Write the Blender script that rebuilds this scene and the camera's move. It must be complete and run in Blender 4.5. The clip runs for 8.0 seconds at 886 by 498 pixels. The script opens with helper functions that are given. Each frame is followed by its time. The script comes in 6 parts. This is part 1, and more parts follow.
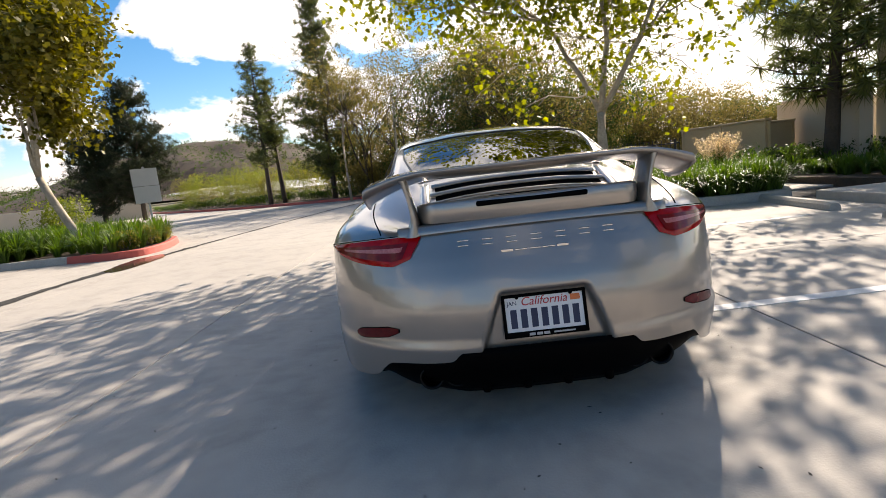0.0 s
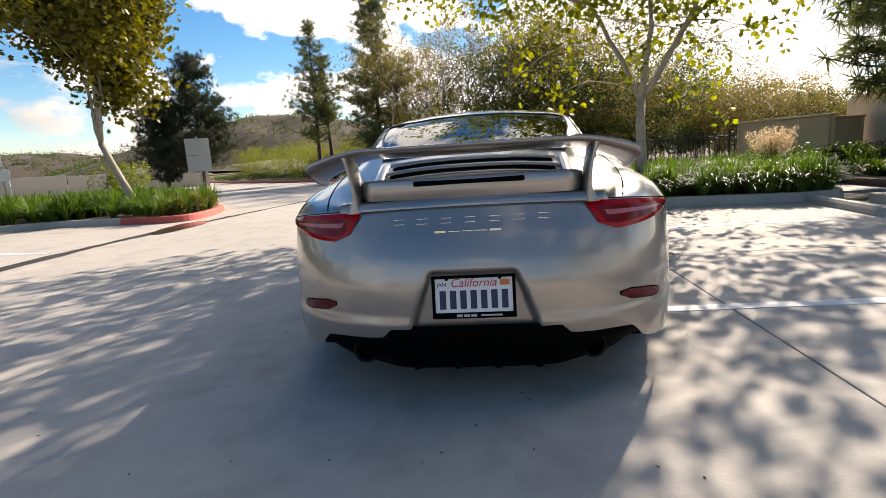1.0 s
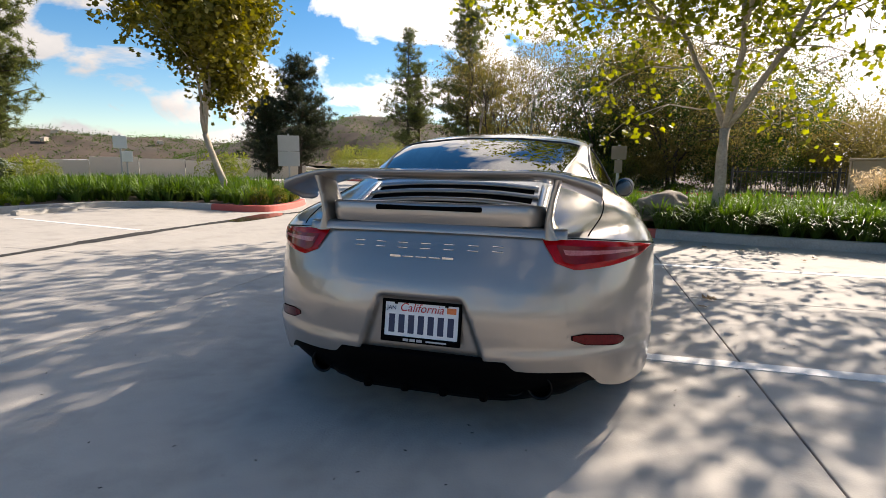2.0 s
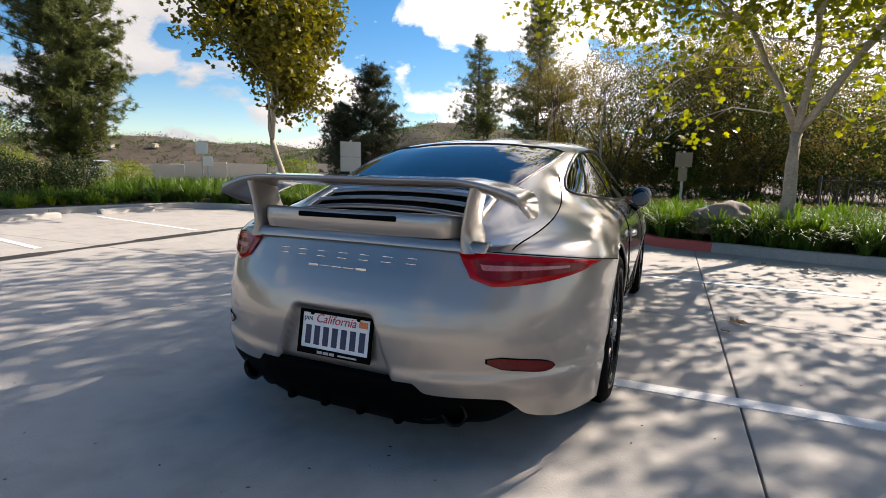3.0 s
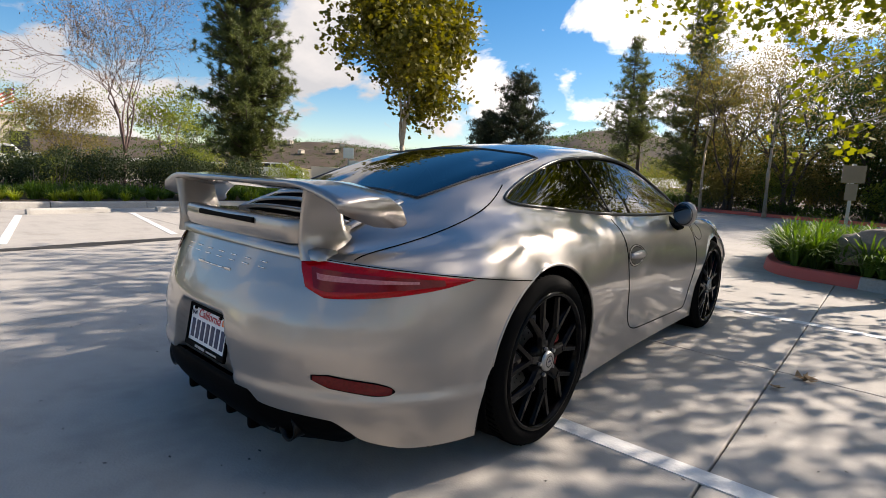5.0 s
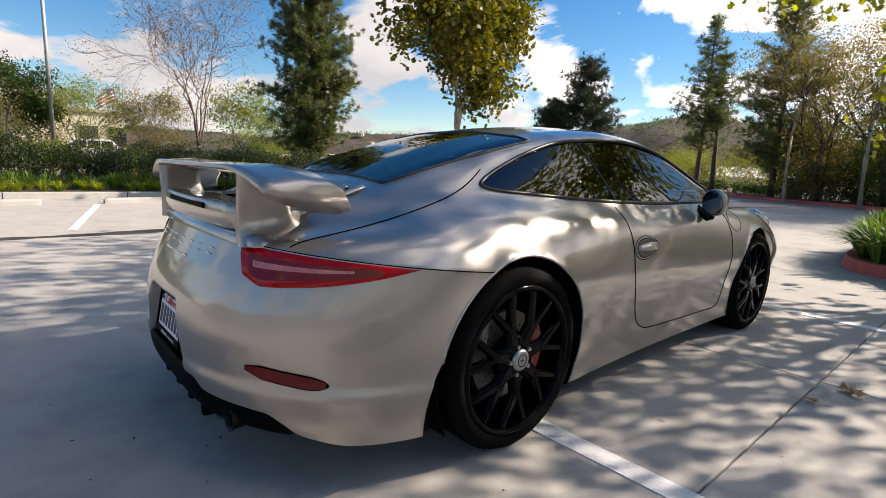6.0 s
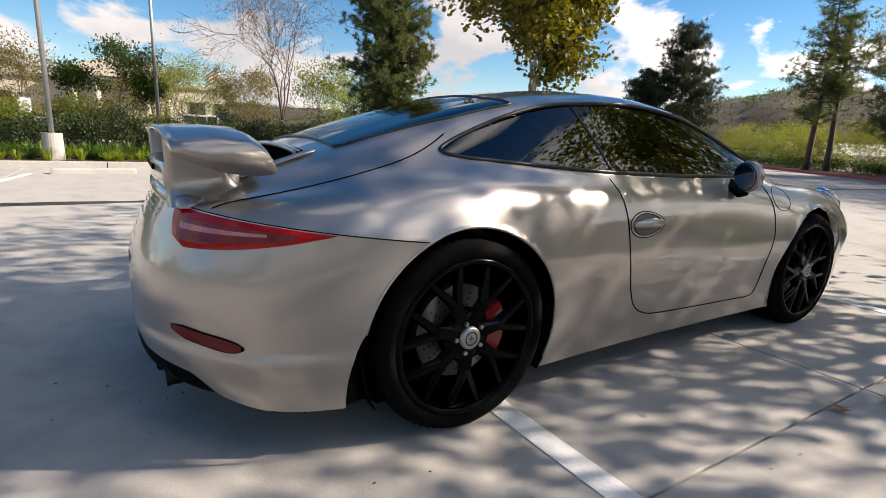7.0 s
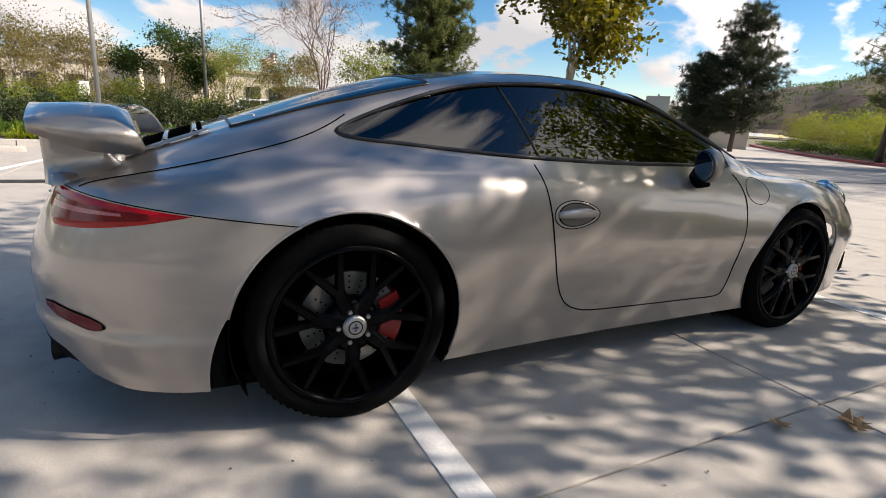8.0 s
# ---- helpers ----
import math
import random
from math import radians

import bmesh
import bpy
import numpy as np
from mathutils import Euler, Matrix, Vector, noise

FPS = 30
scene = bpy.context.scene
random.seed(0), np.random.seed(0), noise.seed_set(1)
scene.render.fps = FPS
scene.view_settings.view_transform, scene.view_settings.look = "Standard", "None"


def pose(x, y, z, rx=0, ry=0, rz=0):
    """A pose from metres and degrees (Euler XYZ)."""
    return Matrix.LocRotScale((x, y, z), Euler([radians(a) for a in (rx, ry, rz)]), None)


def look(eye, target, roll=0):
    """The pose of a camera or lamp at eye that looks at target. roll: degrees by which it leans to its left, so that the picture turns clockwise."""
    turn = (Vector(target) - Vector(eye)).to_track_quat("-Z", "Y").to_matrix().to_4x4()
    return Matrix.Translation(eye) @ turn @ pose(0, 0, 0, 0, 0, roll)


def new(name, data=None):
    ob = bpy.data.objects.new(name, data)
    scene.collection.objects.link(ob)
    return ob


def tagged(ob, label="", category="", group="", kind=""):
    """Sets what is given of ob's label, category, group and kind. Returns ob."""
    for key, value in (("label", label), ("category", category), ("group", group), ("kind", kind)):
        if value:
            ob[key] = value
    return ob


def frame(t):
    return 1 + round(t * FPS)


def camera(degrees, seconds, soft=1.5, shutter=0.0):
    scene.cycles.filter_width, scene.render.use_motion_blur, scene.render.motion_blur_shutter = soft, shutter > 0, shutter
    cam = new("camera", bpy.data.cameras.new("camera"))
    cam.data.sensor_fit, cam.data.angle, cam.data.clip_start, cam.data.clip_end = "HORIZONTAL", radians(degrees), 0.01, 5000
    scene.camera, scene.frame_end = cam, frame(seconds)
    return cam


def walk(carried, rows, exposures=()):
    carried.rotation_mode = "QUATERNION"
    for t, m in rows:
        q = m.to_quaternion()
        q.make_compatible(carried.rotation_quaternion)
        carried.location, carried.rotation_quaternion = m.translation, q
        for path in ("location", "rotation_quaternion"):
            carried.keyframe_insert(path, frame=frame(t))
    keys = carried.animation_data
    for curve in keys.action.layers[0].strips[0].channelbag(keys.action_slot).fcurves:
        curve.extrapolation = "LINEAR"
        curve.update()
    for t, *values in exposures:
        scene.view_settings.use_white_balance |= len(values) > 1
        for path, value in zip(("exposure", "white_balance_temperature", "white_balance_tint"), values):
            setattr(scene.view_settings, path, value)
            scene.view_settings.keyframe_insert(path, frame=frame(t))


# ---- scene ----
PATH = [
    (0.0, (-0.346, -2.804, 1.016), (-0.352, -0.827, 0.714), -6.40),
    (0.5, (-0.141, -2.800, 0.977), (-0.226, -0.825, 0.673), -5.93),
    (1.0, (0.091, -2.822, 0.971), (-0.115, -0.864, 0.620), -3.74),
    (1.5, (0.290, -2.798, 1.006), (-0.063, -0.861, 0.655), 0.01),
    (1.7, (0.398, -2.774, 1.016), (-0.025, -0.846, 0.691), 0.72),
    (2.8, (0.997, -2.543, 1.051), (0.243, -0.715, 0.749), 0.52),
    (3.0, (1.074, -2.437, 1.040), (0.273, -0.628, 0.747), 1.25),
    (3.5, (1.328, -2.251, 1.013), (0.433, -0.489, 0.705), 2.37),
    (4.0, (1.550, -2.118, 1.034), (0.502, -0.445, 0.714), 2.88),
    (4.5, (1.691, -1.952, 1.066), (0.500, -0.371, 0.778), 3.43),
    (5.0, (1.837, -1.775, 1.062), (0.538, -0.281, 0.778), 2.86),
    (5.2, (1.887, -1.720, 1.060), (0.545, -0.269, 0.755), 2.93),
    (6.3, (2.079, -1.275, 1.042), (0.552, -0.032, 0.690), 2.22),
    (6.5, (2.123, -1.178, 1.030), (0.561, 0.012, 0.650), 2.16),
    (7.0, (2.233, -0.973, 1.030), (0.577, 0.061, 0.595), 2.66),
    (7.5, (2.308, -0.713, 1.043), (0.610, 0.236, 0.579), 3.39),
    (8.0, (2.427, -0.456, 1.041), (0.692, 0.406, 0.545), 3.22),
]
cam = camera(82, 8.0, soft=0.75)
walk(cam, [(t, look(eye, target, roll)) for t, eye, target, roll in PATH], exposures=[(0.0, 1.00, 7450, 16), (1.7, 0.97, 7350, 16), (3.0, 0.92, 7050, 16), (8.0, 0.90, 7050, 16)])

# world: clear sky with broken cumulus
SUN_DIR = Vector((0.70, 1.38, 1.0)).normalized()
SUN_EL = math.asin(SUN_DIR.z)
SUN_AZ = math.atan2(SUN_DIR.x, SUN_DIR.y)


def node_tools(tree):
    nodes, links = tree.nodes, tree.links

    def add(kind, **values):
        n = nodes.new(kind)
        for key, value in values.items():
            if key in n.inputs:
                n.inputs[key].default_value = value
            else:
                if key == "operation":
                    n.operation = value
                elif key == "data_type":
                    n.data_type = value
                elif key == "sky_type":
                    n.sky_type = value
                elif key == "sun_disc":
                    n.sun_disc = value
                elif key == "sun_elevation":
                    n.sun_elevation = value
                elif key == "sun_rotation":
                    n.sun_rotation = value
                elif key == "altitude":
                    n.altitude = value
                elif key == "air_density":
                    n.air_density = value
                elif key == "dust_density":
                    n.dust_density = value
                elif key == "ozone_density":
                    n.ozone_density = value
                else:
                    raise KeyError(key)
        return n
    return nodes, links, add


world = bpy.data.worlds.new("sky")
scene.world = world
world.use_nodes = True
nodes, links, add = node_tools(world.node_tree)
nodes.clear()
sky = add("ShaderNodeTexSky", sky_type="NISHITA", sun_disc=False, sun_elevation=SUN_EL, sun_rotation=SUN_AZ,
          altitude=300.0, air_density=1.0, dust_density=0.2, ozone_density=2.0)
coord = add("ShaderNodeTexCoord")
split = add("ShaderNodeSeparateXYZ")
links.new(coord.outputs["Generated"], split.inputs[0])
lift = add("ShaderNodeMath", operation="ADD")
lift.inputs[1].default_value = 0.42
links.new(split.outputs["Z"], lift.inputs[0])
floor_lift = add("ShaderNodeMath", operation="MAXIMUM")
floor_lift.inputs[1].default_value = 0.05
links.new(lift.outputs[0], floor_lift.inputs[0])
px_ = add("ShaderNodeMath", operation="DIVIDE")
py_ = add("ShaderNodeMath", operation="DIVIDE")
links.new(split.outputs["X"], px_.inputs[0]); links.new(floor_lift.outputs[0], px_.inputs[1])
links.new(split.outputs["Y"], py_.inputs[0]); links.new(floor_lift.outputs[0], py_.inputs[1])
flat = add("ShaderNodeCombineXYZ")
links.new(px_.outputs[0], flat.inputs["X"]); links.new(py_.outputs[0], flat.inputs["Y"])
shift = add("ShaderNodeVectorMath", operation="ADD")
shift.inputs[1].default_value = (3.1, 1.2, 0.0)
links.new(flat.outputs[0], shift.inputs[0])
puff = add("ShaderNodeTexNoise", Scale=2.7, Detail=10.0, Roughness=0.55, Distortion=0.35)
links.new(shift.outputs[0], puff.inputs["Vector"])
# clouds thin out overhead
height = add("ShaderNodeMapRange")
height.inputs["From Min"].default_value, height.inputs["From Max"].default_value = 0.06, 0.56
height.inputs["To Min"].default_value, height.inputs["To Max"].default_value = 0.035, -0.105
links.new(split.outputs["Z"], height.inputs["Value"])
cover = add("ShaderNodeMath", operation="ADD")
links.new(puff.outputs["Fac"], cover.inputs[0]); links.new(height.outputs[0], cover.inputs[1])
near_sun = add("ShaderNodeVectorMath", operation="DOT_PRODUCT")
near_sun.inputs[1].default_value = tuple(SUN_DIR)
links.new(coord.outputs["Generated"], near_sun.inputs[0])
bank = add("ShaderNodeMapRange")
bank.inputs["From Min"].default_value, bank.inputs["From Max"].default_value = 0.62, 0.97
bank.inputs["To Min"].default_value, bank.inputs["To Max"].default_value = 0.0, 0.13
links.new(near_sun.outputs["Value"], bank.inputs["Value"])
cover2 = add("ShaderNodeMath", operation="ADD")
links.new(cover.outputs[0], cover2.inputs[0]); links.new(bank.outputs[0], cover2.inputs[1])
edge = add("ShaderNodeValToRGB")
edge.color_ramp.elements[0].position, edge.color_ramp.elements[1].position = 0.49, 0.555
links.new(cover2.outputs[0], edge.inputs[0])
# clouds brighten towards the sun
toward = add("ShaderNodeVectorMath", operation="DOT_PRODUCT")
toward.inputs[1].default_value = tuple(SUN_DIR)
links.new(coord.outputs["Generated"], toward.inputs[0])
glow = add("ShaderNodeMapRange")
glow.inputs["From Min"].default_value, glow.inputs["From Max"].default_value = 0.35, 1.0
glow.inputs["To Min"].default_value, glow.inputs["To Max"].default_value = 0.52, 1.45
links.new(toward.outputs["Value"], glow.inputs["Value"])
shade = add("ShaderNodeTexNoise", Scale=1.6, Detail=6.0, Roughness=0.55)
links.new(shift.outputs[0], shade.inputs["Vector"])
tone = add("ShaderNodeValToRGB")
tone.color_ramp.elements[0].position, tone.color_ramp.elements[1].position = 0.40, 0.58
tone.color_ramp.elements[0].color = (0.68, 0.72, 0.77, 1)
tone.color_ramp.elements[1].color = (1.0, 1.0, 1.0, 1)
links.new(shade.outputs["Fac"], tone.inputs[0])
blue = add("ShaderNodeBackground", Strength=0.085)
deep = add("ShaderNodeHueSaturation", Saturation=1.42)
links.new(sky.outputs[0], deep.inputs["Color"]); links.new(deep.outputs[0], blue.inputs["Color"])
white = add("ShaderNodeBackground", Strength=0.66)
links.new(tone.outputs[0], white.inputs["Color"]); links.new(glow.outputs[0], white.inputs["Strength"])
both = add("ShaderNodeMixShader")
links.new(edge.outputs[0], both.inputs[0]); links.new(blue.outputs[0], both.inputs[1]); links.new(white.outputs[0], both.inputs[2])
sky_out = add("ShaderNodeOutputWorld")
links.new(both.outputs[0], sky_out.inputs["Surface"])

sun = new("sun", bpy.data.lights.new("sun", "SUN"))
sun.data.energy, sun.data.angle, sun.data.color = 5.0, radians(0.53), (1.0, 0.95, 0.87)
sun.matrix_world = look(SUN_DIR * 50, (0, 0, 0))


# ---- materials ----
def material(name, color, rough=0.6, metal=0.0, second=None, grain=8.0, fine=120.0, bump=0.1, bump_size=60.0, mix=0.5,
             coat=0.0, per_object=0.0, per_island=0.0, spec=0.5, coords="Object", through_light=0.0):
    """A principled surface: two colours mixed by coarse and fine noise, rough relief, and small shifts from piece to piece."""
    mat = bpy.data.materials.new(name)
    mat.use_nodes = True
    nodes, links, add = node_tools(mat.node_tree)
    bsdf = nodes["Principled BSDF"]
    bsdf.inputs["Roughness"].default_value, bsdf.inputs["Metallic"].default_value = rough, metal
    bsdf.inputs["Specular IOR Level"].default_value = spec
    bsdf.inputs["Coat Weight"].default_value, bsdf.inputs["Coat Roughness"].default_value = coat, 0.03
    second = second or tuple(c * 0.8 for c in color)
    tc = add("ShaderNodeTexCoord")
    coarse = add("ShaderNodeTexNoise", Scale=grain, Detail=6.0, Roughness=0.6)
    small = add("ShaderNodeTexNoise", Scale=fine, Detail=4.0, Roughness=0.6)
    links.new(tc.outputs[coords], coarse.inputs["Vector"]); links.new(tc.outputs[coords], small.inputs["Vector"])
    total = add("ShaderNodeMath", operation="ADD")
    links.new(coarse.outputs["Fac"], total.inputs[0]); links.new(small.outputs["Fac"], total.inputs[1])
    ramp = add("ShaderNodeMapRange")
    ramp.inputs["From Min"].default_value, ramp.inputs["From Max"].default_value = 1.0 - 0.35, 1.0 + 0.35
    links.new(total.outputs[0], ramp.inputs["Value"])
    blend = add("ShaderNodeMix", data_type="RGBA")
    blend.inputs[6].default_value, blend.inputs[7].default_value = (*second, 1), (*color, 1)
    links.new(ramp.outputs[0], blend.inputs[0])
    shade_out = blend.outputs[2]
    for amount, kind, socket in ((per_object, "ShaderNodeObjectInfo", "Random"), (per_island, "ShaderNodeNewGeometry", "Random Per Island")):
        if amount:
            info = add(kind)
            span = add("ShaderNodeMapRange")
            span.inputs["To Min"].default_value, span.inputs["To Max"].default_value = 1 - amount, 1 + amount
            links.new(info.outputs[socket], span.inputs["Value"])
            hsv = add("ShaderNodeHueSaturation")
            links.new(span.outputs[0], hsv.inputs["Value"]); links.new(shade_out, hsv.inputs["Color"])
            shade_out = hsv.outputs[0]
    links.new(shade_out, bsdf.inputs["Base Color"])
    if bump:
        tex = add("ShaderNodeTexNoise", Scale=bump_size, Detail=5.0)
        links.new(tc.outputs[coords], tex.inputs["Vector"])
        relief = add("ShaderNodeBump", Strength=bump, Distance=0.02)
        links.new(tex.outputs["Fac"], relief.inputs["Height"]); links.new(relief.outputs[0], bsdf.inputs["Normal"])
    if through_light:
        tl = add("ShaderNodeBsdfTranslucent")
        bright = add("ShaderNodeHueSaturation", Saturation=1.15, Value=1.6)
        links.new(shade_out, bright.inputs["Color"]); links.new(bright.outputs[0], tl.inputs["Color"])
        mixer = add("ShaderNodeMixShader")
        mixer.inputs[0].default_value = through_light
        links.new(bsdf.outputs[0], mixer.inputs[1]); links.new(tl.outputs[0], mixer.inputs[2])
        links.new(mixer.outputs[0], nodes["Material Output"].inputs["Surface"])
    return mat


def concrete_material(name, color, dark):
    mat = material(name, color, rough=0.85, second=dark, grain=0.55, fine=9.0, bump=0.12, bump_size=90.0, per_object=0.035)
    nodes, links, add = node_tools(mat.node_tree)
    bsdf = nodes["Principled BSDF"]
    base = bsdf.inputs["Base Color"].links[0].from_socket
    tc = nodes["Texture Coordinate"]
    # oil spots and scattered specks
    spot = add("ShaderNodeTexVoronoi", Scale=1.7)
    links.new(tc.outputs["Object"], spot.inputs["Vector"])
    near = add("ShaderNodeMapRange")
    near.inputs["From Min"].default_value, near.inputs["From Max"].default_value = 0.015, 0.04
    near.inputs["To Min"].default_value, near.inputs["To Max"].default_value = 0.45, 1.0
    links.new(spot.outputs["Distance"], near.inputs["Value"])
    stain = add("ShaderNodeTexNoise", Scale=2.3, Detail=8.0, Roughness=0.7)
    links.new(tc.outputs["Object"], stain.inputs["Vector"])
    wash = add("ShaderNodeMapRange")
    wash.inputs["From Min"].default_value, wash.inputs["From Max"].default_value = 0.32, 0.52
    wash.inputs["To Min"].default_value, wash.inputs["To Max"].default_value = 0.80, 1.0
    links.new(stain.outputs["Fac"], wash.inputs["Value"])
    grit = add("ShaderNodeTexNoise", Scale=260.0, Detail=2.0)
    links.new(tc.outputs["Object"], grit.inputs["Vector"])
    sand = add("ShaderNodeMapRange")
    sand.inputs["To Min"].default_value, sand.inputs["To Max"].default_value = 0.72, 1.25
    links.new(grit.outputs["Fac"], sand.inputs["Value"])
    m1 = add("ShaderNodeMath", operation="MULTIPLY"); m2 = add("ShaderNodeMath", operation="MULTIPLY")
    links.new(near.outputs[0], m1.inputs[0]); links.new(wash.outputs[0], m1.inputs[1])
    links.new(m1.outputs[0], m2.inputs[0]); links.new(sand.outputs[0], m2.inputs[1])
    hsv = add("ShaderNodeHueSaturation")
    links.new(m2.outputs[0], hsv.inputs["Value"]); links.new(base, hsv.inputs["Color"]); links.new(hsv.outputs[0], bsdf.inputs["Base Color"])
    return mat


def tinted_glass(name, tint, gloss_rough=0.0):
    """Thin tinted pane: what passes is tinted, the rest mirrors by Fresnel."""
    mat = bpy.data.materials.new(name)
    mat.use_nodes = True
    nodes, links, add = node_tools(mat.node_tree)
    nodes.remove(nodes["Principled BSDF"])
    clear = add("ShaderNodeBsdfTransparent", Color=(*tint, 1))
    shine = add("ShaderNodeBsdfGlossy", Roughness=gloss_rough, Color=(1, 1, 1, 1))
    fres = add("ShaderNodeFresnel", IOR=1.62)
    mixer = add("ShaderNodeMixShader")
    links.new(fres.outputs[0], mixer.inputs[0]); links.new(clear.outputs[0], mixer.inputs[1]); links.new(shine.outputs[0], mixer.inputs[2])
    links.new(mixer.outputs[0], nodes["Material Output"].inputs["Surface"])
    return mat


M = {}
M["concrete"] = concrete_material("concrete", (0.43, 0.395, 0.345), (0.365, 0.335, 0.295))
M["kerb"] = material("kerb_concrete", (0.46, 0.435, 0.39), 0.9, second=(0.31, 0.29, 0.255), grain=2.0, fine=40.0, bump=0.3)
M["red_paint"] = material("red_kerb_paint", (0.56, 0.085, 0.06), 0.7, second=(0.45, 0.11, 0.085), grain=3.0, bump=0.3)
M["white_paint"] = material("white_line_paint", (0.74, 0.73, 0.70), 0.7, second=(0.60, 0.58, 0.55), grain=6.0, fine=90.0, bump=0.2)
M["joint"] = material("dark_joint", (0.05, 0.045, 0.04), 0.95, bump=0.0)
M["wet"] = material("damp_gutter", (0.020, 0.020, 0.021), 0.85, second=(0.075, 0.072, 0.066), grain=2.6, fine=11.0, bump=0.3, spec=0.1)
M["puddle"] = material("shallow_puddle", (0.075, 0.055, 0.040), 0.12, second=(0.045, 0.034, 0.026), grain=3.0, fine=20.0, bump=0.02, bump_size=6, spec=0.5)
M["soil"] = material("mulch_soil", (0.11, 0.075, 0.05), 0.95, second=(0.05, 0.035, 0.025), grain=4.0, fine=60.0, bump=0.8, bump_size=40)
M["field"] = material("dry_ground", (0.20, 0.16, 0.10), 0.95, second=(0.10, 0.10, 0.05), grain=0.05, fine=0.6, bump=0.3, bump_size=2)
M["hill"] = material("scrub_hillside", (0.085, 0.054, 0.034), 0.95, second=(0.040, 0.032, 0.020), grain=0.05, fine=0.35, bump=0.8, bump_size=0.6)
M["paint"] = material("silver_metallic_paint", (0.372, 0.338, 0.307), 0.33, metal=0.74, second=(0.352, 0.319, 0.290), grain=900.0, fine=2200.0, bump=0.0, coat=1.0)
M["black_plastic"] = material("black_plastic", (0.0016, 0.0016, 0.0018), 0.55, bump=0.05, spec=0.03)
M["trim"] = material("black_rubber_trim", (0.012, 0.012, 0.012), 0.35, bump=0.0)
M["gap"] = material("panel_gap", (0.004, 0.004, 0.004), 0.95, bump=0.0, spec=0.0)
M["rim"] = material("gloss_black_rim", (0.0016, 0.0016, 0.0018), 0.16, metal=0.0, bump=0.0, coat=0.04, spec=0.06)
M["tyre"] = material("tyre_rubber", (0.003, 0.003, 0.003), 0.8, second=(0.0045, 0.0044, 0.0042), grain=6.0, bump=0.15, bump_size=200, spec=0.05)
# darker copy of the steel, shade behind the spokes put into its colour
M["disc"] = material("shaded_disc_steel", (0.17, 0.165, 0.155), 0.45, metal=0.8, bump=0.05, bump_size=300)
M["steel"] = material("brushed_steel", (0.40, 0.40, 0.39), 0.4, metal=1.0, bump=0.05, bump_size=300)
M["badge"] = material("dark_chrome_badge", (0.62, 0.61, 0.60), 0.16, metal=1.0, bump=0.0)
# dark metal with the shade of the handle bowl put into its colour
M["recess"] = material("recess_shade_metal", (0.16, 0.15, 0.14), 0.35, metal=0.7, bump=0.0)
M["chrome"] = material("chrome", (0.75, 0.75, 0.76), 0.08, metal=1.0, bump=0.0)
# grey colour dims the mirrored sky, standing in for dark surroundings
M["mirror"] = material("darkened_mirror", (0.30, 0.31, 0.32), 0.04, metal=1.0, bump=0.0)
# near-black metal of the exhaust tips
M["pipe"] = material("dark_exhaust", (0.018, 0.018, 0.018), 0.38, metal=1.0, bump=0.0)
M["caliper"] = material("red_caliper", (0.36, 0.016, 0.013), 0.35, bump=0.0, coat=0.6)
M["lamp_red"] = material("red_lens", (0.46, 0.004, 0.008), 0.12, second=(0.30, 0.003, 0.005), bump=0.0, spec=0.15, coat=0.22, grain=30.0)
M["lamp_smoke"] = material("smoked_red_lens", (0.24, 0.012, 0.015), 0.1, second=(0.12, 0.006, 0.008), bump=0.0, spec=0.15, coat=0.2, grain=26.0, fine=70.0)
M["lamp_clear"] = material("smoked_clear_lens", (0.62, 0.24, 0.24), 0.12, second=(0.38, 0.09, 0.095), bump=0.0, spec=0.2, coat=0.25, grain=20.0)
M["reflector"] = material("reflector_red", (0.15, 0.005, 0.006), 0.2, second=(0.09, 0.003, 0.004), grain=60.0, bump=0.0, spec=0.2, coat=0.15)
M["plate"] = material("plate_white", (0.80, 0.80, 0.79), 0.4, second=(0.75, 0.75, 0.75), bump=0.0)
M["plate_ink"] = material("plate_navy", (0.02, 0.03, 0.08), 0.5, bump=0.0)
M["plate_red"] = material("plate_script_red", (0.55, 0.03, 0.04), 0.5, bump=0.0)
M["sticker"] = material("orange_sticker", (0.85, 0.22, 0.06), 0.5, bump=0.0)
M["plate_grey"] = material("frame_lettering_grey", (0.45, 0.45, 0.45), 0.4, bump=0.0)
M["glass"] = tinted_glass("tinted_window", (0.07, 0.075, 0.075))
M["glass_rear"] = tinted_glass("dark_rear_window", (0.06, 0.065, 0.07))
M["leather"] = material("black_leather", (0.02, 0.02, 0.02), 0.5, bump=0.1)
M["bark_pale"] = material("sycamore_bark", (0.48, 0.41, 0.31), 0.9, second=(0.24, 0.20, 0.15), grain=7.0, fine=30.0, bump=0.5, bump_size=20)
M["bark"] = material("pine_bark", (0.10, 0.075, 0.055), 0.95, second=(0.05, 0.038, 0.03), grain=5.0, fine=30.0, bump=0.9, bump_size=25)
M["bark_red"] = material("reddish_twig_bark", (0.17, 0.115, 0.10), 0.95, second=(0.10, 0.065, 0.055), grain=6.0, bump=0.4)
M["bark_grey"] = material("grey_bark", (0.22, 0.19, 0.16), 0.95, second=(0.13, 0.11, 0.09), grain=6.0, bump=0.5)


def leaf_material(name, color, second, through_light=0.35, rough=0.55, island=0.35):
    return material(name, color, rough, second=second, grain=1.3, fine=5.0, bump=0.0, per_island=island, through_light=through_light, spec=0.3)


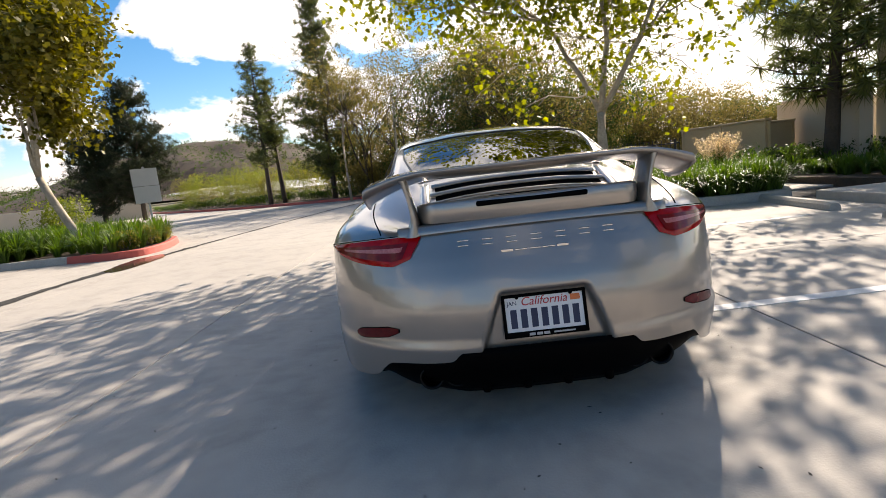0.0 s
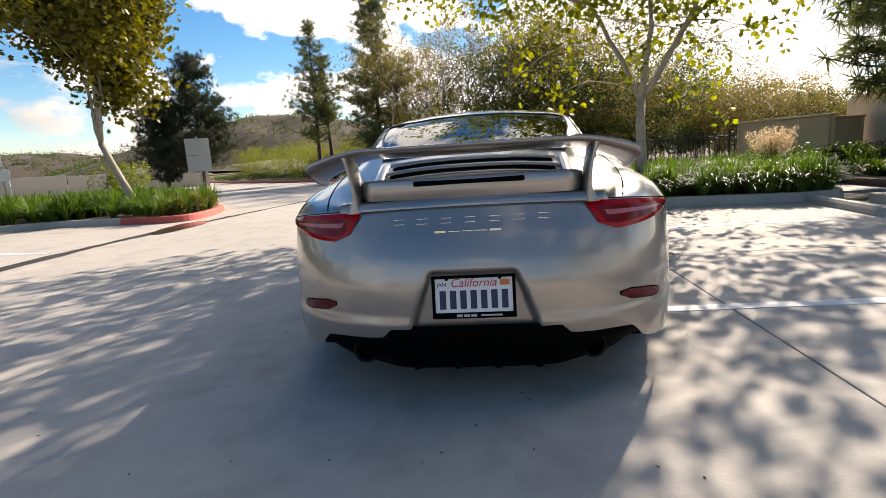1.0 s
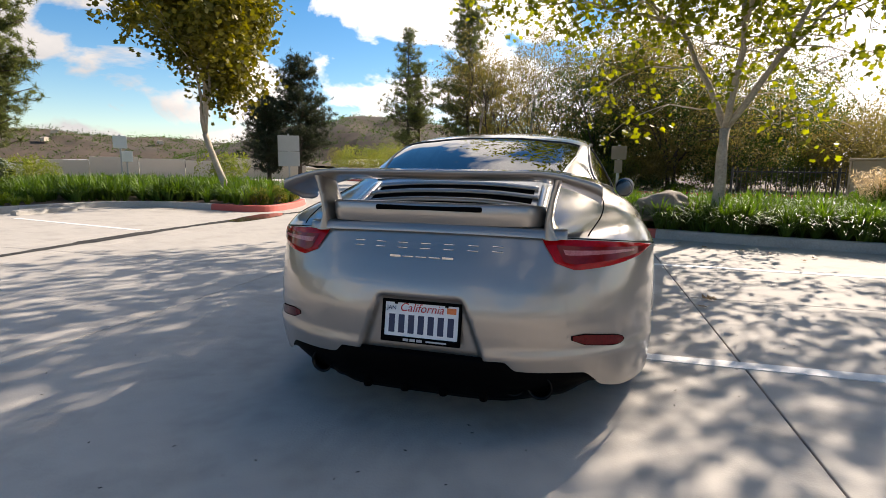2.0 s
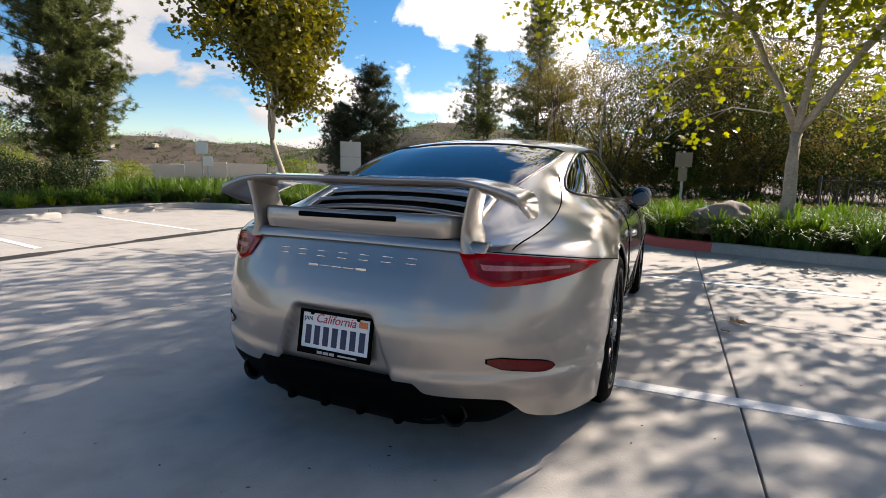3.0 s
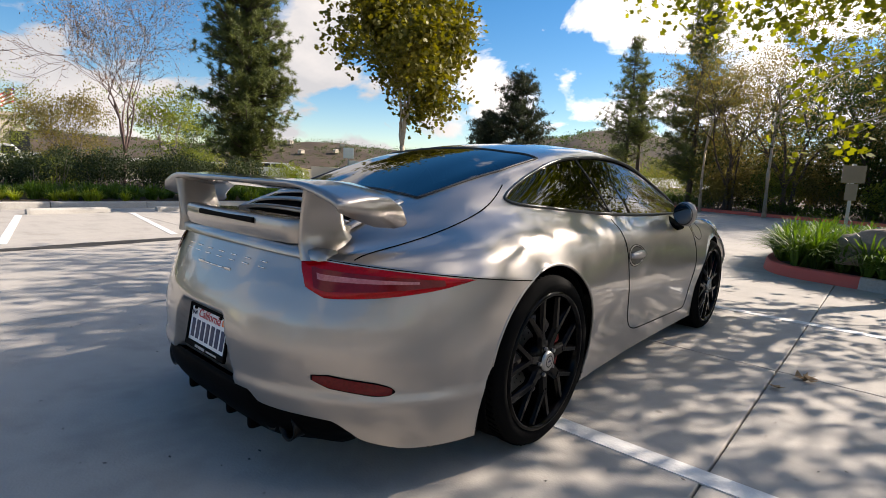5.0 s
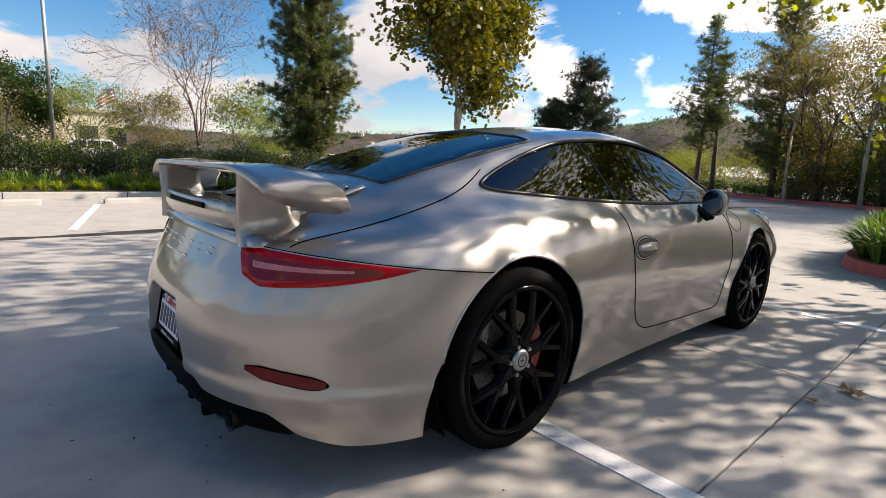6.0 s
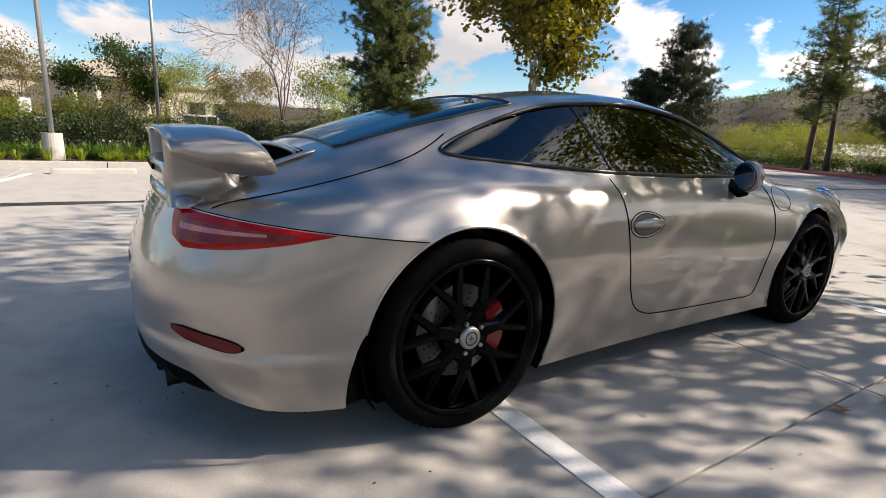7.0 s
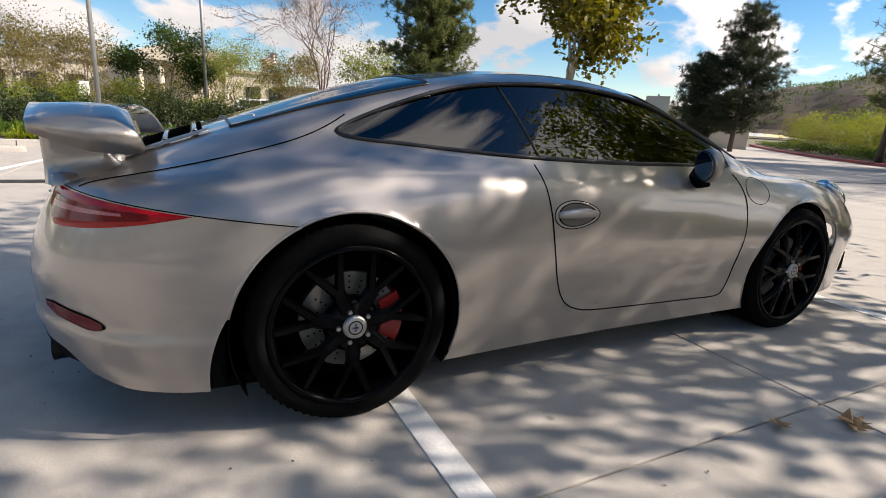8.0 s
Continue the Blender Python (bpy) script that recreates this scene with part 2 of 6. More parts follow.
M["leaf_sycamore"] = leaf_material("sycamore_leaf", (0.22, 0.22, 0.028), (0.10, 0.12, 0.02), 0.6)
M["leaf_amber"] = leaf_material("turning_leaf", (0.20, 0.165, 0.022), (0.06, 0.07, 0.012), 0.32)
M["leaf_dark"] = leaf_material("shrub_leaf", (0.065, 0.10, 0.02), (0.026, 0.046, 0.010), 0.45)
M["leaf_olive"] = leaf_material("olive_leaf", (0.23, 0.205, 0.05), (0.10, 0.10, 0.026), 0.6)
M["leaf_hedge"] = leaf_material("clipped_hedge_leaf", (0.045, 0.065, 0.016), (0.018, 0.030, 0.008), 0.15)
M["leaf_wood"] = leaf_material("woodland_leaf", (0.22, 0.175, 0.055), (0.10, 0.088, 0.03), 0.55)
M["leaf_bright"] = leaf_material("sunlit_shrub_leaf", (0.22, 0.24, 0.04), (0.11, 0.14, 0.025), 0.45)
M["needle"] = leaf_material("pine_needle", (0.15, 0.165, 0.05), (0.06, 0.08, 0.025), 0.3)
M["needle_dark"] = leaf_material("dark_pine_needle", (0.045, 0.055, 0.022), (0.02, 0.028, 0.012), 0.2)
M["blade"] = leaf_material("strap_leaf", (0.12, 0.19, 0.028), (0.045, 0.085, 0.014), 0.35)
M["blade_bright"] = leaf_material("bright_grass_blade", (0.30, 0.34, 0.04), (0.16, 0.20, 0.03), 0.4)
M["plume"] = leaf_material("pampas_plume", (0.62, 0.50, 0.34), (0.45, 0.34, 0.2), 0.4)
M["dry_leaf"] = material("dry_leaf", (0.36, 0.22, 0.10), 0.8, second=(0.22, 0.12, 0.05), grain=30.0, bump=0.3)
M["stucco"] = material("cream_stucco", (0.55, 0.48, 0.38), 0.9, second=(0.49, 0.43, 0.34), grain=1.0, fine=40.0, bump=0.3, bump_size=80)
M["block"] = material("tan_block_wall", (0.52, 0.40, 0.25), 0.9, second=(0.44, 0.34, 0.21), grain=1.5, fine=30.0, bump=0.3)
M["iron"] = material("black_iron", (0.02, 0.02, 0.02), 0.5, bump=0.0)
M["galv"] = material("galvanised_steel", (0.42, 0.43, 0.43), 0.5, metal=0.6, second=(0.34, 0.35, 0.35), grain=9.0, bump=0.05)
M["sign_back"] = material("sign_back", (0.42, 0.43, 0.42), 0.5, second=(0.36, 0.37, 0.36), grain=4.0, bump=0.0)
M["sign_brown"] = material("weathered_sign_back", (0.24, 0.20, 0.155), 0.6, second=(0.19, 0.16, 0.125), grain=4.0, bump=0.0)
M["rock"] = material("boulder", (0.30, 0.25, 0.20), 0.9, second=(0.17, 0.13, 0.10), grain=4.0, fine=30.0, bump=0.8, bump_size=12)
M["white_van"] = material("white_car_paint", (0.75, 0.75, 0.74), 0.3, bump=0.0, coat=1.0)
M["dark_glass"] = material("dark_car_glass", (0.02, 0.022, 0.025), 0.05, bump=0.0)
M["roof_tile"] = material("pale_roof", (0.45, 0.38, 0.30), 0.8, bump=0.1)
M["flag_red"] = material("flag_red", (0.5, 0.04, 0.05), 0.8, bump=0.0)
M["flag_blue"] = material("flag_blue", (0.03, 0.05, 0.2), 0.8, bump=0.0)


# ---- mesh tools ----
def mesh_object(name, verts, faces, mat, parent=None, label="", smooth=False):
    me = bpy.data.meshes.new(name)
    me.from_pydata([tuple(v) for v in verts], [], [tuple(f) for f in faces])
    me.materials.append(mat)
    if smooth:
        me.polygons.foreach_set("use_smooth", [True] * len(me.polygons))
    me.update()
    ob = new(name, me)
    if parent:
        ob.parent = parent
    if label:
        ob["label"] = label
    return ob


def part(name, bm, mat, parent=None, label="", smooth=False):
    me = bpy.data.meshes.new(name)
    bmesh.ops.recalc_face_normals(bm, faces=bm.faces[:])
    bm.to_mesh(me)
    bm.free()
    me.materials.append(mat)
    if smooth:
        me.polygons.foreach_set("use_smooth", [True] * len(me.polygons))
    ob = new(name, me)
    if parent:
        ob.parent = parent
    if label:
        ob["label"] = label
    return ob


def thing(name, label, category, group="", at=(0, 0, 0), kind=""):
    ob = new(name)
    ob.location = at
    return tagged(ob, label, category, group, kind)


def box(bm, size, at=(0, 0, 0), bevel=0.0, turn=None, taper=1.0):
    made = bmesh.ops.create_cube(bm, size=1.0)["verts"]
    for v in made:
        k = taper if v.co.z > 0 else 1.0
        v.co = Vector((v.co.x * size[0] * k, v.co.y * size[1] * k, v.co.z * size[2]))
    if bevel:
        edges = {e for v in made for e in v.link_edges}
        made = list({v for f in bmesh.ops.bevel(bm, geom=list(edges), offset=bevel, segments=2, affect="EDGES", profile=0.5)["faces"] for v in f.verts} | {v for v in made if v.is_valid})
    m = Matrix.Translation(at) @ (turn or Matrix.Identity(4))
    for v in made:
        v.co = m @ v.co
    return made


def tube_data(points, radius, sides=6, closed=False):
    """Vertices and faces of a tube along points; radius is one number or one for each point."""
    pts = [Vector(p) for p in points]
    n = len(pts)
    verts, faces = [], []
    for i, p in enumerate(pts):
        a = pts[i - 1] if (i or closed) else p
        b = pts[(i + 1) % n] if (i < n - 1 or closed) else p
        d = (b - a).normalized()
        side = d.cross(Vector((0, 0, 1)))
        if side.length < 1e-3:
            side = d.cross(Vector((1, 0, 0)))
        side.normalize()
        up = side.cross(d)
        r = radius[i] if isinstance(radius, (list, tuple)) else radius
        for k in range(sides):
            ang = 2 * math.pi * k / sides
            verts.append(p + side * float(r * math.cos(ang)) + up * float(r * math.sin(ang)))
    for i in range(n if closed else n - 1):
        j = (i + 1) % n
        for k in range(sides):
            k2 = (k + 1) % sides
            faces.append((i * sides + k, i * sides + k2, j * sides + k2, j * sides + k))
    if not closed:
        faces.append(tuple(range(sides))[::-1])
        faces.append(tuple((n - 1) * sides + k for k in range(sides)))
    return verts, faces


def tube(name, points, radius, mat, parent=None, sides=6, closed=False, label=""):
    v, f = tube_data(points, radius, sides, closed)
    return mesh_object(name, v, f, mat, parent, label, smooth=True)


def prism(name, outline, z0, z1, mat, parent=None, label=""):
    """A slab with the given plan outline between two heights."""
    bm = bmesh.new()
    low = [bm.verts.new((x, y, z0)) for x, y in outline]
    top = [bm.verts.new((x, y, z1)) for x, y in outline]
    bm.faces.new(top)
    n = len(outline)
    for i in range(n):
        bm.faces.new((low[i], low[(i + 1) % n], top[(i + 1) % n], top[i]))
    return part(name, bm, mat, parent, label)


def curve(knots, soft=0.0):
    """A smooth function through (position, value) knots, without overshoot."""
    xs = np.array([k[0] for k in knots], float)
    ys = np.array([k[1] for k in knots], float)
    h, d = np.diff(xs), np.diff(ys) / np.diff(xs)
    m = np.zeros(len(xs))
    m[0], m[-1] = d[0], d[-1]
    for i in range(1, len(xs) - 1):
        if d[i - 1] * d[i] > 0:
            w1, w2 = 2 * h[i] + h[i - 1], h[i] + 2 * h[i - 1]
            m[i] = (w1 + w2) / (w1 / d[i - 1] + w2 / d[i])

    def value(x):
        x = min(max(x, xs[0]), xs[-1])
        i = int(min(max(np.searchsorted(xs, x) - 1, 0), len(xs) - 2))
        t = (x - xs[i]) / h[i]
        return float((1 + 2 * t) * (1 - t) ** 2 * ys[i] + t * (1 - t) ** 2 * h[i] * m[i] + t * t * (3 - 2 * t) * ys[i + 1] + t * t * (t - 1) * h[i] * m[i + 1])
    if not soft:
        return value
    # soften the curve along its length, keeping the end slopes
    step = soft / 8
    grid = np.arange(xs[0] - 4 * soft, xs[-1] + 4 * soft + step, step)
    raw = np.array([value(g) if xs[0] <= g <= xs[-1] else (ys[0] + m[0] * (g - xs[0]) if g < xs[0] else ys[-1] + m[-1] * (g - xs[-1])) for g in grid])
    kernel = np.exp(-0.5 * (np.arange(-24, 25) / 8.0) ** 2)
    smooth = np.convolve(np.pad(raw, 24, mode="reflect", reflect_type="odd"), kernel / kernel.sum(), mode="valid")
    return lambda x: float(np.interp(x, grid, smooth))


# ---- ground, slabs, kerbs ----
def big_ground():
    bm = bmesh.new()
    bmesh.ops.create_grid(bm, x_segments=40, y_segments=40, size=1500.0)
    for v in bm.verts:
        v.co.z = -0.06
    ob = part("ground", bm, M["field"])
    return tagged(ob, "dry open ground with sparse scrub reaching the hills", "ground", kind="structure")


ground = big_ground()
lot = tagged(new("pavement"), "pale concrete parking lot cast in large slabs with tooled joints", "pavement", kind="structure")


def slab(x0, x1, y0, y1):
    g = 0.004
    bm = bmesh.new()
    box(bm, (x1 - x0 - 2 * g, y1 - y0 - 2 * g, 0.12), ((x0 + x1) / 2, (y0 + y1) / 2, -0.06), bevel=0.006)
    return part("slab", bm, M["concrete"], lot)


X_JOINTS = [-31.0, -25.0, -19.5, -15.0, -10.9, -6.25, -5.35, -2.3, 1.445, 5.2]
Y_JOINTS = [-14.0, -7.0, -2.75, 1.79, 6.3, 11.0, 16.0, 21.0, 30.0, 46.0]
for x0, x1 in zip(X_JOINTS, X_JOINTS[1:]):
    for y0, y1 in zip(Y_JOINTS, Y_JOINTS[1:]):
        slab(x0, x1, y0, y1)
for y0, y1 in ((6.3, 16.0), (16.0, 30.0), (30.0, 46.0)):
    slab(5.2, 12.0, y0, y1)
bm = bmesh.new()
box(bm, (43.0, 60.0, 0.02), (-9.5, 16.0, -0.045))
part("joint_bed", bm, M["joint"], lot)

gutter = tagged(new("drain_gutter"), "shallow concrete valley gutter stained dark by damp", "gutter", kind="structure")
GUTTER = [(-5.6, -14.0), (-5.5, -6.0), (-5.5, -1.0), (-5.65, 1.2), (-5.8, 2.9), (-5.88, 4.4), (-5.8, 6.0), (-5.72, 7.4), (-5.5, 9.6), (-5.15, 12.4), (-4.6, 16.5), (-3.6, 21.5)]
random.seed(4)
gv, gf = [], []
gl = curve([(b, a) for a, b in GUTTER])
n = 220
for i in range(n + 1):
    y = -14.0 + 35.5 * i / n
    x = gl(y)
    w = (0.11 if y < 8 else 0.05) * (1 + 0.4 * math.sin(i * 0.37) + 0.5 * random.random())
    gv += [(x - w, y, 0.004), (x + w * 0.8, y, 0.004)]
    if i:
        gf.append((2 * i - 2, 2 * i - 1, 2 * i + 1, 2 * i))
mesh_object("damp_channel", gv, gf, M["wet"], gutter)
# puddle and damp stain beside the island nose
pv = []
for i in range(48):
    a = 2 * math.pi * i / 48
    r = 1 + 0.16 * noise.noise(Vector((math.cos(a) * 1.7, math.sin(a) * 1.7, 3.0))) + 0.10 * noise.noise(Vector((math.cos(a) * 5, math.sin(a) * 5, 8.0)))
    pv.append((-5.82 + 0.30 * r * math.cos(a) - 0.12 * math.sin(a), 6.25 + 0.95 * r * math.sin(a), 0.006))
mesh_object("puddle", pv, [tuple(range(48))], M["puddle"], gutter, "shallow brown puddle against the kerb")


def ribbon(name, a, b, width, mat, z=0.004, parent=None):
    a, b = Vector((*a, 0)), Vector((*b, 0))
    d = (b - a).normalized()
    s = Vector((-d.y, d.x, 0)) * width / 2
    n = max(2, int((b - a).length / 0.25))
    random.seed(int(a.x * 31 + a.y * 17))
    verts, faces = [], []
    for i in range(n + 1):
        c = a + (b - a) * i / n
        j1, j2 = 1 + random.uniform(-0.04, 0.04), 1 + random.uniform(-0.04, 0.04)
        for q, h in ((c - s * j1, -0.003), (c - s * j1, z), (c + s * j2, z), (c + s * j2, -0.003)):
            verts.append((q.x, q.y, h))
        if i:
            o = 4 * (i - 1)
            for k in range(3):
                faces.append((o + k, o + k + 1, o + k + 5, o + k + 4))
    return mesh_object(name, verts, faces, mat, parent)


def stall_line(a, b, width=0.10):
    ob = ribbon("stall_line", a, b, width, M["white_paint"])
    return tagged(ob, "worn white painted parking stall line on concrete", "line", "stall lines", kind="structure")


stall_line((-0.95, 0.16), (4.1, 0.28))
stall_line((-0.3, 3.33), (4.1, 3.30))
stall_line((-6.1, 1.27), (-9.75, 1.85))
stall_line((-6.2, 3.7), (-9.75, 4.3))
stall_line((-6.0, -0.72), (-9.75, 0.05))
stall_line((-5.9, -3.1), (-9.75, -2.5))
stall_line((-5.8, -5.6), (-9.75, -5.0))


def wheel_stop(at, length, turn):
    """Precast concrete wheel stop: a long bar with chamfered top and sloped ends."""
    bm = bmesh.new()
    L = length / 2
    ring = [(-0.08, 0.0), (-0.07, 0.07), (-0.045, 0.105), (0.045, 0.105), (0.07, 0.07), (0.08, 0.0)]
    rows = []
    for y, k in ((-L, 0.82), (-L + 0.05, 1.0), (0, 1.0), (L - 0.05, 1.0), (L, 0.82)):
        rows.append([bm.verts.new((x * (0.9 if k < 1 else 1), y, z * k)) for x, z in ring])
    for r1, r2 in zip(rows, rows[1:]):
        for i in range(5):
            bm.faces.new((r1[i], r1[i + 1], r2[i + 1], r2[i]))
    bm.faces.new(rows[0]); bm.faces.new(rows[-1][::-1])
    ob = part("wheel_stop", bm, M["kerb"])
    ob.matrix_basis = pose(*at, 0, 0, turn)
    return tagged(ob, "weathered precast concrete wheel stop on the pavement", "wheel stop", "wheel stops")


for at, ln, turn in (((4.60, 4.30, 0), 1.75, -6), ((4.40, 1.75, 0), 1.75, -4), ((4.35, -1.6, 0), 1.75, -2),
                     ((-10.1, 3.1, 0), 1.4, 6), ((-9.95, 0.85, 0), 1.35, 4), ((-10.35, 5.35, 0), 1.4, 6), ((-9.8, -1.5, 0), 1.4, 3), ((-9.8, -4.0, 0), 1.4, 3)):
    wheel_stop(at, ln, turn)


def smooth_outline(pts, rounds=2):
    for _ in range(rounds):
        out = []
        for i in range(len(pts)):
            a, b = pts[i], pts[(i + 1) % len(pts)]
            out += [(0.75 * a[0] + 0.25 * b[0], 0.75 * a[1] + 0.25 * b[1]), (0.25 * a[0] + 0.75 * b[0], 0.25 * a[1] + 0.75 * b[1])]
        pts = out
    return pts


def kerb_ring(name, outline, label, red=None, height=0.14, width=0.15):
    """Kerb stones round a bed, each an object of its own; stones whose middle satisfies red() are painted."""
    ring = tagged(new(name), label, "kerb", kind="structure")
    pts = [Vector((*p, 0)) for p in outline]
    n = len(pts)
    cen = sum(pts, Vector()) / n
    offs = []
    for i in range(n):
        d = (pts[(i + 1) % n] - pts[i - 1]).normalized()
        s = Vector((-d.y, d.x, 0))
        offs.append(s * width)
    area = sum(pts[i].x * pts[(i + 1) % n].y - pts[(i + 1) % n].x * pts[i].y for i in range(n))
    sg = 1 if area > 0 else -1
    for i in range(n):
        j = (i + 1) % n
        a, b = pts[i], pts[j]
        ia, ib = a + offs[i] * sg, b + offs[j] * sg
        bat = 0.025
        fa, fb = a + (ia - a).normalized() * bat, b + (ib - b).normalized() * bat
        g = (b - a) * 0.004
        up = Vector((0, 0, height))
        v = [a + g, b - g, fb - g + up * 0.88, fa + g + up * 0.88, fa + (ia - a) * 0.1 + g + up, fb + (ib - b) * 0.1 - g + up, ib - g + up, ia + g + up, ia + g, ib - g]
        f = [(0, 1, 2, 3), (3, 2, 5, 4), (4, 5, 6, 7), (7, 6, 9, 8), (0, 3, 4, 7, 8), (1, 9, 6, 5, 2)]
        mid = (a + b) / 2
        is_red = red is not None and red(mid.x, mid.y)
        mesh_object("kerb_stone", v, f, M["red_paint"] if is_red else M["kerb"], ring, "kerb stone painted faded red" if is_red else "")
    return ring


def inset(outline, gap):
    """The outline drawn in by gap."""
    n = len(outline)
    area = sum(outline[i][0] * outline[(i + 1) % n][1] - outline[(i + 1) % n][0] * outline[i][1] for i in range(n))
    out = []
    for i in range(n):
        a, b = outline[i - 1], outline[(i + 1) % n]
        d = Vector((b[0] - a[0], b[1] - a[1])).normalized()
        k = gap if area > 0 else -gap
        out.append((outline[i][0] - d.y * k, outline[i][1] + d.x * k))
    return out


def bed(name, outline, label, z=0.11):
    ob = prism(name, inset(outline, 0.10), -0.05, z, M["soil"])
    return tagged(ob, label, "planting bed", kind="structure")


ISLAND = smooth_outline([(-11.2, -16), (-11.0, 5.8), (-10.3, 7.45), (-8.2, 7.45), (-6.5, 7.0), (-6.2, 8.0), (-7.0, 10.3), (-8.6, 12.2), (-13.5, 14.0), (-24, 16), (-24, -16)], 3)
kerb_ring("island_kerb", ISLAND, "concrete kerb round the planted island with a red painted nose", red=lambda x, y: x > -7.9 and 6.9 < y < 10.2)
bed("island_bed", ISLAND, "dark mulched bed of the planted island", 0.12)
CORNER = smooth_outline([(0.45, 7.2), (0.72, 6.0), (1.6, 5.78), (2.5, 5.48), (3.6, 5.25), (4.6, 5.05), (5.35, 5.2), (5.6, 6.3), (7.5, 9.5), (6.0, 13.0), (1.5, 13.5), (0.6, 9.5)], 3)
kerb_ring("corner_kerb", CORNER, "concrete kerb round the corner bed with a red painted end", red=lambda x, y: x < 1.62 and y < 8)
bed("corner_bed", CORNER, "dark mulched corner bed", 0.12)
VERGE = smooth_outline([(-40, 62), (-26, 43.5), (-17, 33.5), (-11.5, 28.6), (-5.8, 25.0), (0, 22.8), (6, 21.5), (16, 21), (30, 24), (30, 70), (-40, 90)], 2)
kerb_ring("verge_kerb", VERGE, "red painted kerb along the far planted verge", red=lambda x, y: True)
bed("verge_bed", VERGE, "sloping planted verge behind the far kerb", 0.13)

bm = bmesh.new()
box(bm, (1.5, 18.9, 0.17), (5.95, -4.75, 0.045), bevel=0.02)
tagged(part("pavement_walk", bm, M["concrete"]), "raised concrete walkway beside the parking stalls", "sidewalk", kind="structure")
bm = bmesh.new()
box(bm, (9.0, 34.0, 0.2), (11.21, -3.2, 0.03))
tagged(part("side_bed", bm, M["soil"]), "mulched planting bed beside the walkway", "planting bed", kind="structure")


# ---- plants ----
def scatter_leaves(points, size, rng, shape="oval", droop=0.0, spread=1.0):
    """Leaf faces at the points, turned at random. Returns vertices and faces."""
    shapes = {
        "oval": [(-0.5, 0), (0.02, 0.27), (0.55, 0), (0.02, -0.27)],
        "lobed": [(-0.42, 0), (-0.3, 0.46), (0.0, 0.25), (0.22, 0.48), (0.6, 0), (0.22, -0.48), (0.0, -0.25), (-0.3, -0.46)],
        "sliver": [(-0.5, 0.0), (0.0, 0.07), (0.55, 0.0), (0.0, -0.07)],
    }
    flat = np.array(shapes[shape])
    k = len(flat)
    pts = np.asarray(points, float)
    n = len(pts)
    yaw = rng.uniform(0, 2 * np.pi, n)
    tilt = rng.normal(0, 0.75 * spread, n) - droop
    rollv = rng.normal(0, 0.7 * spread, n)
    s = size * rng.uniform(0.6, 1.25, n)
    f = np.stack([np.cos(yaw) * np.cos(tilt), np.sin(yaw) * np.cos(tilt), np.sin(tilt)], 1)
    side = np.stack([-np.sin(yaw), np.cos(yaw), np.zeros(n)], 1)
    up = np.cross(f, side)
    side2 = side * np.cos(rollv)[:, None] + up * np.sin(rollv)[:, None]
    v = pts[:, None, :] + s[:, None, None] * (flat[None, :, 0:1] * f[:, None, :] + flat[None, :, 1:2] * side2[:, None, :])
    faces = (np.arange(n)[:, None] * k + np.arange(k)[None, :]).tolist()
    return v.reshape(-1, 3), faces


def joined(name, chunks, mat, parent=None, label="", smooth=False):
    verts, faces, off = [], [], 0
    for v, f in chunks:
        v = np.asarray([tuple(p) for p in v], float) if not isinstance(v, np.ndarray) else v
        verts.append(v)
        faces += [tuple(i + off for i in q) for q in f]
        off += len(v)
    return mesh_object(name, np.concatenate(verts).tolist(), faces, mat, parent, label, smooth)


def grow(rng, start, direction, length, radius, depth, bend=0.25, split=(2, 3), angle=0.6, shrink=0.72, up=0.15, thin=0.006):
    """Branches as lists of points and radii, and the twig ends."""
    limbs, tips = [], []

    def limb(p, d, ln, r, level):
        n = 5
        pts, rad = [p], [r]
        for i in range(n):
            d = (d + Vector(rng.normal(0, bend, 3)) * 0.35 + Vector((0, 0, up * 0.25))).normalized()
            p = p + d * ln / n
            pts.append(p)
            rad.append(r * (1 - 0.45 * (i + 1) / n))
        limbs.append((pts, rad))
        if level == 0:
            tips.extend((pts[2], pts[3], pts[4], pts[5]))
            return
        if level <= 3:
            tips.append(pts[4])
        for k in range(int(rng.integers(split[0], split[1] + 1))):
            axis = Vector(rng.normal(0, 1, 3))
            axis = (axis - axis.dot(d) * d).normalized()
            a = angle * rng.uniform(0.6, 1.3)
            base = pts[-1] if k == 0 else pts[int(rng.integers(3, 6))]
            limb(base, (d * math.cos(a) + axis * math.sin(a)).normalized(), ln * shrink * rng.uniform(0.75, 1.15), max(r * 0.55, thin), level - 1)
    limb(Vector(start), Vector(direction).normalized(), length, radius, depth)
    return limbs, tips


def wood(name, limbs, mat, parent, sides=7):
    return joined(name, [tube_data(p, r, sides if r[0] > 0.03 else 4) for p, r in limbs], mat, parent, smooth=True)


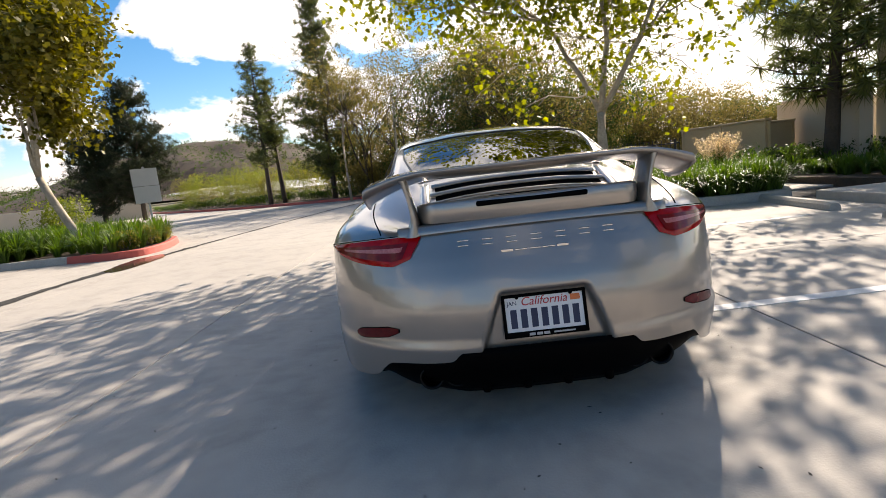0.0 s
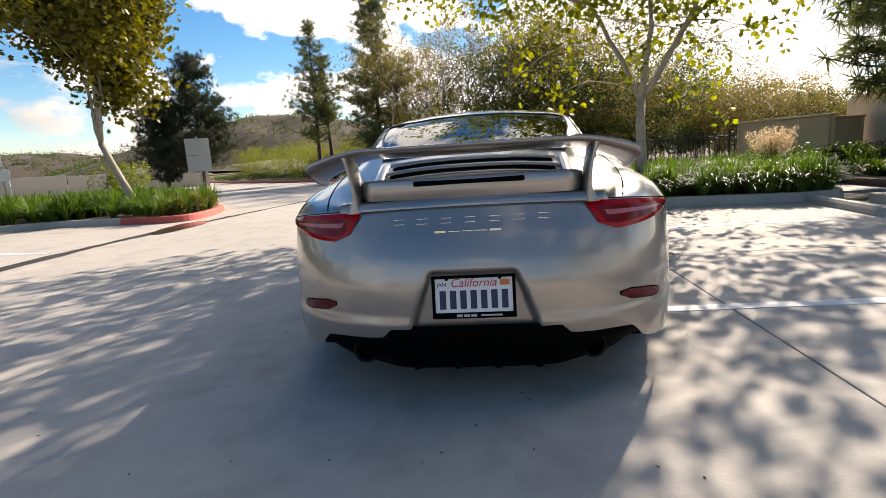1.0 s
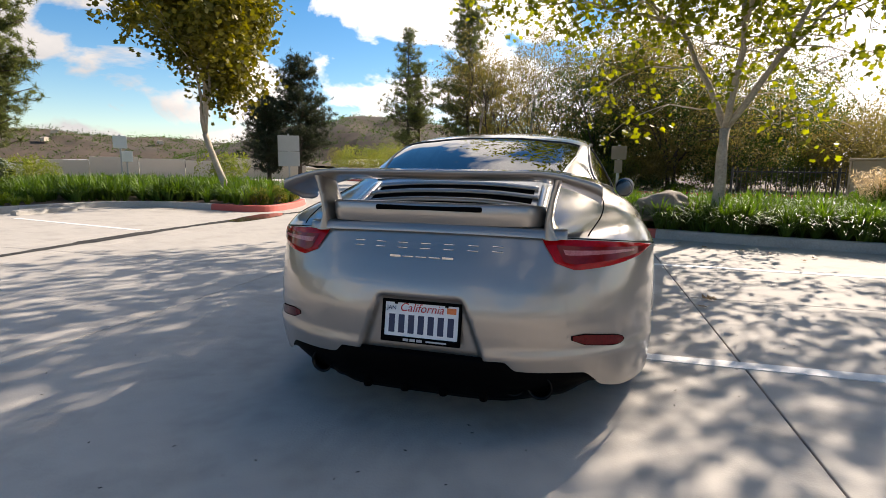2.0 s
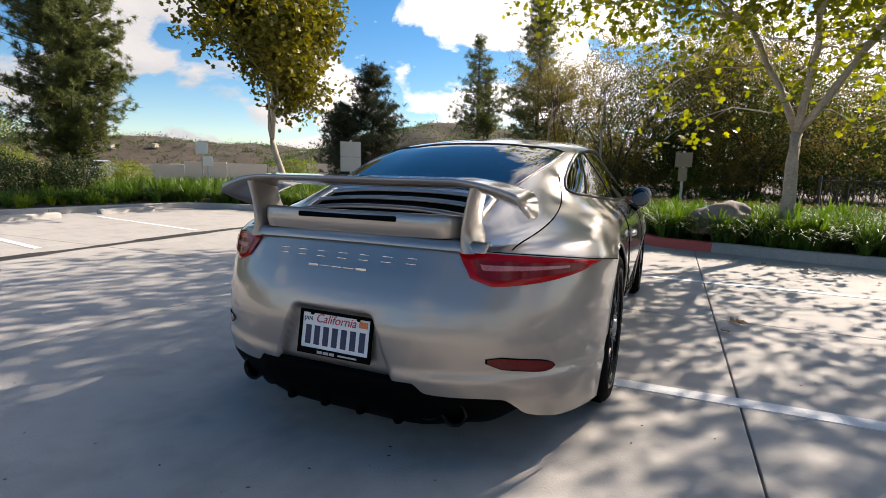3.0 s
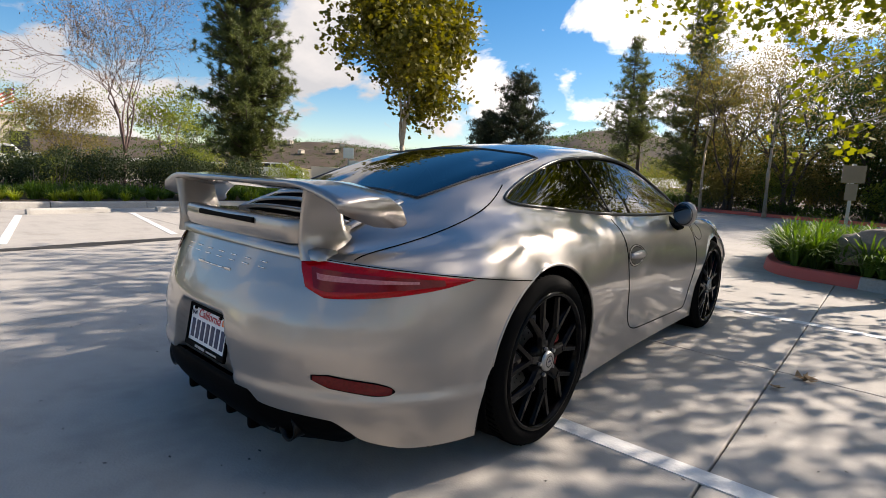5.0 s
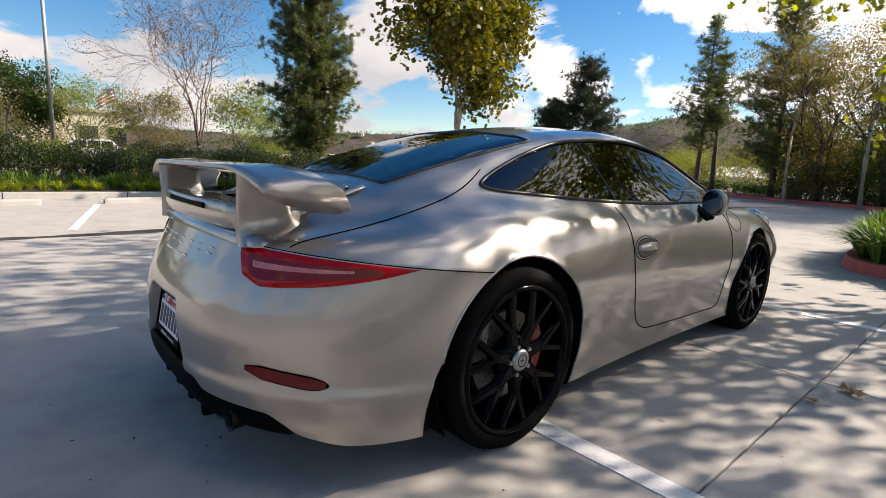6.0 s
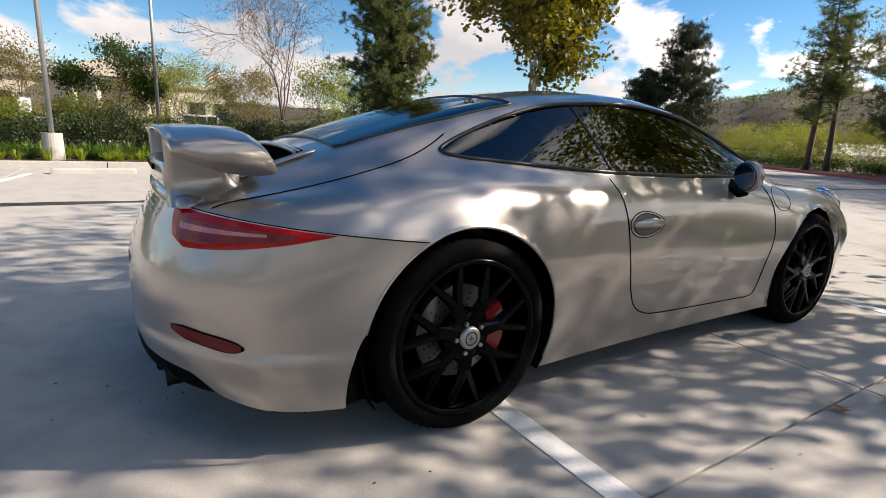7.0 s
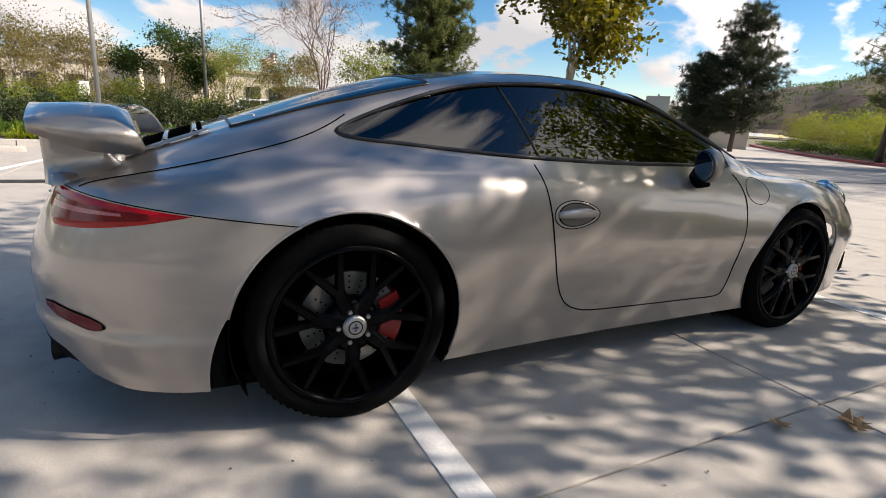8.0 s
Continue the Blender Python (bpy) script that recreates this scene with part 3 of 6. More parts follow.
def sycamore(name, at, label, seed, trunk_h, lean, reach, crown_leaves, leaf, leaf_size, group="", depth=4, limb_count=3, trunk_r=0.14, spread=0.55, leaf_puff=0.35, limb_up=0.9, sprigs=0, sprig_reach=1.2, high=None, thin_side=None):
    rng = np.random.default_rng(seed)
    tree = thing(name, label, "tree", group, at)
    top = Vector((lean[0], lean[1], trunk_h))
    trunk = [Vector((0, 0, -0.15)), Vector((0.02, 0, 0.25)), top * 0.45 + Vector((0.03, 0.02, 0)), top * 0.75, top]
    limbs = [(trunk, [trunk_r * 1.3, trunk_r * 1.05, trunk_r * 0.95, trunk_r * 0.88, trunk_r * 0.85])]
    tips = []
    for k in range(limb_count):
        a = 2 * math.pi * (k + rng.uniform(-0.15, 0.15)) / limb_count
        d = Vector((math.cos(a) * spread, math.sin(a) * spread, limb_up))
        l2, t2 = grow(rng, top, d, reach * rng.uniform(0.85, 1.15), trunk_r * 0.62, depth, bend=0.35, angle=0.55, shrink=0.74)
        limbs += l2
        tips += t2
    # drooping side twigs from the lower limbs
    heavy = [(pts, rad) for pts, rad in limbs[1:] if rad[0] > trunk_r * 0.18]
    for k in range(sprigs):
        pts, rad = heavy[int(rng.integers(0, len(heavy)))]
        p = pts[int(rng.integers(1, 5))]
        a = rng.uniform(0, 2 * math.pi)
        d = Vector((math.cos(a), math.sin(a), rng.uniform(-0.25, 0.40)))
        l2, t2 = grow(rng, p, d, sprig_reach * rng.uniform(0.5, 1.1), 0.012, 1, bend=0.5, angle=0.5, shrink=0.6, up=-0.12)
        limbs += l2
        tips += t2 + t2
    wood("trunk", limbs, M["bark_pale"], tree)
    tips = np.array([tuple(t) for t in tips])
    # leaves in loose sprays; the upper crown is fuller
    weight = np.ones(len(tips)) if high is None else np.where(tips[:, 2] > high, 2.4, 1.0)
    if thin_side is not None:
        weight = np.where(tips[:, 0] > thin_side, weight * 0.45, weight)
    sprays = max(30, crown_leaves // 11)
    mids = tips[rng.choice(len(tips), sprays, p=weight / weight.sum())] + rng.normal(0, leaf_puff, (sprays, 3)) * np.array([1, 1, 0.8])
    pts = mids[rng.integers(0, sprays, crown_leaves)] + rng.normal(0, 0.15, (crown_leaves, 3))
    v, f = scatter_leaves(pts, leaf_size, rng, "lobed", droop=0.35)
    mesh_object("crown", v.tolist(), f, leaf, tree)
    return tree


def pine(name, at, label, seed, height, width, mat, clumps=420, bare=0.2, group="", trunk_r=0.16, sparse=1.0, needle=0.28, per=29, shape=0.75, hang=0.45, step=1.0):
    rng = np.random.default_rng(seed)
    tree = thing(name, label, "tree", group, at)
    bend = rng.normal(0, 0.015, 2) * height
    trunk = [Vector((bend[0] * math.sin(2.2 * t), bend[1] * math.sin(1.7 * t), height * t - 0.1)) for t in np.linspace(0, 1, 9)]
    limbs = [(trunk, [trunk_r * (1 - 0.93 * t) for t in np.linspace(0, 1, 9)])]
    pts = []
    level = bare
    while level < 0.99:
        z = height * level
        t = (level - bare) / (1 - bare)
        reach = width * 0.5 * ((1 - t) ** shape) * (0.55 + 0.45 * min(1, t * 5)) * rng.uniform(0.6, 1.15) + 0.12
        for k in range(int(rng.integers(2, 5))):
            if rng.random() > sparse:
                continue
            a = rng.uniform(0, 2 * math.pi)
            r = reach * rng.uniform(0.6, 1.1)
            base = Vector((bend[0] * math.sin(2.2 * level), bend[1] * math.sin(1.7 * level), z))
            tip = base + Vector((math.cos(a) * r, math.sin(a) * r, r * rng.uniform(0.05, 0.5)))
            mid = (base + tip) / 2 + Vector((0, 0, -0.05 * r))
            limbs.append(([base, mid, tip], [0.03, 0.02, 0.006]))
            for s in np.linspace(0.25, 1.0, max(4, int(r * 8))):
                q = base.lerp(tip, s)
                pts.append((q.x + rng.normal(0, 0.12), q.y + rng.normal(0, 0.12), q.z + rng.normal(0.05, 0.1)))
        level += step * rng.uniform(0.008, 0.02)
    pts = np.array(pts)
    if len(pts) > clumps:
        pts = pts[rng.permutation(len(pts))[:clumps]]
    wood("trunk", limbs, M["bark"], tree, 6)
    n = len(pts)
    d = rng.normal(0, 1, (n, per, 3)) + np.array([0, 0, hang])
    d /= np.linalg.norm(d, axis=2, keepdims=True)
    side = np.cross(d, rng.normal(0, 1, (n, per, 3)))
    side /= np.linalg.norm(side, axis=2, keepdims=True) + 1e-9
    ln = needle * rng.uniform(0.6, 1.3, (n, per, 1))
    a = pts[:, None, :] + d * 0.02
    w = 0.011 * max(1.0, needle / 0.28)
    tri = np.stack([a - side * w, a + side * w, a + d * ln], 2).reshape(-1, 3)
    faces = np.arange(len(tri)).reshape(-1, 3).tolist()
    mesh_object("crown", tri.tolist(), faces, mat, tree)
    return tree


def shrub(name, at, label, seed, size, mat, leaves=1800, leaf=0.07, group="", shape="oval", category="shrub", lumps=7):
    """A rounded bush: woody stems and several uneven clumps of small leaves."""
    rng = np.random.default_rng(seed)
    ob = thing(name, label, category, group, at)
    stems, pts = [], []
    for k in range(lumps):
        a, r = rng.uniform(0, 2 * math.pi), math.sqrt(rng.uniform(0, 1)) * 0.38
        c = Vector((math.cos(a) * r * size[0], math.sin(a) * r * size[1], size[2] * rng.uniform(0.4, 0.78)))
        stems.append(([Vector((c.x * 0.15, c.y * 0.15, -0.05)), Vector((c.x * 0.6, c.y * 0.6, c.z * 0.5)), c], [0.02, 0.014, 0.006]))
        n = leaves // lumps
        d = rng.normal(0, 1, (n, 3))
        d /= np.linalg.norm(d, axis=1, keepdims=True)
        rad = rng.uniform(0.45, 1.0, (n, 1)) ** 0.5
        span = np.array([size[0] * 0.27, size[1] * 0.27, size[2] * 0.36]) * rng.uniform(0.75, 1.2)
        q = np.array(tuple(c)) + d * rad * span + rng.normal(0, 0.025, (n, 3))
        pts.append(q[q[:, 2] > 0.01])
    wood("stem", stems, M["bark_grey"], ob, 4)
    v, f = scatter_leaves(np.concatenate(pts), leaf, rng, shape, spread=1.1)
    mesh_object("foliage", v.tolist(), f, mat, ob)
    return ob


def strap_clump_data(rng, at, height, blades, spread=0.45, width=0.016):
    """Arching strap leaves, as of a day lily, from one root."""
    n = blades
    a = rng.uniform(0, 2 * np.pi, n)
    out = rng.uniform(0.15, 1.0, n) * spread
    h = height * rng.uniform(0.65, 1.1, n)
    root = np.array(at)[None, :] + np.stack([np.cos(a), np.sin(a), 0 * a], 1) * 0.05 * rng.uniform(0, 1, (n, 1))
    dirv = np.stack([np.cos(a), np.sin(a), np.zeros(n)], 1)
    side = np.stack([-np.sin(a), np.cos(a), np.zeros(n)], 1)
    rows = []
    for t, wk in ((0.0, 0.9), (0.4, 1.0), (0.75, 0.75), (1.0, 0.06)):
        c = root + dirv * (out * t ** 1.6)[:, None]
        c[:, 2] += h * (1.45 * t - 0.62 * t ** 2.3 * (0.6 + out / spread))
        rows.append(c - side * width * wk)
        rows.append(c + side * width * wk)
    v = np.stack(rows, 1).reshape(-1, 3)
    base = np.arange(n) * 8
    f = []
    for k in (0, 2, 4):
        f += np.stack([base + k, base + k + 1, base + k + 3, base + k + 2], 1).tolist()
    return v, f


def inside(poly, x, y):
    hit = False
    n = len(poly)
    for i in range(n):
        (x1, y1), (x2, y2) = poly[i], poly[(i + 1) % n]
        if (y1 > y) != (y2 > y) and x < (x2 - x1) * (y - y1) / (y2 - y1) + x1:
            hit = not hit
    return hit


def edge_distance(poly, x, y):
    best = 1e9
    for i in range(len(poly)):
        (x1, y1), (x2, y2) = poly[i], poly[(i + 1) % len(poly)]
        dx, dy = x2 - x1, y2 - y1
        t = max(0, min(1, ((x - x1) * dx + (y - y1) * dy) / (dx * dx + dy * dy + 1e-9)))
        best = min(best, math.hypot(x - x1 - t * dx, y - y1 - t * dy))
    return best


def lily_bed(name, poly, label, seed, count, height, where, mat, blades=26, spread=0.42, width=0.016, margin=0.35):
    rng = np.random.default_rng(seed)
    xs, ys = [p[0] for p in poly], [p[1] for p in poly]
    chunks, tries = [], 0
    while len(chunks) < count and tries < count * 60:
        tries += 1
        x, y = rng.uniform(min(xs), max(xs)), rng.uniform(min(ys), max(ys))
        if where(x, y) and inside(poly, x, y) and edge_distance(poly, x, y) > margin:
            chunks.append(strap_clump_data(rng, (x, y, 0.10), height * rng.uniform(0.75, 1.2), blades, spread, width))
    ob = joined(name, chunks, mat)
    return tagged(ob, label, "grass", kind="stuff")


# ---- the car: origin under the middle of the rear axle, y forward, x to its right ----
car = thing("car", "silver metallic sports coupe with fixed rear wing and black wheels", "car")

SOFT = 0.07
ZC = curve([(-0.885, 0.792), (-0.8, 0.835), (-0.6, 0.905), (-0.3, 1.005), (0.0, 1.108), (0.3, 1.195), (0.6, 1.252), (0.95, 1.28), (1.25, 1.27), (1.48, 1.235),
            (1.8, 1.09), (2.12, 0.935), (2.35, 0.875), (2.6, 0.83), (3.0, 0.745), (3.3, 0.63), (3.46, 0.50)], SOFT)
XR = curve([(-0.885, 0.46), (-0.4, 0.50), (0.0, 0.525), (0.4, 0.55), (1.0, 0.575), (1.5, 0.565), (2.0, 0.68), (2.2, 0.66), (2.6, 0.50), (3.46, 0.40)], SOFT)
ZR = curve([(-0.885, 0.785), (-0.6, 0.875), (-0.3, 0.965), (0.0, 1.06), (0.3, 1.14), (0.6, 1.195), (1.0, 1.22), (1.3, 1.20), (1.5, 1.165), (1.8, 1.035), (2.05, 0.92), (2.3, 0.865), (2.6, 0.805), (3.0, 0.72), (3.46, 0.49)], SOFT)
XB = curve([(-0.885, 0.60), (-0.5, 0.63), (0.0, 0.66), (0.4, 0.72), (0.8, 0.755), (1.4, 0.765), (1.9, 0.745), (2.2, 0.70), (2.6, 0.60), (3.0, 0.54), (3.46, 0.45)], SOFT)
ZB = curve([(-0.885, 0.775), (-0.5, 0.865), (-0.2, 0.925), (0.05, 0.950), (0.4, 0.925), (0.8, 0.900), (1.4, 0.885), (1.9, 0.885), (2.3, 0.845), (2.6, 0.805), (3.0, 0.72), (3.46, 0.49)], SOFT)
XS = curve([(-0.885, 0.70), (-0.5, 0.77), (0.0, 0.815), (0.4, 0.82), (1.0, 0.825), (1.6, 0.82), (2.1, 0.79), (2.45, 0.735), (2.8, 0.69), (3.2, 0.62), (3.46, 0.50)], SOFT)
ZS = curve([(-0.885, 0.765), (-0.5, 0.805), (0.0, 0.855), (0.4, 0.845), (1.0, 0.815), (1.6, 0.80), (2.1, 0.825), (2.45, 0.83), (2.8, 0.795), (3.2, 0.68), (3.46, 0.47)], SOFT)
XM = curve([(-0.33, 0.876), (0.0, 0.894), (0.4, 0.887), (0.9, 0.868), (1.6, 0.866), (2.1, 0.885), (2.45, 0.893), (2.9, 0.85), (3.2, 0.76), (3.38, 0.64), (3.46, 0.52)], SOFT)
ZM = curve([(-0.33, 0.66), (0.0, 0.66), (0.5, 0.62), (1.0, 0.58), (2.0, 0.60), (2.45, 0.63), (3.0, 0.56), (3.46, 0.42)], SOFT)
XL = curve([(-0.33, 0.866), (0.3, 0.880), (0.6, 0.865), (1.2, 0.852), (2.0, 0.858), (2.45, 0.87), (2.9, 0.83), (3.2, 0.74), (3.46, 0.50)], SOFT)
REAR_END, SEAM_Y = -0.885, -0.125


def seam_z(y):
    return 0.695 + 0.128 * (SEAM_Y - y)


def seam_x(y):
    k = min(max((SEAM_Y - y) / (SEAM_Y - REAR_END), 0.0), 1.0)
    return XM(SEAM_Y) * (1 - k ** 2.7) ** (1 / 2.7)


SEG = (7, 7, 10, 8, 8, 14, 7)


def section(y):
    """Half cross-section at y: from the middle of the roof out and down to the sill (or to the bumper seam at the tail)."""
    if y < SEAM_Y:
        k = max(seam_x(y) / XM(SEAM_Y), 0.02)
        zp, zc = seam_z(y), ZC(y)
        end = XM(SEAM_Y)
        pts = [(0, zc), (XR(y) * 0.6, zc - (zc - ZR(y)) * 0.28), (XR(y), ZR(y)), (XB(y), ZB(y)), (XS(y), ZS(y)), (end, zp), (end, zp - 0.02), (end, zp - 0.04)]
        pts = [(x * k, max(z, zp + 0.001) if i < 5 else z) for i, (x, z) in enumerate(pts)]
        b = min(1.0, (SEAM_Y - y) / 0.25)
        b = b * b * (3 - 2 * b)
        ghost = np.array((pts[5][0] + XL(SEAM_Y) - XM(SEAM_Y), pts[5][1] - (seam_z(SEAM_Y) - 0.36)))
        pts[4] = (pts[4][0] * (1 - b) + b * 0.955 * seam_x(y), pts[4][1] * (1 - b) + b * (zp + (ZS(y) - zp) * 0.6 + 0.012))
    else:
        pts = [(0, ZC(y)), (XR(y) * 0.6, ZC(y) - (ZC(y) - ZR(y)) * 0.28), (XR(y), ZR(y)), (XB(y), ZB(y)), (XS(y), ZS(y)), (XM(y), ZM(y)), (XL(y), 0.36), (XL(y) - 0.022, 0.155)]
        if y < 0.3:
            b = (0.3 - y) / (0.3 - SEAM_Y)
            b = b * b * (3 - 2 * b)
            pts[5] = (pts[5][0], pts[5][1] * (1 - b) + b * (seam_z(SEAM_Y)))
        ghost = None
    P = [np.array(p, float) for p in pts]
    P = [np.array((-P[1][0], P[1][1]))] + P + [2 * P[-1] - P[-2]]
    out = []
    for s, n in enumerate(SEG):
        p0, p1, p2, p3 = P[s], P[s + 1], P[s + 2], P[s + 3]
        if s == 4 and ghost is not None:
            p3 = ghost
        l1, l0, l2 = np.linalg.norm(p2 - p1) + 1e-6, np.linalg.norm(p1 - p0) + 1e-6, np.linalg.norm(p3 - p2) + 1e-6
        m1 = ((p1 - p0) / l0 * l1 + (p2 - p1) / l1 * l0) / (l0 + l1) * l1
        m2 = ((p2 - p1) / l1 * l2 + (p3 - p2) / l2 * l1) / (l1 + l2) * l1
        for i in range(n):
            t = i / n
            out.append((2 * t ** 3 - 3 * t * t + 1) * p1 + (t ** 3 - 2 * t * t + t) * m1 + (-2 * t ** 3 + 3 * t * t) * p2 + (t ** 3 - t * t) * m2)
    out.append(P[-2])
    return np.array(out)


C_ROW, D_ROW = SEG[0] + SEG[1], SEG[0] + SEG[1] + SEG[2]
_cache = {}


def sec(y):
    key = round(y, 4)
    if key not in _cache:
        _cache[key] = section(y)
    return _cache[key]


def band(y, t):
    """Point of the side at y between roof rail (t=0) and belt (t=1)."""
    s = sec(y)
    f = C_ROW + t * (D_ROW - C_ROW)
    i = int(min(max(math.floor(f), 0), len(s) - 2))
    q = s[i] + (f - i) * (s[i + 1] - s[i])
    return Vector((q[0], y, q[1]))


def side(y, z, out=0.0):
    """Point of the body's right side at y and height z."""
    s = sec(y)
    for i in range(len(s) - 1, 0, -1):
        a, b = s[i], s[i - 1]
        if a[1] <= z <= b[1]:
            t = (z - a[1]) / (b[1] - a[1] + 1e-9)
            return Vector((a[0] + t * (b[0] - a[0]) + out, y, z))
    return Vector((s[-1][0] + out, y, z))


def top(x, y, out=0.0):
    """Point of the upper surface over (x, y)."""
    s = sec(y)
    ax = abs(x)
    for i in range(len(s) - 1):
        if s[i][0] <= ax <= s[i + 1][0]:
            t = (ax - s[i][0]) / (s[i + 1][0] - s[i][0] + 1e-9)
            return Vector((x, y, s[i][1] + t * (s[i + 1][1] - s[i][1]) + out))
    return Vector((x, y, s[-1][1] + out))


PANE_Y0, PANE_Y1 = 0.0, 1.93


def pane_low(y):
    q = min(1.0, (y - PANE_Y0) / 0.16)
    return 0.72 + 0.25 * max(0.0, 1 - (1 - q) ** 2) ** 0.5


def pane_high(y):
    """Upper edge of the side glass within the band: a rounded teardrop that closes at the rear."""
    q = min(1.0, (y - PANE_Y0) / 0.62)
    return 0.72 - 0.64 * max(0.0, 1 - (1 - q) ** 2.1) ** 0.72
ARCHES = ((0.0, 0.338, 0.400), (2.455, 0.335, 0.385))


def cut_arches(verts, faces, arches=ARCHES):
    verts = [Vector(v) for v in verts]
    inside_flag = [False] * len(verts)
    for cy, cz, r in arches:
        for i, v in enumerate(verts):
            if abs(v.x) > 0.5:
                dy, dz = v.y - cy, v.z - cz
                d = math.hypot(dy, dz)
                if d < r:
                    inside_flag[i] = True
    keep = [f for f in faces if not all(inside_flag[i] for i in f)]
    used = {i for f in keep for i in f if inside_flag[i]}
    for i in used:
        v = verts[i]
        for cy, cz, r in arches:
            dy, dz = v.y - cy, v.z - cz
            d = math.hypot(dy, dz)
            if 1e-4 < d < r:
                v.y, v.z = cy + dy / d * r, cz + dz / d * r
    return verts, keep


def both_sides(verts, faces):
    """Adds the mirror image across x = 0."""
    n = len(verts)
    v2 = [Vector((-v[0], v[1], v[2])) for v in verts]
    f2 = [tuple(i + n for i in reversed(f)) for f in faces]
    return [Vector(v) for v in verts] + v2, list(faces) + f2


def welded(name, verts, faces, mat, parent, label="", dist=0.0015, thick=0.0):
    bm = bmesh.new()
    bv = [bm.verts.new(v) for v in verts]
    for f in faces:
        try:
            bm.faces.new([bv[i] for i in f])
        except ValueError:
            pass
    bmesh.ops.remove_doubles(bm, verts=bm.verts[:], dist=dist)
    bmesh.ops.dissolve_degenerate(bm, edges=bm.edges[:], dist=1e-4)
    loose = [v for v in bm.verts if not v.link_faces]
    bmesh.ops.delete(bm, geom=loose, context="VERTS")
    if thick:
        bmesh.ops.recalc_face_normals(bm, faces=bm.faces[:])
        bmesh.ops.solidify(bm, geom=bm.faces[:], thickness=thick)
    return part(name, bm, mat, parent, label, smooth=True)


def body_shell():
    tail = [REAR_END + (SEAM_Y - REAR_END) * (1 - math.cos(math.pi / 2 * i / 38)) for i in range(39)]
    ys = tail + list(np.arange(SEAM_Y + 0.012, 0.46, 0.012)) + list(np.arange(0.47, 1.98, 0.022)) + list(np.arange(1.98, 2.90, 0.013)) + list(np.arange(2.91, 3.30, 0.022)) + [3.32, 3.35, 3.38, 3.41, 3.435, 3.455, 3.46]
    cols = sum(SEG) + 1
    verts, faces = [], []
    for y in ys:
        for x, z in sec(y):
            verts.append(Vector((x, y, z)))
    for i in range(len(ys) - 1):
        y = (ys[i] + ys[i + 1]) / 2
        for j in range(cols - 1):
            t = (j + 0.5 - C_ROW) / (D_ROW - C_ROW)
            if PANE_Y0 < y < PANE_Y1 and pane_high(y) < t < pane_low(y):
                continue
            x = (verts[i * cols + j].x)
            if -0.30 < y < 0.36 and j + 0.5 < rear_glass_edge(y):
                continue
            if 1.50 < y < 2.10 and j + 0.5 < C_ROW - 1.2:
                continue
            faces.append((i * cols + j, i * cols + j + 1, (i + 1) * cols + j + 1, (i + 1) * cols + j))
    verts, faces = cut_arches(verts, faces)
    return welded("body", *both_sides(verts, faces), M["paint"], car, dist=0.001)


def rear_glass_edge(y):
    return C_ROW - 1.0 - 2.0 * max(0.0, (0.10 - y) / 0.5)


body_shell()


# rear bumper: wraps from arch to arch under the seam
def seam_points(n=60):
    raw = []
    for i in range(400):
        k = i / 399
        y = REAR_END + (SEAM_Y - REAR_END) * (1 - math.cos(math.pi / 2 * k)) ** 1.0
        raw.append(Vector((seam_x(y), y, seam_z(y))))
    dist = [0.0]
    for a, b in zip(raw, raw[1:]):
        dist.append(dist[-1] + (b - a).length)
    out = []
    for i in range(n + 1):
        d = dist[-1] * i / n
        j = int(np.searchsorted(dist, d))
        out.append(raw[min(j, 399)])
    return out


SEAM = seam_points(120)
BULGE = curve([(0.0, 0.0), (0.08, 0.20), (0.20, 0.52), (0.36, 0.85), (0.52, 1.0), (0.68, 0.97), (0.82, 0.84), (0.92, 0.66), (1.0, 0.42)])
REACH = curve([(0.0, 0.118), (0.2, 0.112), (0.38, 0.088), (0.52, 0.054), (0.66, 0.028), (0.82, 0.014), (1.0, 0.006)])
LOW = curve([(0.0, 0.335), (0.22, 0.335), (0.25, 0.30), (0.42, 0.285), (0.50, 0.21), (0.60, 0.185), (0.8, 0.190), (1.0, 0.205)])


def bumper(s, h, out=0.0):
    """Point of the rear bumper: s from the middle (0) to the arch (1), h from the seam (0) down to a level of 0.19 m (1)."""
    f = s * (len(SEAM) - 1)
    i = int(min(math.floor(f), len(SEAM) - 2))
    p = SEAM[i].lerp(SEAM[i + 1], f - i)
    a, b = SEAM[max(i - 2, 0)], SEAM[min(i + 3, len(SEAM) - 1)]
    d = b - a
    nrm = Vector((d.y, -d.x, 0))
    if nrm.length < 1e-6:
        nrm = Vector((0, -1, 0))
    nrm.normalize()
    if s < 0.02:
        nrm = Vector((0, -1, 0))
    q = p + nrm * (BULGE(h) * REACH(s) + out)
    q.z = p.z + (0.19 - p.z) * h
    # ledge under the reflectors, fading towards the arch
    k = min(max((0.390 - q.z) / 0.050, 0.0), 1.0)
    k = k * k * (3 - 2 * k) * (1 - 0.55 * min(max((0.35 - q.z) / 0.15, 0.0), 1.0))
    q += nrm * 0.012 * k * min(1.0, max(0.0, (0.92 - s) / 0.3)) * min(1.0, s / 0.25)
    if s < 1e-6:
        q.x = 0.0
    return q


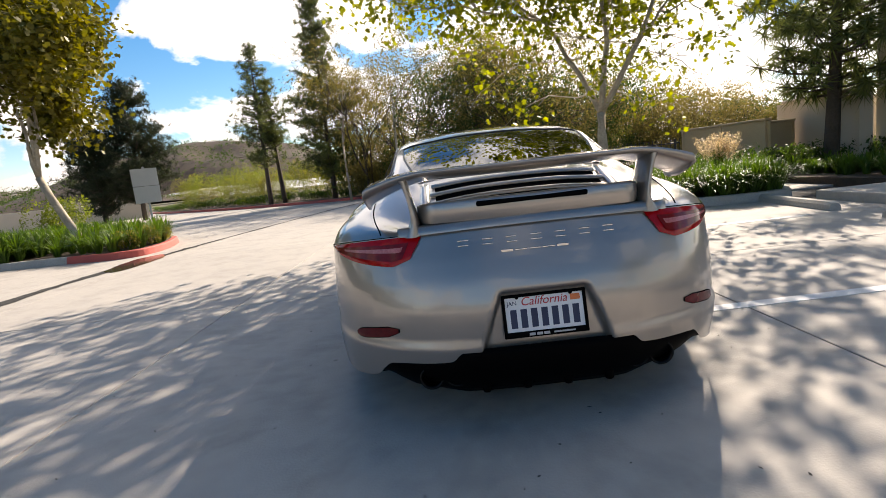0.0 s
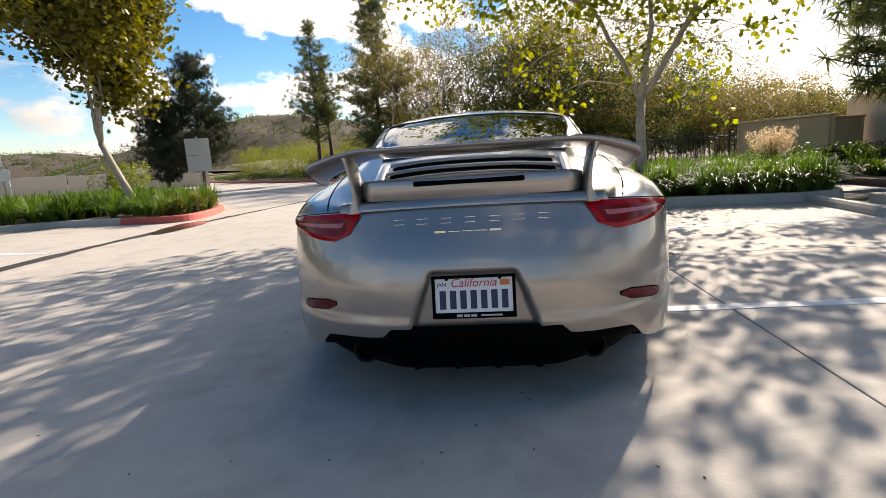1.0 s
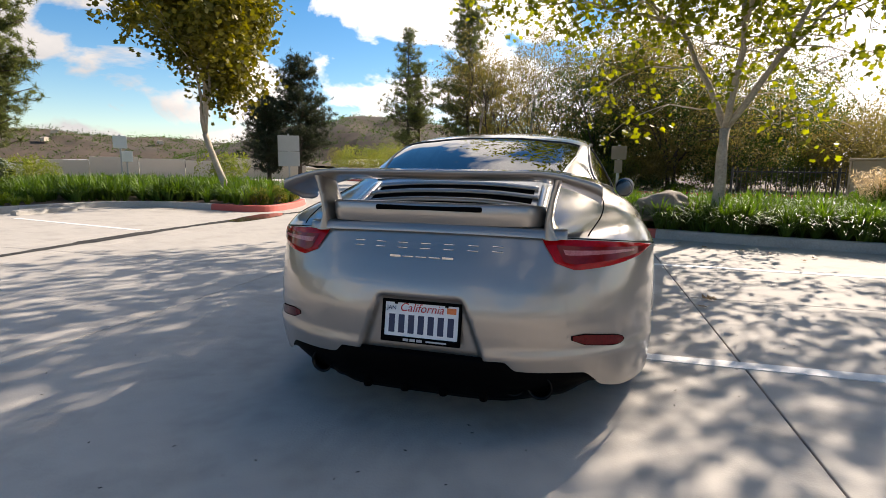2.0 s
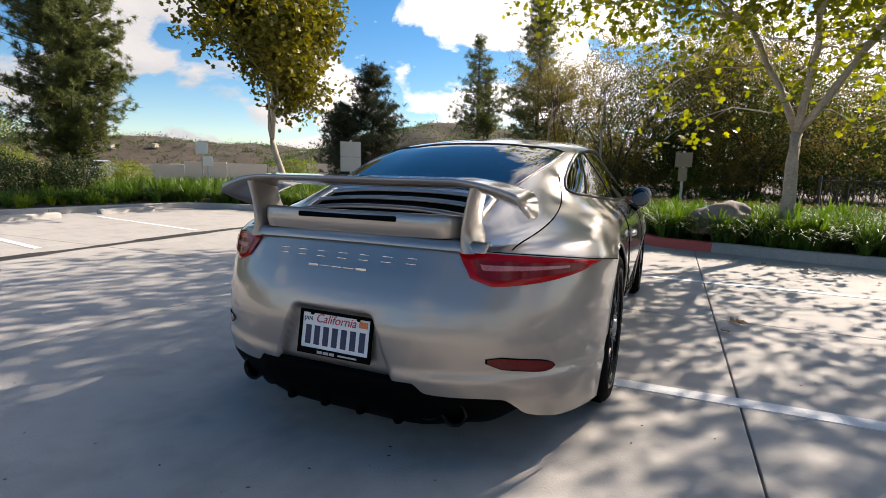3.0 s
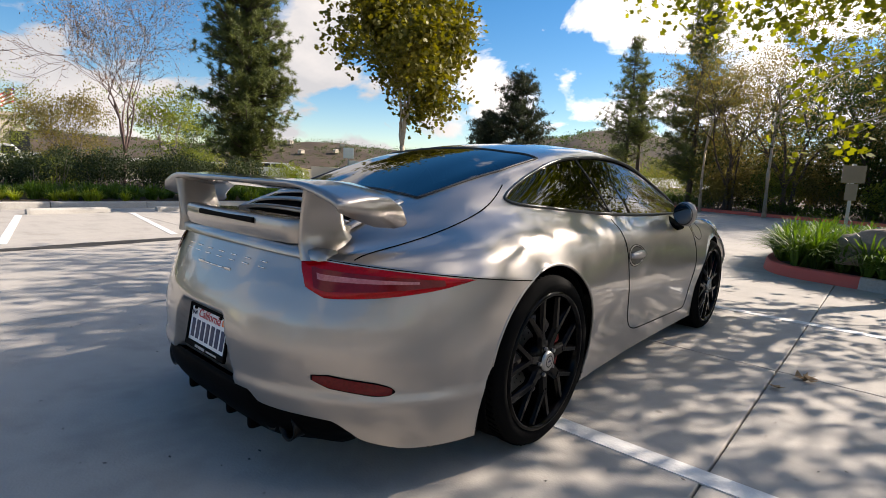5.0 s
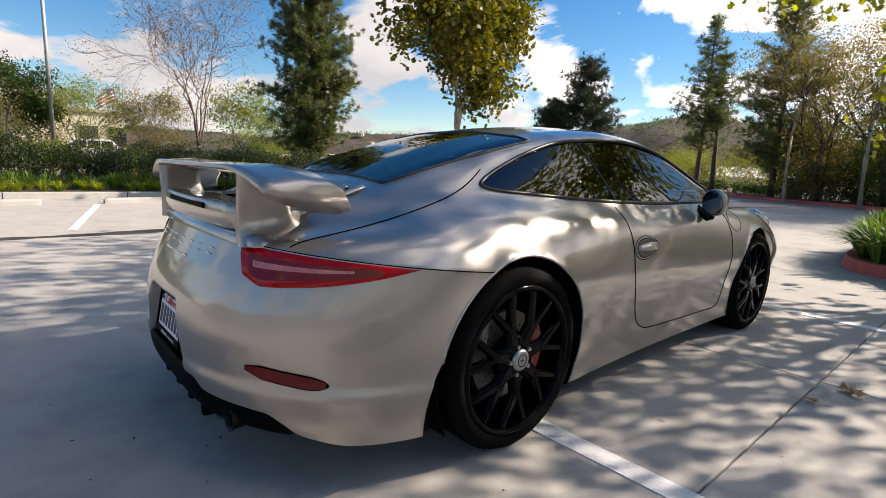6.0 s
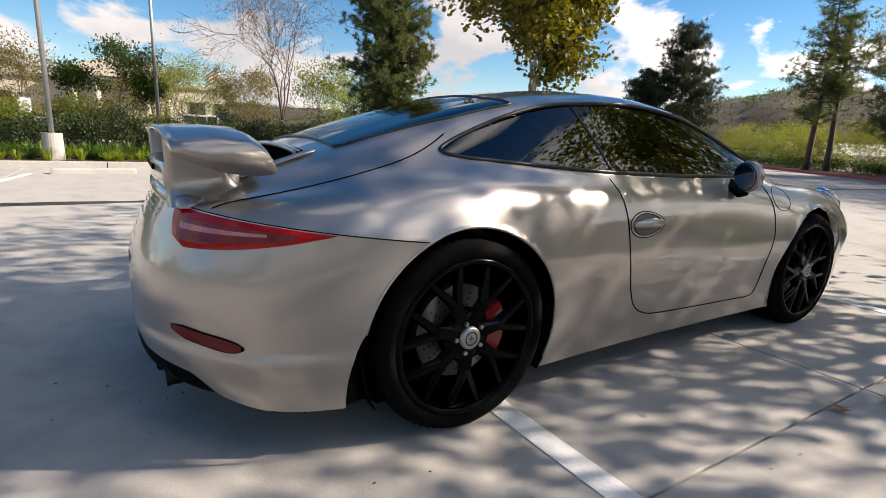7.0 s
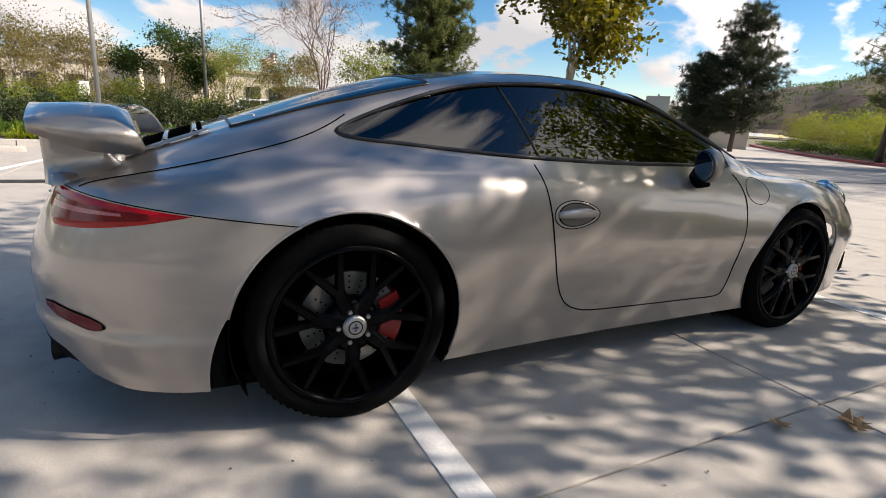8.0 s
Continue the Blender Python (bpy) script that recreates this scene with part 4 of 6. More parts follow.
def bumper_at(x, z, out=0.0):
    """Point of the bumper at sideways distance x and height z."""
    lo, hi = 0.0, 1.0
    for _ in range(30):
        s = (lo + hi) / 2
        zt = bumper(s, 0).z
        h = min(max((z - zt) / (0.19 - zt), 0), 1)
        if bumper(s, h).x < abs(x):
            lo = s
        else:
            hi = s
    q = bumper(s, h, out)
    return Vector((math.copysign(q.x, x) if x else 0.0, q.y, q.z))


def rear_bumper():
    rows, cols = 60, 150
    verts, faces = [], []
    for i in range(rows + 1):
        for j in range(cols + 1):
            s = j / cols
            zt = bumper(s, 0).z
            hmax = (LOW(s) - zt) / (0.19 - zt)
            q = bumper(s, hmax * i / rows)
            # recess round the plate
            if abs(q.x) < 0.27:
                k = max(0.0, min(1.0, (0.175 + 0.36 * (0.545 - q.z) - abs(q.x)) / 0.022)) * max(0.0, min(1.0, (0.562 - q.z) / 0.025))
                k = k * k * (3 - 2 * k)
                q.y += k * (-0.952 - q.y) if q.y < -0.952 else 0
            verts.append(q)
    for i in range(rows):
        for j in range(cols):
            a = i * (cols + 1) + j
            faces.append((a, a + cols + 1, a + cols + 2, a + 1))
    verts, faces = cut_arches(verts, faces)
    verts, faces = cut_arches(verts, faces, ((-0.045, 0.22, 0.405),))
    return welded("rear_bumper", *both_sides(verts, faces), M["paint"], car, dist=0.0008)


rear_bumper()


def patch(name, grid, mat, parent, label="", mirror=False, thick=0.004):
    """A curved sheet from a grid of points, with thickness."""
    r, c = len(grid), len(grid[0])
    verts = [p for row in grid for p in row]
    faces = [(i * c + j, i * c + j + 1, (i + 1) * c + j + 1, (i + 1) * c + j) for i in range(r - 1) for j in range(c - 1)]
    if mirror:
        verts = [Vector((-p.x, p.y, p.z)) for p in verts]
    return welded(name, verts, faces, mat, parent, label, dist=0.0003, thick=thick)


# side glass
_ys = np.linspace(PANE_Y0 - 0.1, PANE_Y1 + 0.05, 60)
RAIL_FIT = [np.polyfit(_ys, [band(y, 0.0)[k] for y in _ys], 6) for k in (0, 2)]
BELT_FIT = [np.polyfit(_ys, [band(y, 1.0)[k] for y in _ys], 6) for k in (0, 2)]
BOW = float(np.mean([(band(y, 0.5) - (band(y, 0.0) + band(y, 1.0)) / 2).x for y in np.linspace(0.6, 1.4, 9)]))


def pane(y, t):
    """Point of the smooth side glass between rail and belt."""
    x = np.polyval(RAIL_FIT[0], y) * (1 - t) + np.polyval(BELT_FIT[0], y) * t + BOW * 4 * t * (1 - t)
    z = np.polyval(RAIL_FIT[1], y) * (1 - t) + np.polyval(BELT_FIT[1], y) * t
    return Vector((float(x) + 0.002, y, float(z)))


B_PILLAR = 0.70


def pillar_y(f):
    return B_PILLAR - 0.04 + 0.12 * f


def side_glass(rear, mirror, name):
    n, m = 44, 12
    grid = []
    for i in range(n + 1):
        row = []
        for j in range(m + 1):
            split = pillar_y(j / m)
            y = PANE_Y0 + (split - 0.006 - PANE_Y0) * (i / n) ** 1.6 if rear else split + 0.006 + (PANE_Y1 - split - 0.006) * i / n
            hi, lo = pane_high(y), pane_low(y)
            row.append(pane(y, hi + (lo - hi) * j / m))
        grid.append(row)
    return patch(name, grid, M["glass"], car, "dark tinted side window glass", mirror, thick=0.0)


for mirror in (False, True):
    sgn = -1 if mirror else 1
    side_glass(True, mirror, "quarter_window")
    side_glass(False, mirror, "door_window")
    rim_pts = [band(y, pane_high(y)) for y in PANE_Y0 + (PANE_Y1 - PANE_Y0) * np.linspace(0, 1, 60) ** 1.7] + [band(y, pane_low(y)) for y in PANE_Y0 + (PANE_Y1 - PANE_Y0) * np.linspace(1, 0, 60)[:-1] ** 1.7]
    tube("window_trim", [Vector((p.x * sgn, p.y, p.z)) for p in rim_pts], 0.009, M["trim"], car, closed=True, label="black rubber window surround")
    post = [pane(pillar_y(t), pane_high(pillar_y(t)) + (pane_low(pillar_y(t)) - pane_high(pillar_y(t))) * t) for t in np.linspace(0, 1, 10)]
    tube("window_post", [Vector((p.x * sgn, p.y, p.z)) for p in post], 0.006, M["trim"], car)


def middle_glass(y0, y1, edge, mat, name, label):
    grid = []
    for i in range(31):
        y = y0 + (y1 - y0) * i / 30
        s = sec(y)
        row = []
        for j in range(-14, 15):
            f = abs(j) / 14 * edge(y)
            k = int(min(math.floor(f), len(s) - 2))
            q = s[k] + (f - k) * (s[k + 1] - s[k])
            row.append(Vector((math.copysign(q[0], j), y, q[1] + 0.002)))
        grid.append(row)
    patch(name, grid, mat, car, label, thick=0.0)
    loop = grid[0] + [r[-1] for r in grid] + grid[-1][::-1] + [r[0] for r in grid[::-1]]
    tube(name + "_seal", loop, 0.006, M["trim"], car, closed=True)


middle_glass(-0.33, 0.38, lambda y: rear_glass_edge(y) + 0.4, M["glass_rear"], "rear_window", "dark tinted sloping rear window")
middle_glass(1.47, 2.12, lambda y: C_ROW - 1.0, M["glass"], "windscreen", "tinted windscreen")


def seam_line(name, pts, parent=car, r=0.0028, mirror=True):
    v, f = tube_data(pts, r, 5)
    v, f = [Vector(p) for p in v], f
    mesh_object(name, v, f, M["gap"], parent, smooth=True)
    if mirror:
        mesh_object(name, [Vector((-p.x, p.y, p.z)) for p in v], [q[::-1] for q in f], M["gap"], parent, smooth=True)


# door shut lines, bumper seam, engine lid seam, fuel flap
door_line = [(0.745, 0.885), (0.765, 0.80), (0.79, 0.68), (0.815, 0.55), (0.85, 0.42), (0.90, 0.33), (0.98, 0.285), (1.10, 0.268), (1.40, 0.258), (1.70, 0.252), (1.88, 0.252), (1.925, 0.30), (1.945, 0.42), (1.965, 0.60), (1.965, 0.75), (1.93, 0.86)]
fine = []
DL = [np.array(p) for p in [door_line[0]] + door_line + [door_line[-1]]]
for p0, p1, p2, p3 in zip(DL, DL[1:], DL[2:], DL[3:]):
    for t in np.linspace(0, 1, 9)[:-1]:
        q = 0.5 * (2 * p1 + (p2 - p0) * t + (2 * p0 - 5 * p1 + 4 * p2 - p3) * t * t + (3 * p1 - p0 - 3 * p2 + p3) * t ** 3)
        fine.append(side(float(q[0]), float(q[1]), 0.0005))
seam_line("door_gap", fine)
seam_line("bumper_gap", [bumper(s, 0.004, 0.0003) for s in np.linspace(0.0, 0.985, 80)], r=0.0019)
lid = [top(0.58 + 0.09 * math.sin(k * 2.6) - 0.05 * k * k, -0.82 + 0.86 * k, 0.0005) for k in np.linspace(0.02, 1, 44)]
seam_line("engine_lid_gap", lid)
flap = [side(2.07 + 0.085 * math.cos(a), 0.775 + 0.062 * math.sin(a), 0.0005) for a in np.linspace(0, 2 * math.pi, 30)]
seam_line("fuel_flap_gap", flap, r=0.0018, mirror=False)


# tail lights
def tail_light(mirror):
    lamp = new("tail_light")
    lamp.parent = car
    lamp["label"] = "red wraparound tail light with a pale inner band"
    s0 = next(s for s in np.linspace(0, 1, 400) if bumper(s, 0).x > 0.425)
    s1 = next(s for s in np.linspace(0, 1, 400) if bumper(s, 0).y > -0.470)

    def edge(u):
        s = s0 + (s1 - s0) * u
        drop = 0.185 * (1 - u ** 1.9) * (0.62 + 0.38 * min(1.0, u * 5 + 0.35)) + 0.012
        return s, 0.012, drop

    def lens(u, t, out):
        s, a, b = edge(u)
        s = s + 0.030 * t * (1 - u)
        return bumper(s, a + (b - a) * t, out)
    grid = [[lens(u, t, 0.007 * math.sin(math.pi * min(max(t, 0.02), 0.98)) ** 0.4) for t in np.linspace(0, 1, 12)] for u in np.linspace(0, 1, 40)]
    patch("lens", grid, M["lamp_red"], lamp, mirror=mirror, thick=0.0)
    grid = [[lens(u, t, 0.0088) for t in np.linspace(0.20 + 0.08 * u, 0.82 - 0.10 * u, 6)] for u in np.linspace(0.07, 0.80, 32)]
    patch("inner_panel", grid, M["lamp_smoke"], lamp, "smoked dark red inner panel", mirror, thick=0.0)
    grid = [[lens(u, t, 0.0102) for t in np.linspace(0.34 + 0.06 * u, 0.52 - 0.02 * u, 4)] for u in np.linspace(0.10, 0.66, 30)]
    patch("inner_band", grid, M["lamp_clear"], lamp, "pale pink inner light band", mirror, thick=0.0)


for mirror in (False, True):
    tail_light(mirror)
    def marker(x, k, half, out):
        f = (x - 0.552) / 0.198
        tall = half * min(1.0, 0.35 + 2.6 * f) * (1 - max(0.0, (f - 0.72) / 0.28) ** 2.2) ** 0.5
        return bumper_at(x, 0.424 - 0.036 * f + tall * k, out)
    # black sheet just proud of the bumper paints the shade round the reflector
    rim = [[marker(min(max(x, 0.5525), 0.7495), k, 0.0225, 0.0018) for k in (-1, -0.5, 0, 0.5, 1)] for x in np.linspace(0.552, 0.750, 26)]
    grid = [[marker(x, k, 0.0185, 0.0040) for k in (-1, -0.5, 0, 0.5, 1)] for x in np.linspace(0.558, 0.744, 26)]
    patch("reflector_recess", rim, M["gap"], car, "dark rim painted as recess shade round the reflector", mirror, thick=0.0)
    patch("bumper_reflector", grid, M["reflector"], car, "red bumper reflector", mirror, thick=0.0)


# rolled lips round the wheel arches
for cy, cz, r in ARCHES:
    lip = []
    for a in np.linspace(-0.42, math.pi + (0.42 if cy > 1 else -0.22), 60):
        y, z = cy + (r + 0.001) * math.cos(a), cz + (r + 0.001) * math.sin(a)
        if z > 0.19:
            if y < SEAM_Y and z < seam_z(y):
                zt = seam_z(y)
                lo, hi = 0.0, 1.0
                for _ in range(24):
                    s = (lo + hi) / 2
                    if bumper(s, 0.5).y < y:
                        lo = s
                    else:
                        hi = s
                h = min(max((z - zt) / (0.19 - zt), 0), 1)
                lip.append(Vector((bumper(s, h).x - 0.003, y, z)))
            else:
                p = side(y, z)
                lip.append(Vector((p.x - 0.003, y, z)))
    for sgn in (1, -1):
        tube("arch_lip", [Vector((p.x * sgn, p.y, p.z)) for p in lip], 0.0065, M["paint"], car, 8)


# rear wing
def wing():
    ob = new("rear_wing")
    ob.parent = car
    ob["label"] = "fixed silver rear wing with drooping ends"
    n = 64
    prof = [(0.0, 0.000), (0.08, 0.022), (0.25, 0.034), (0.55, 0.034), (0.85, 0.026), (1.0, 0.024), (1.0, 0.014), (0.8, 0.004), (0.5, -0.008), (0.2, -0.010), (0.04, -0.006)]
    verts, faces = [], []
    for i in range(n + 1):
        u = -1 + 2 * i / n
        a = abs(u)
        k = max(0.0, (a - 0.58) / 0.42)
        x = math.copysign(0.622 * min(a / 0.93, 1.0) if a < 0.93 else 0.622 + 0.012 * math.sin((a - 0.93) / 0.07 * math.pi / 2), u)
        drop = 0.088 * k ** 1.55
        chord = 0.272 + 0.012 * k
        front = -0.605 - 0.03 * (1 - a * a) + 0.025 * k
        for c, t in prof:
            verts.append(Vector((x, front - chord * c, 0.990 - drop * (1 - 0.05 * c) + t * (1 + 1.0 * k) + 0.008 * c)))
    m = len(prof)
    for i in range(n):
        for j in range(m):
            j2 = (j + 1) % m
            faces.append((i * m + j, i * m + j2, (i + 1) * m + j2, (i + 1) * m + j))
    faces.append(tuple(range(m))[::-1])
    faces.append(tuple(n * m + j for j in range(m)))
    welded("blade", verts, faces, M["paint"], ob, dist=0.0002)
    for sgn in (1, -1):
        verts, faces = [], []
        levels = [(0.0, 0.462, -0.876, 0.33, 0.050, 0.776), (0.04, 0.456, -0.876, 0.29, 0.034, 0.800), (0.10, 0.452, -0.876, 0.25, 0.024, 0.818), (0.18, 0.450, -0.876, 0.215, 0.018, 0.840), (0.3, 0.452, -0.876, 0.185, 0.015, 0.868), (0.55, 0.460, -0.876, 0.165, 0.013, 0.92), (0.85, 0.472, -0.878, 0.165, 0.014, 0.970), (1.0, 0.480, -0.880, 0.19, 0.020, 0.996)]
        for t, x, y, ch, th, z in levels:
            for k in range(14):
                ang = 2 * math.pi * k / 14
                cx, cy = math.cos(ang), math.sin(ang)
                verts.append(Vector((sgn * (x + th * math.copysign(abs(cy) ** 0.8, cy)), y + ch * (0.5 + 0.5 * cx), z)))
        for i in range(len(levels) - 1):
            for k in range(14):
                k2 = (k + 1) % 14
                faces.append((i * 14 + k, i * 14 + k2, (i + 1) * 14 + k2, (i + 1) * 14 + k))
        welded("upright", verts, faces, M["paint"], ob, dist=0.0002)
    # base strip along the lid edge and the box with the high brake light
    verts, faces = [], []
    ring = [(0.0, 0.0), (0.004, 0.028), (0.03, 0.036), (0.07, 0.030), (0.075, 0.0)]
    n = 40
    for i in range(n + 1):
        x = -0.52 + 1.04 * i / n
        y = -0.902 + 0.055 * (abs(x) / 0.52) ** 2.4
        for dy, dz in ring:
            verts.append(Vector((x, y + dy, 0.790 + dz - 0.012 * (abs(x) / 0.52) ** 2)))
    for i in range(n):
        for j in range(len(ring) - 1):
            faces.append((i * 5 + j, i * 5 + j + 1, i * 5 + j + 6, i * 5 + j + 5))
    faces += [tuple(range(5))[::-1], tuple(n * 5 + j for j in range(5))]
    welded("base_strip", verts, faces, M["paint"], ob, dist=0.0002)
    verts, faces = [], []
    ring = [(0.0, 0.0), (-0.012, 0.03), (-0.011, 0.070), (-0.004, 0.080), (0.012, 0.082), (0.09, 0.066), (0.20, 0.062), (0.20, 0.0)]
    for i in range(n + 1):
        x = -0.435 + 0.87 * i / n
        e = max(0.0, (abs(x) - 0.37) / 0.065)
        for dy, dz in ring:
            verts.append(Vector((x, -0.888 + 0.03 * (abs(x) / 0.435) ** 2 + dy + 0.07 * e ** 2 * (1 if dy < 0.1 else 0), 0.820 + dz * (1 - 0.12 * e ** 2))))
    m = len(ring)
    for i in range(n):
        for j in range(m - 1):
            faces.append((i * m + j, i * m + j + 1, (i + 1) * m + j + 1, (i + 1) * m + j))
    faces += [tuple(range(m))[::-1], tuple(n * m + j for j in range(m))]
    welded("spoiler_box", verts, faces, M["paint"], ob, dist=0.0002)
    bm = bmesh.new()
    box(bm, (0.42, 0.016, 0.020), (0, -0.893, 0.880), bevel=0.006)
    part("high_brake_light", bm, M["black_plastic"], ob, "smoked high brake light strip")


wing()


# engine lid louvres
def louvres():
    ob = new("engine_grille")
    ob.parent = car
    ob["label"] = "black engine lid grille with silver louvres"
    grid = [[top(x, y, 0.004) for x in np.linspace(-0.36, 0.36, 19)] for y in np.linspace(-0.72, -0.42, 9)]
    patch("backing", grid, M["gap"], ob, thick=0.0)
    for k, y in enumerate((-0.46, -0.555, -0.65)):
        w = 0.375 + 0.008 * k
        rows = []
        for dy, dz in ((0.0, 0.006), (0.009, 0.018), (0.020, 0.016), (0.024, 0.006)):
            rows.append([top(x, y + dy, dz) for x in np.linspace(-w, w, 21)])
        patch("louvre", rows, M["paint"], ob, thick=0.003)
    for sgn in (1, -1):
        rows = [[top(sgn * (0.385 + 0.045 * j), y, 0.010 + 0.006 * math.sin(math.pi * j)) for j in (0, 0.5, 1.0)] for y in np.linspace(-0.74, -0.40, 10)]
        patch("grille_frame", rows, M["paint"], ob, thick=0.003)


louvres()


# diffuser and exhausts
def silver_edge(x):
    """Height of the bumper's lower painted edge at sideways distance x."""
    best = min((s / 200 for s in range(201)), key=lambda s: abs(bumper(s, 0.85).x - x))
    return LOW(best)


def diffuser():
    ob = new("diffuser")
    ob.parent = car
    ob["label"] = "black rear diffuser with fins"
    rows = []
    for t in np.linspace(0, 1, 9):
        row = []
        for x in np.linspace(-0.70, 0.70, 57):
            s = abs(x) / 0.70
            zt = silver_edge(abs(x)) + 0.008
            b = bumper_at(x, max(zt, 0.2), 0.0)
            y = b.y + 0.012 - 0.014 * math.sin(math.pi * t) + (0.10 + 0.05 * math.exp(-((abs(x) - 0.5) / 0.12) ** 2)) * t * t
            out = min(max((abs(x) - 0.50) / 0.17, 0.0), 1.0)
            zb = 0.135 + 0.075 * out * out * (3 - 2 * out)
            row.append(Vector((x, y, zt - max(zt - zb, 0.01) * t)))
        rows.append(row)
    patch("valance", rows, M["black_plastic"], ob, thick=0.004)
    for x in (-0.24, -0.08, 0.08, 0.24):
        bm = bmesh.new()
        box(bm, (0.036, 0.17, 0.125), (x, -0.850, 0.2075), bevel=0.014)
        part("fin", bm, M["black_plastic"], ob)
    bm = bmesh.new()
    box(bm, (1.04, 0.56, 0.05), (0, -0.47, 0.160), bevel=0.01)
    part("undertray", bm, M["black_plastic"], ob)
    for sgn in (1, -1):
        # unseen black block filling the inside of each bumper corner
        bm = bmesh.new()
        box(bm, (0.22, 0.16, 0.36), (sgn * 0.66, -0.52, 0.42), 0.03)
        part("bumper_beam", bm, M["black_plastic"], ob)
        # block added behind each rear wheel to stop a sun streak below the bumper
        bm = bmesh.new()
        box(bm, (0.31, 0.05, 0.30), (sgn * 0.690, -0.425, 0.335), 0.006)
        part("splash_guard", bm, M["black_plastic"], ob)
        for x in (0.352, 0.450):
            v, f = [], []
            ring = [(0.044, -0.78), (0.044, -0.902), (0.048, -0.920), (0.041, -0.920), (0.038, -0.895), (0.036, -0.78)]
            for r, y in ring:
                for k in range(24):
                    a = 2 * math.pi * k / 24
                    v.append(Vector((sgn * x + r * math.cos(a), y + 0.006, 0.226 + r * math.sin(a))))
            for i in range(len(ring) - 1):
                for k in range(24):
                    k2 = (k + 1) % 24
                    f.append((i * 24 + k, i * 24 + k2, (i + 1) * 24 + k2, (i + 1) * 24 + k))
            f.append(tuple(5 * 24 + k for k in range(24)))
            welded("exhaust_tip", v, f, M["pipe"], ob, "dark chrome exhaust tip", dist=0.0001)


diffuser()


# number plate
def text_part(name, body, size, mat, parent, at, turn, shear=0.0):
    cu = bpy.data.curves.new(name, "FONT")
    cu.body, cu.size, cu.align_x, cu.align_y, cu.shear, cu.extrude = body, size, "CENTER", "CENTER", shear, 0.0006
    tmp = bpy.data.objects.new(name, cu)
    scene.collection.objects.link(tmp)
    me = bpy.data.meshes.new_from_object(tmp.evaluated_get(bpy.context.evaluated_depsgraph_get()))
    bpy.data.objects.remove(tmp)
    me.materials.clear()
    me.materials.append(mat)
    ob = new(name, me)
    ob.parent = parent
    ob.matrix_basis = turn @ Matrix.Translation(at)
    return ob


def number_plate():
    ob = new("number_plate")
    ob.parent = car
    ob["label"] = "white plate in a black dealer frame"
    turn = Matrix.Translation((0, -0.962, 0.452)) @ pose(0, 0, 0, 80, 0, 0)
    def slab_part(name, size, at, mat, bevel=0.002, label=""):
        bm = bmesh.new()
        box(bm, size, at, bevel)
        p = part(name, bm, mat, ob, label)
        p.matrix_basis = turn
        return p
    slab_part("plate", (0.302, 0.150, 0.004), (0, 0, 0), M["plate"])
    slab_part("frame", (0.316, 0.012, 0.012), (0, 0.0745, 0.003), M["black_plastic"], 0.003)
    slab_part("frame", (0.316, 0.022, 0.012), (0, -0.0715, 0.003), M["black_plastic"], 0.003)
    for x in (-0.152, 0.152):
        slab_part("frame", (0.012, 0.160, 0.012), (x, 0, 0.003), M["black_plastic"], 0.003)
    text_part("state_script", "California", 0.045, M["plate_red"], ob, (0.0, 0.050, 0.0035), turn, 0.25)
    text_part("month_tab", "JAN", 0.022, M["plate_ink"], ob, (-0.120, 0.046, 0.0035), turn)
    slab_part("year_sticker", (0.036, 0.022, 0.001), (0.118, 0.050, 0.0028), M["sticker"], 0)
    for k in range(7):
        slab_part("plate_bar", (0.024, 0.070, 0.002), (-0.117 + 0.039 * k, -0.012, 0.0028), M["plate_ink"], 0.0)
    for k in range(3):
        slab_part("frame_bar", (0.022, 0.010, 0.001), (-0.055 + 0.027 * k, -0.0715, 0.0096), M["plate_grey"], 0)
    slab_part("frame_bar", (0.08, 0.006, 0.001), (0.065, -0.0715, 0.0096), M["plate_grey"], 0)
    for x in (-0.10, 0.10):
        bm = bmesh.new()
        bmesh.ops.create_cone(bm, cap_ends=True, segments=12, radius1=0.007, radius2=0.006, depth=0.006)
        p = part("screw", bm, M["black_plastic"], ob)
        p.matrix_basis = turn @ Matrix.Translation((x, 0.068, 0.011))


number_plate()

# badge row and script on the tail, as plain bars
badge = new("badge_lettering")
badge.parent = car
badge["label"] = "row of small chrome badge bars"
for k in range(7):
    x = -0.275 + 0.0917 * k
    for dz in (-0.009, 0.009):
        bm = bmesh.new()
        p = bumper_at(x, 0.738 + dz, 0.0005)
        box(bm, (0.040, 0.005, 0.005), p, 0.0015)
        part("badge_bar", bm, M["badge"], badge)
for k in range(5):
    x = -0.115 + 0.052 * k
    bm = bmesh.new()
    p = bumper_at(x, 0.698, 0.0005)
    box(bm, (0.044, 0.006, 0.011 if k in (0, 4) else 0.006), p, 0.0015)
    part("script_bar", bm, M["badge"], badge)


# wheels
def lathe(bm, ring, n=56, closed=False):
    rows = []
    for k in range(n):
        a = 2 * math.pi * k / n
        rows.append([bm.verts.new((x, r * math.cos(a), r * math.sin(a))) for x, r in ring])
    m = len(ring)
    for k in range(n):
        r1, r2 = rows[k], rows[(k + 1) % n]
        for j in range(m if closed else m - 1):
            bm.faces.new((r1[j], r1[(j + 1) % m], r2[(j + 1) % m], r2[j]))
    return bm


